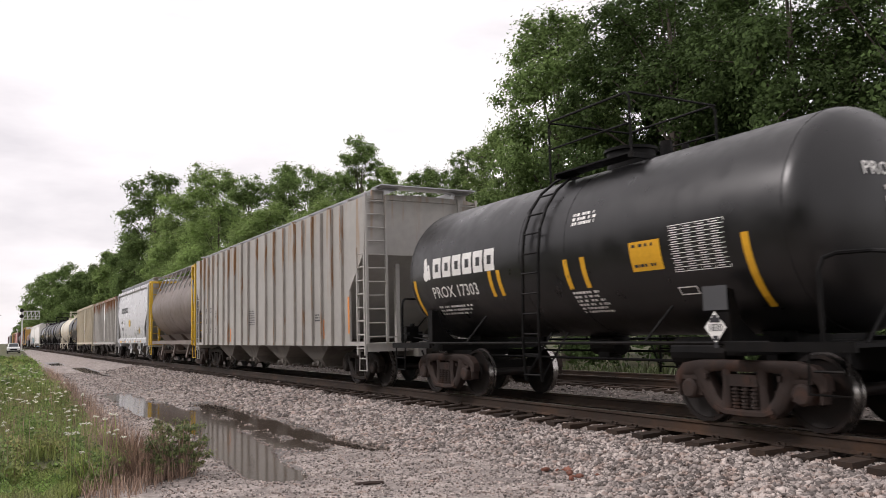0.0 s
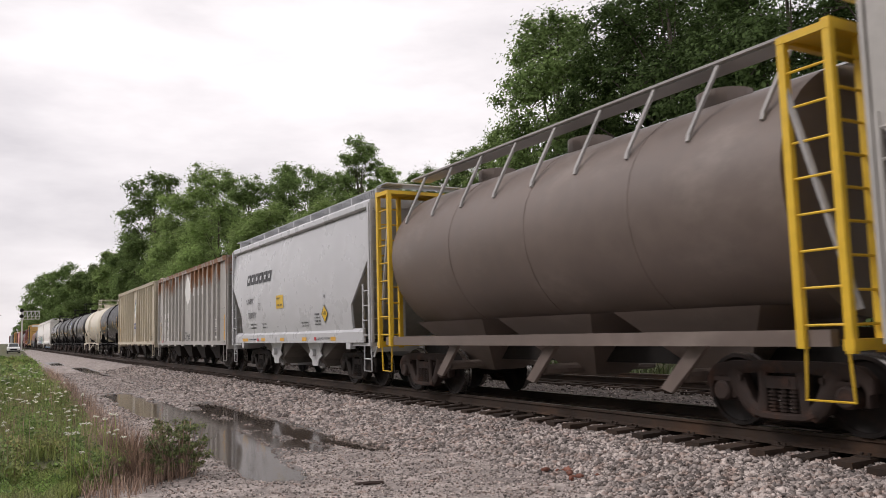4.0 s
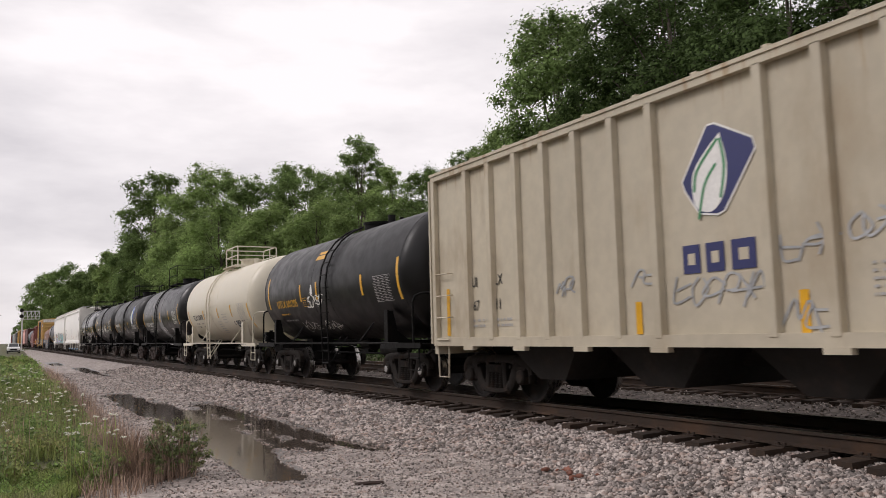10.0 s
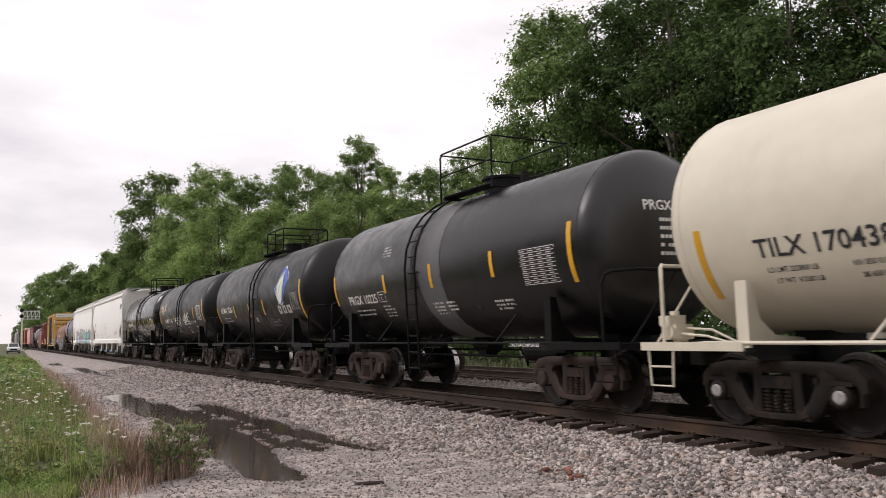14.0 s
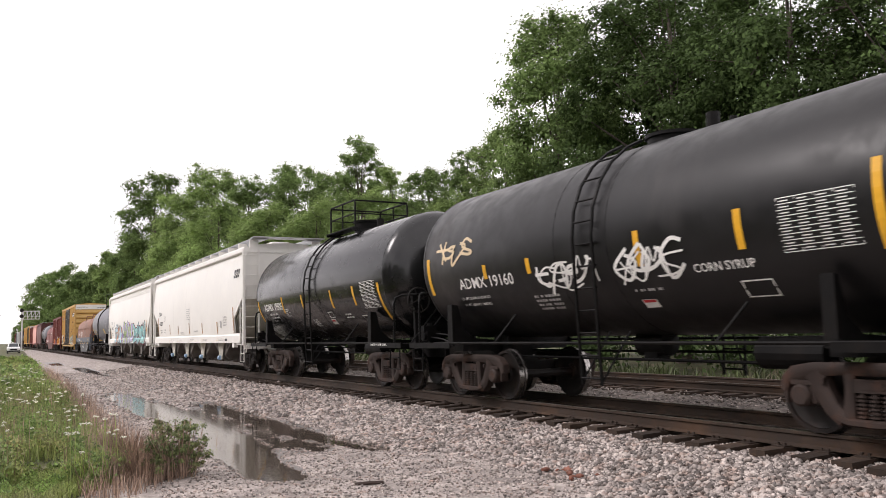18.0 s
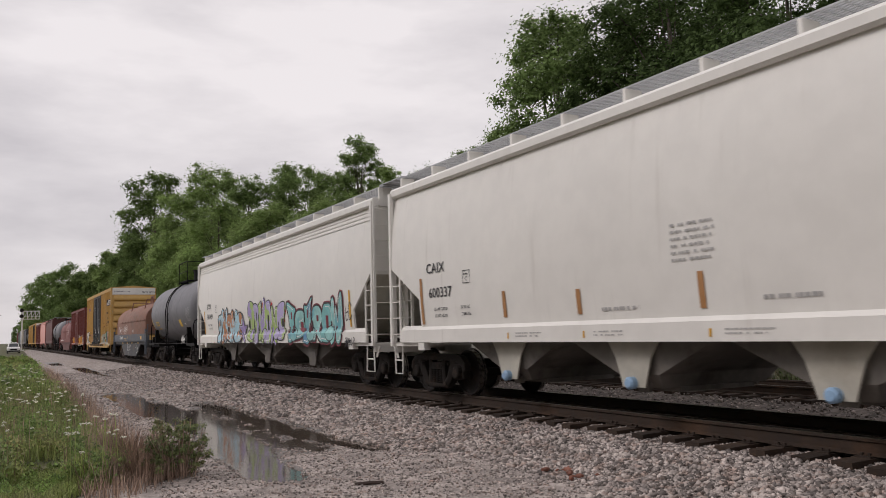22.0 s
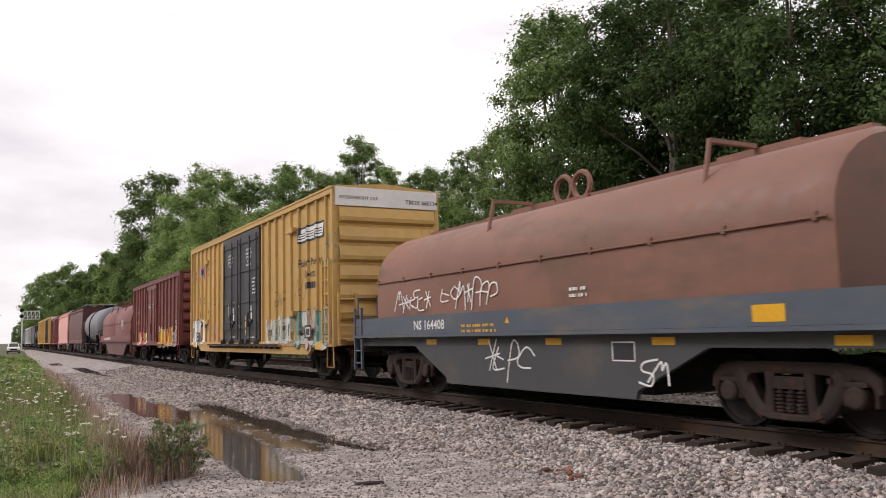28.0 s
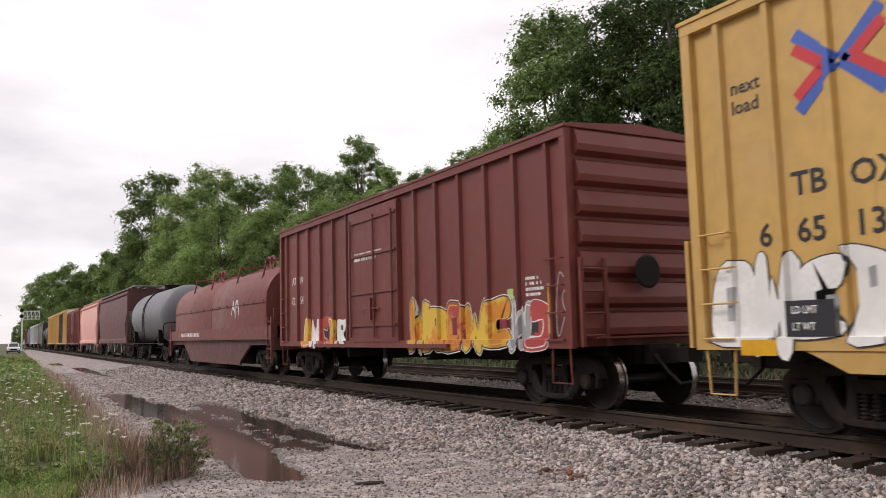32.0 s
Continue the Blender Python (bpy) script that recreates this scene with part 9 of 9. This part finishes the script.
for z in (7.6, 8.9):
    hd = part("signal_head", Geo().cyl((-0.15, -0.30, z), (-0.15, -0.42, z), 0.42, 20).box(-0.4, 0.1, -0.3, 0.1, z - 0.3, z + 0.3), M_STEEL_DARK, sig, "round black signal head")
    part("hood", Geo().cyl((-0.15, -0.42, z), (-0.15, -0.75, z + 0.02), 0.2, 12), M_STEEL_DARK, hd)

suv = anchor("parked_vehicle", "white utility vehicle standing on the service road", "car", at=pose(3.3, 152, ROAD_Z))
part("body", Geo().loft([[(-0.92, y, z0), (0.92, y, z0), (0.95, y, z1 - 0.1), (0.86, y, z1), (-0.86, y, z1), (-0.95, y, z1 - 0.1)] for y, z0, z1 in ((-2.3, 0.42, 0.95), (-2.15, 0.32, 1.05), (-0.9, 0.30, 1.12), (2.3, 0.35, 1.15))]), M_CAR_WHITE, suv)
cab = part("cabin", Geo().loft([[(-0.84, -1.0, 1.11), (0.84, -1.0, 1.11), (0.84, 2.2, 1.14), (-0.84, 2.2, 1.14)], [(-0.68, -0.35, 1.78), (0.68, -0.35, 1.78), (0.68, 2.0, 1.80), (-0.68, 2.0, 1.80)]]), M_CAR_WHITE, suv)
part("windscreen", Geo().add([(-0.72, -0.97, 1.17), (0.72, -0.97, 1.17), (0.60, -0.45, 1.72), (-0.60, -0.45, 1.72)], [(0, 1, 2, 3)]), M_GLASS_DARK, cab)
part("grille", Geo().box(-0.5, 0.5, -2.34, -2.29, 0.62, 0.84), M_STEEL_DARK, suv)
part("bumper", Geo().box(-0.93, 0.93, -2.42, -2.26, 0.36, 0.56), M_STEEL_DARK, suv)
for x in (-0.72, 0.72):
    part("headlight", Geo().box(x - 0.16, x + 0.16, -2.33, -2.24, 0.70, 0.86), M_LAMP, suv)
    for y in (-1.45, 1.45):
        part("wheel", Geo().lathe_x([(x * 1.18 - 0.11, 0.05), (x * 1.18 - 0.11, 0.34), (x * 1.18 + 0.11, 0.34), (x * 1.18 + 0.11, 0.05)], 16, y, 0.34), M_TYRE, suv)
pole = anchor("utility_pole", "pale wooden utility pole beside the line", "utility pole", at=pose(1.2, 260, ROAD_Z))
part("pole", Geo().tube([(0, 0, 0), (0, 0, 10.5)], 0.2, 8, 0.13), M_GREY_HOP, pole)
part("crossarm", Geo().box(-1.2, 1.2, -0.06, 0.06, 9.6, 9.75), M_GREY_HOP, pole)



def motions():
    """The train rolls past; its wheels turn with it."""
    for ob, mid in CARS:
        walk(ob, [(t, pose(TRACK_X, mid - run(t), 0)) for t in range(0, 33, 2)])
    steps = [k / 15 for k in range(481)]
    turns = [math.degrees((run(t) - run(0)) / WHEEL_R) for t in steps]
    for ob, y in WHEELS:
        walk(ob, [(t, pose(0, y, WHEEL_R, a)) for t, a in zip(steps, turns)])


motions()
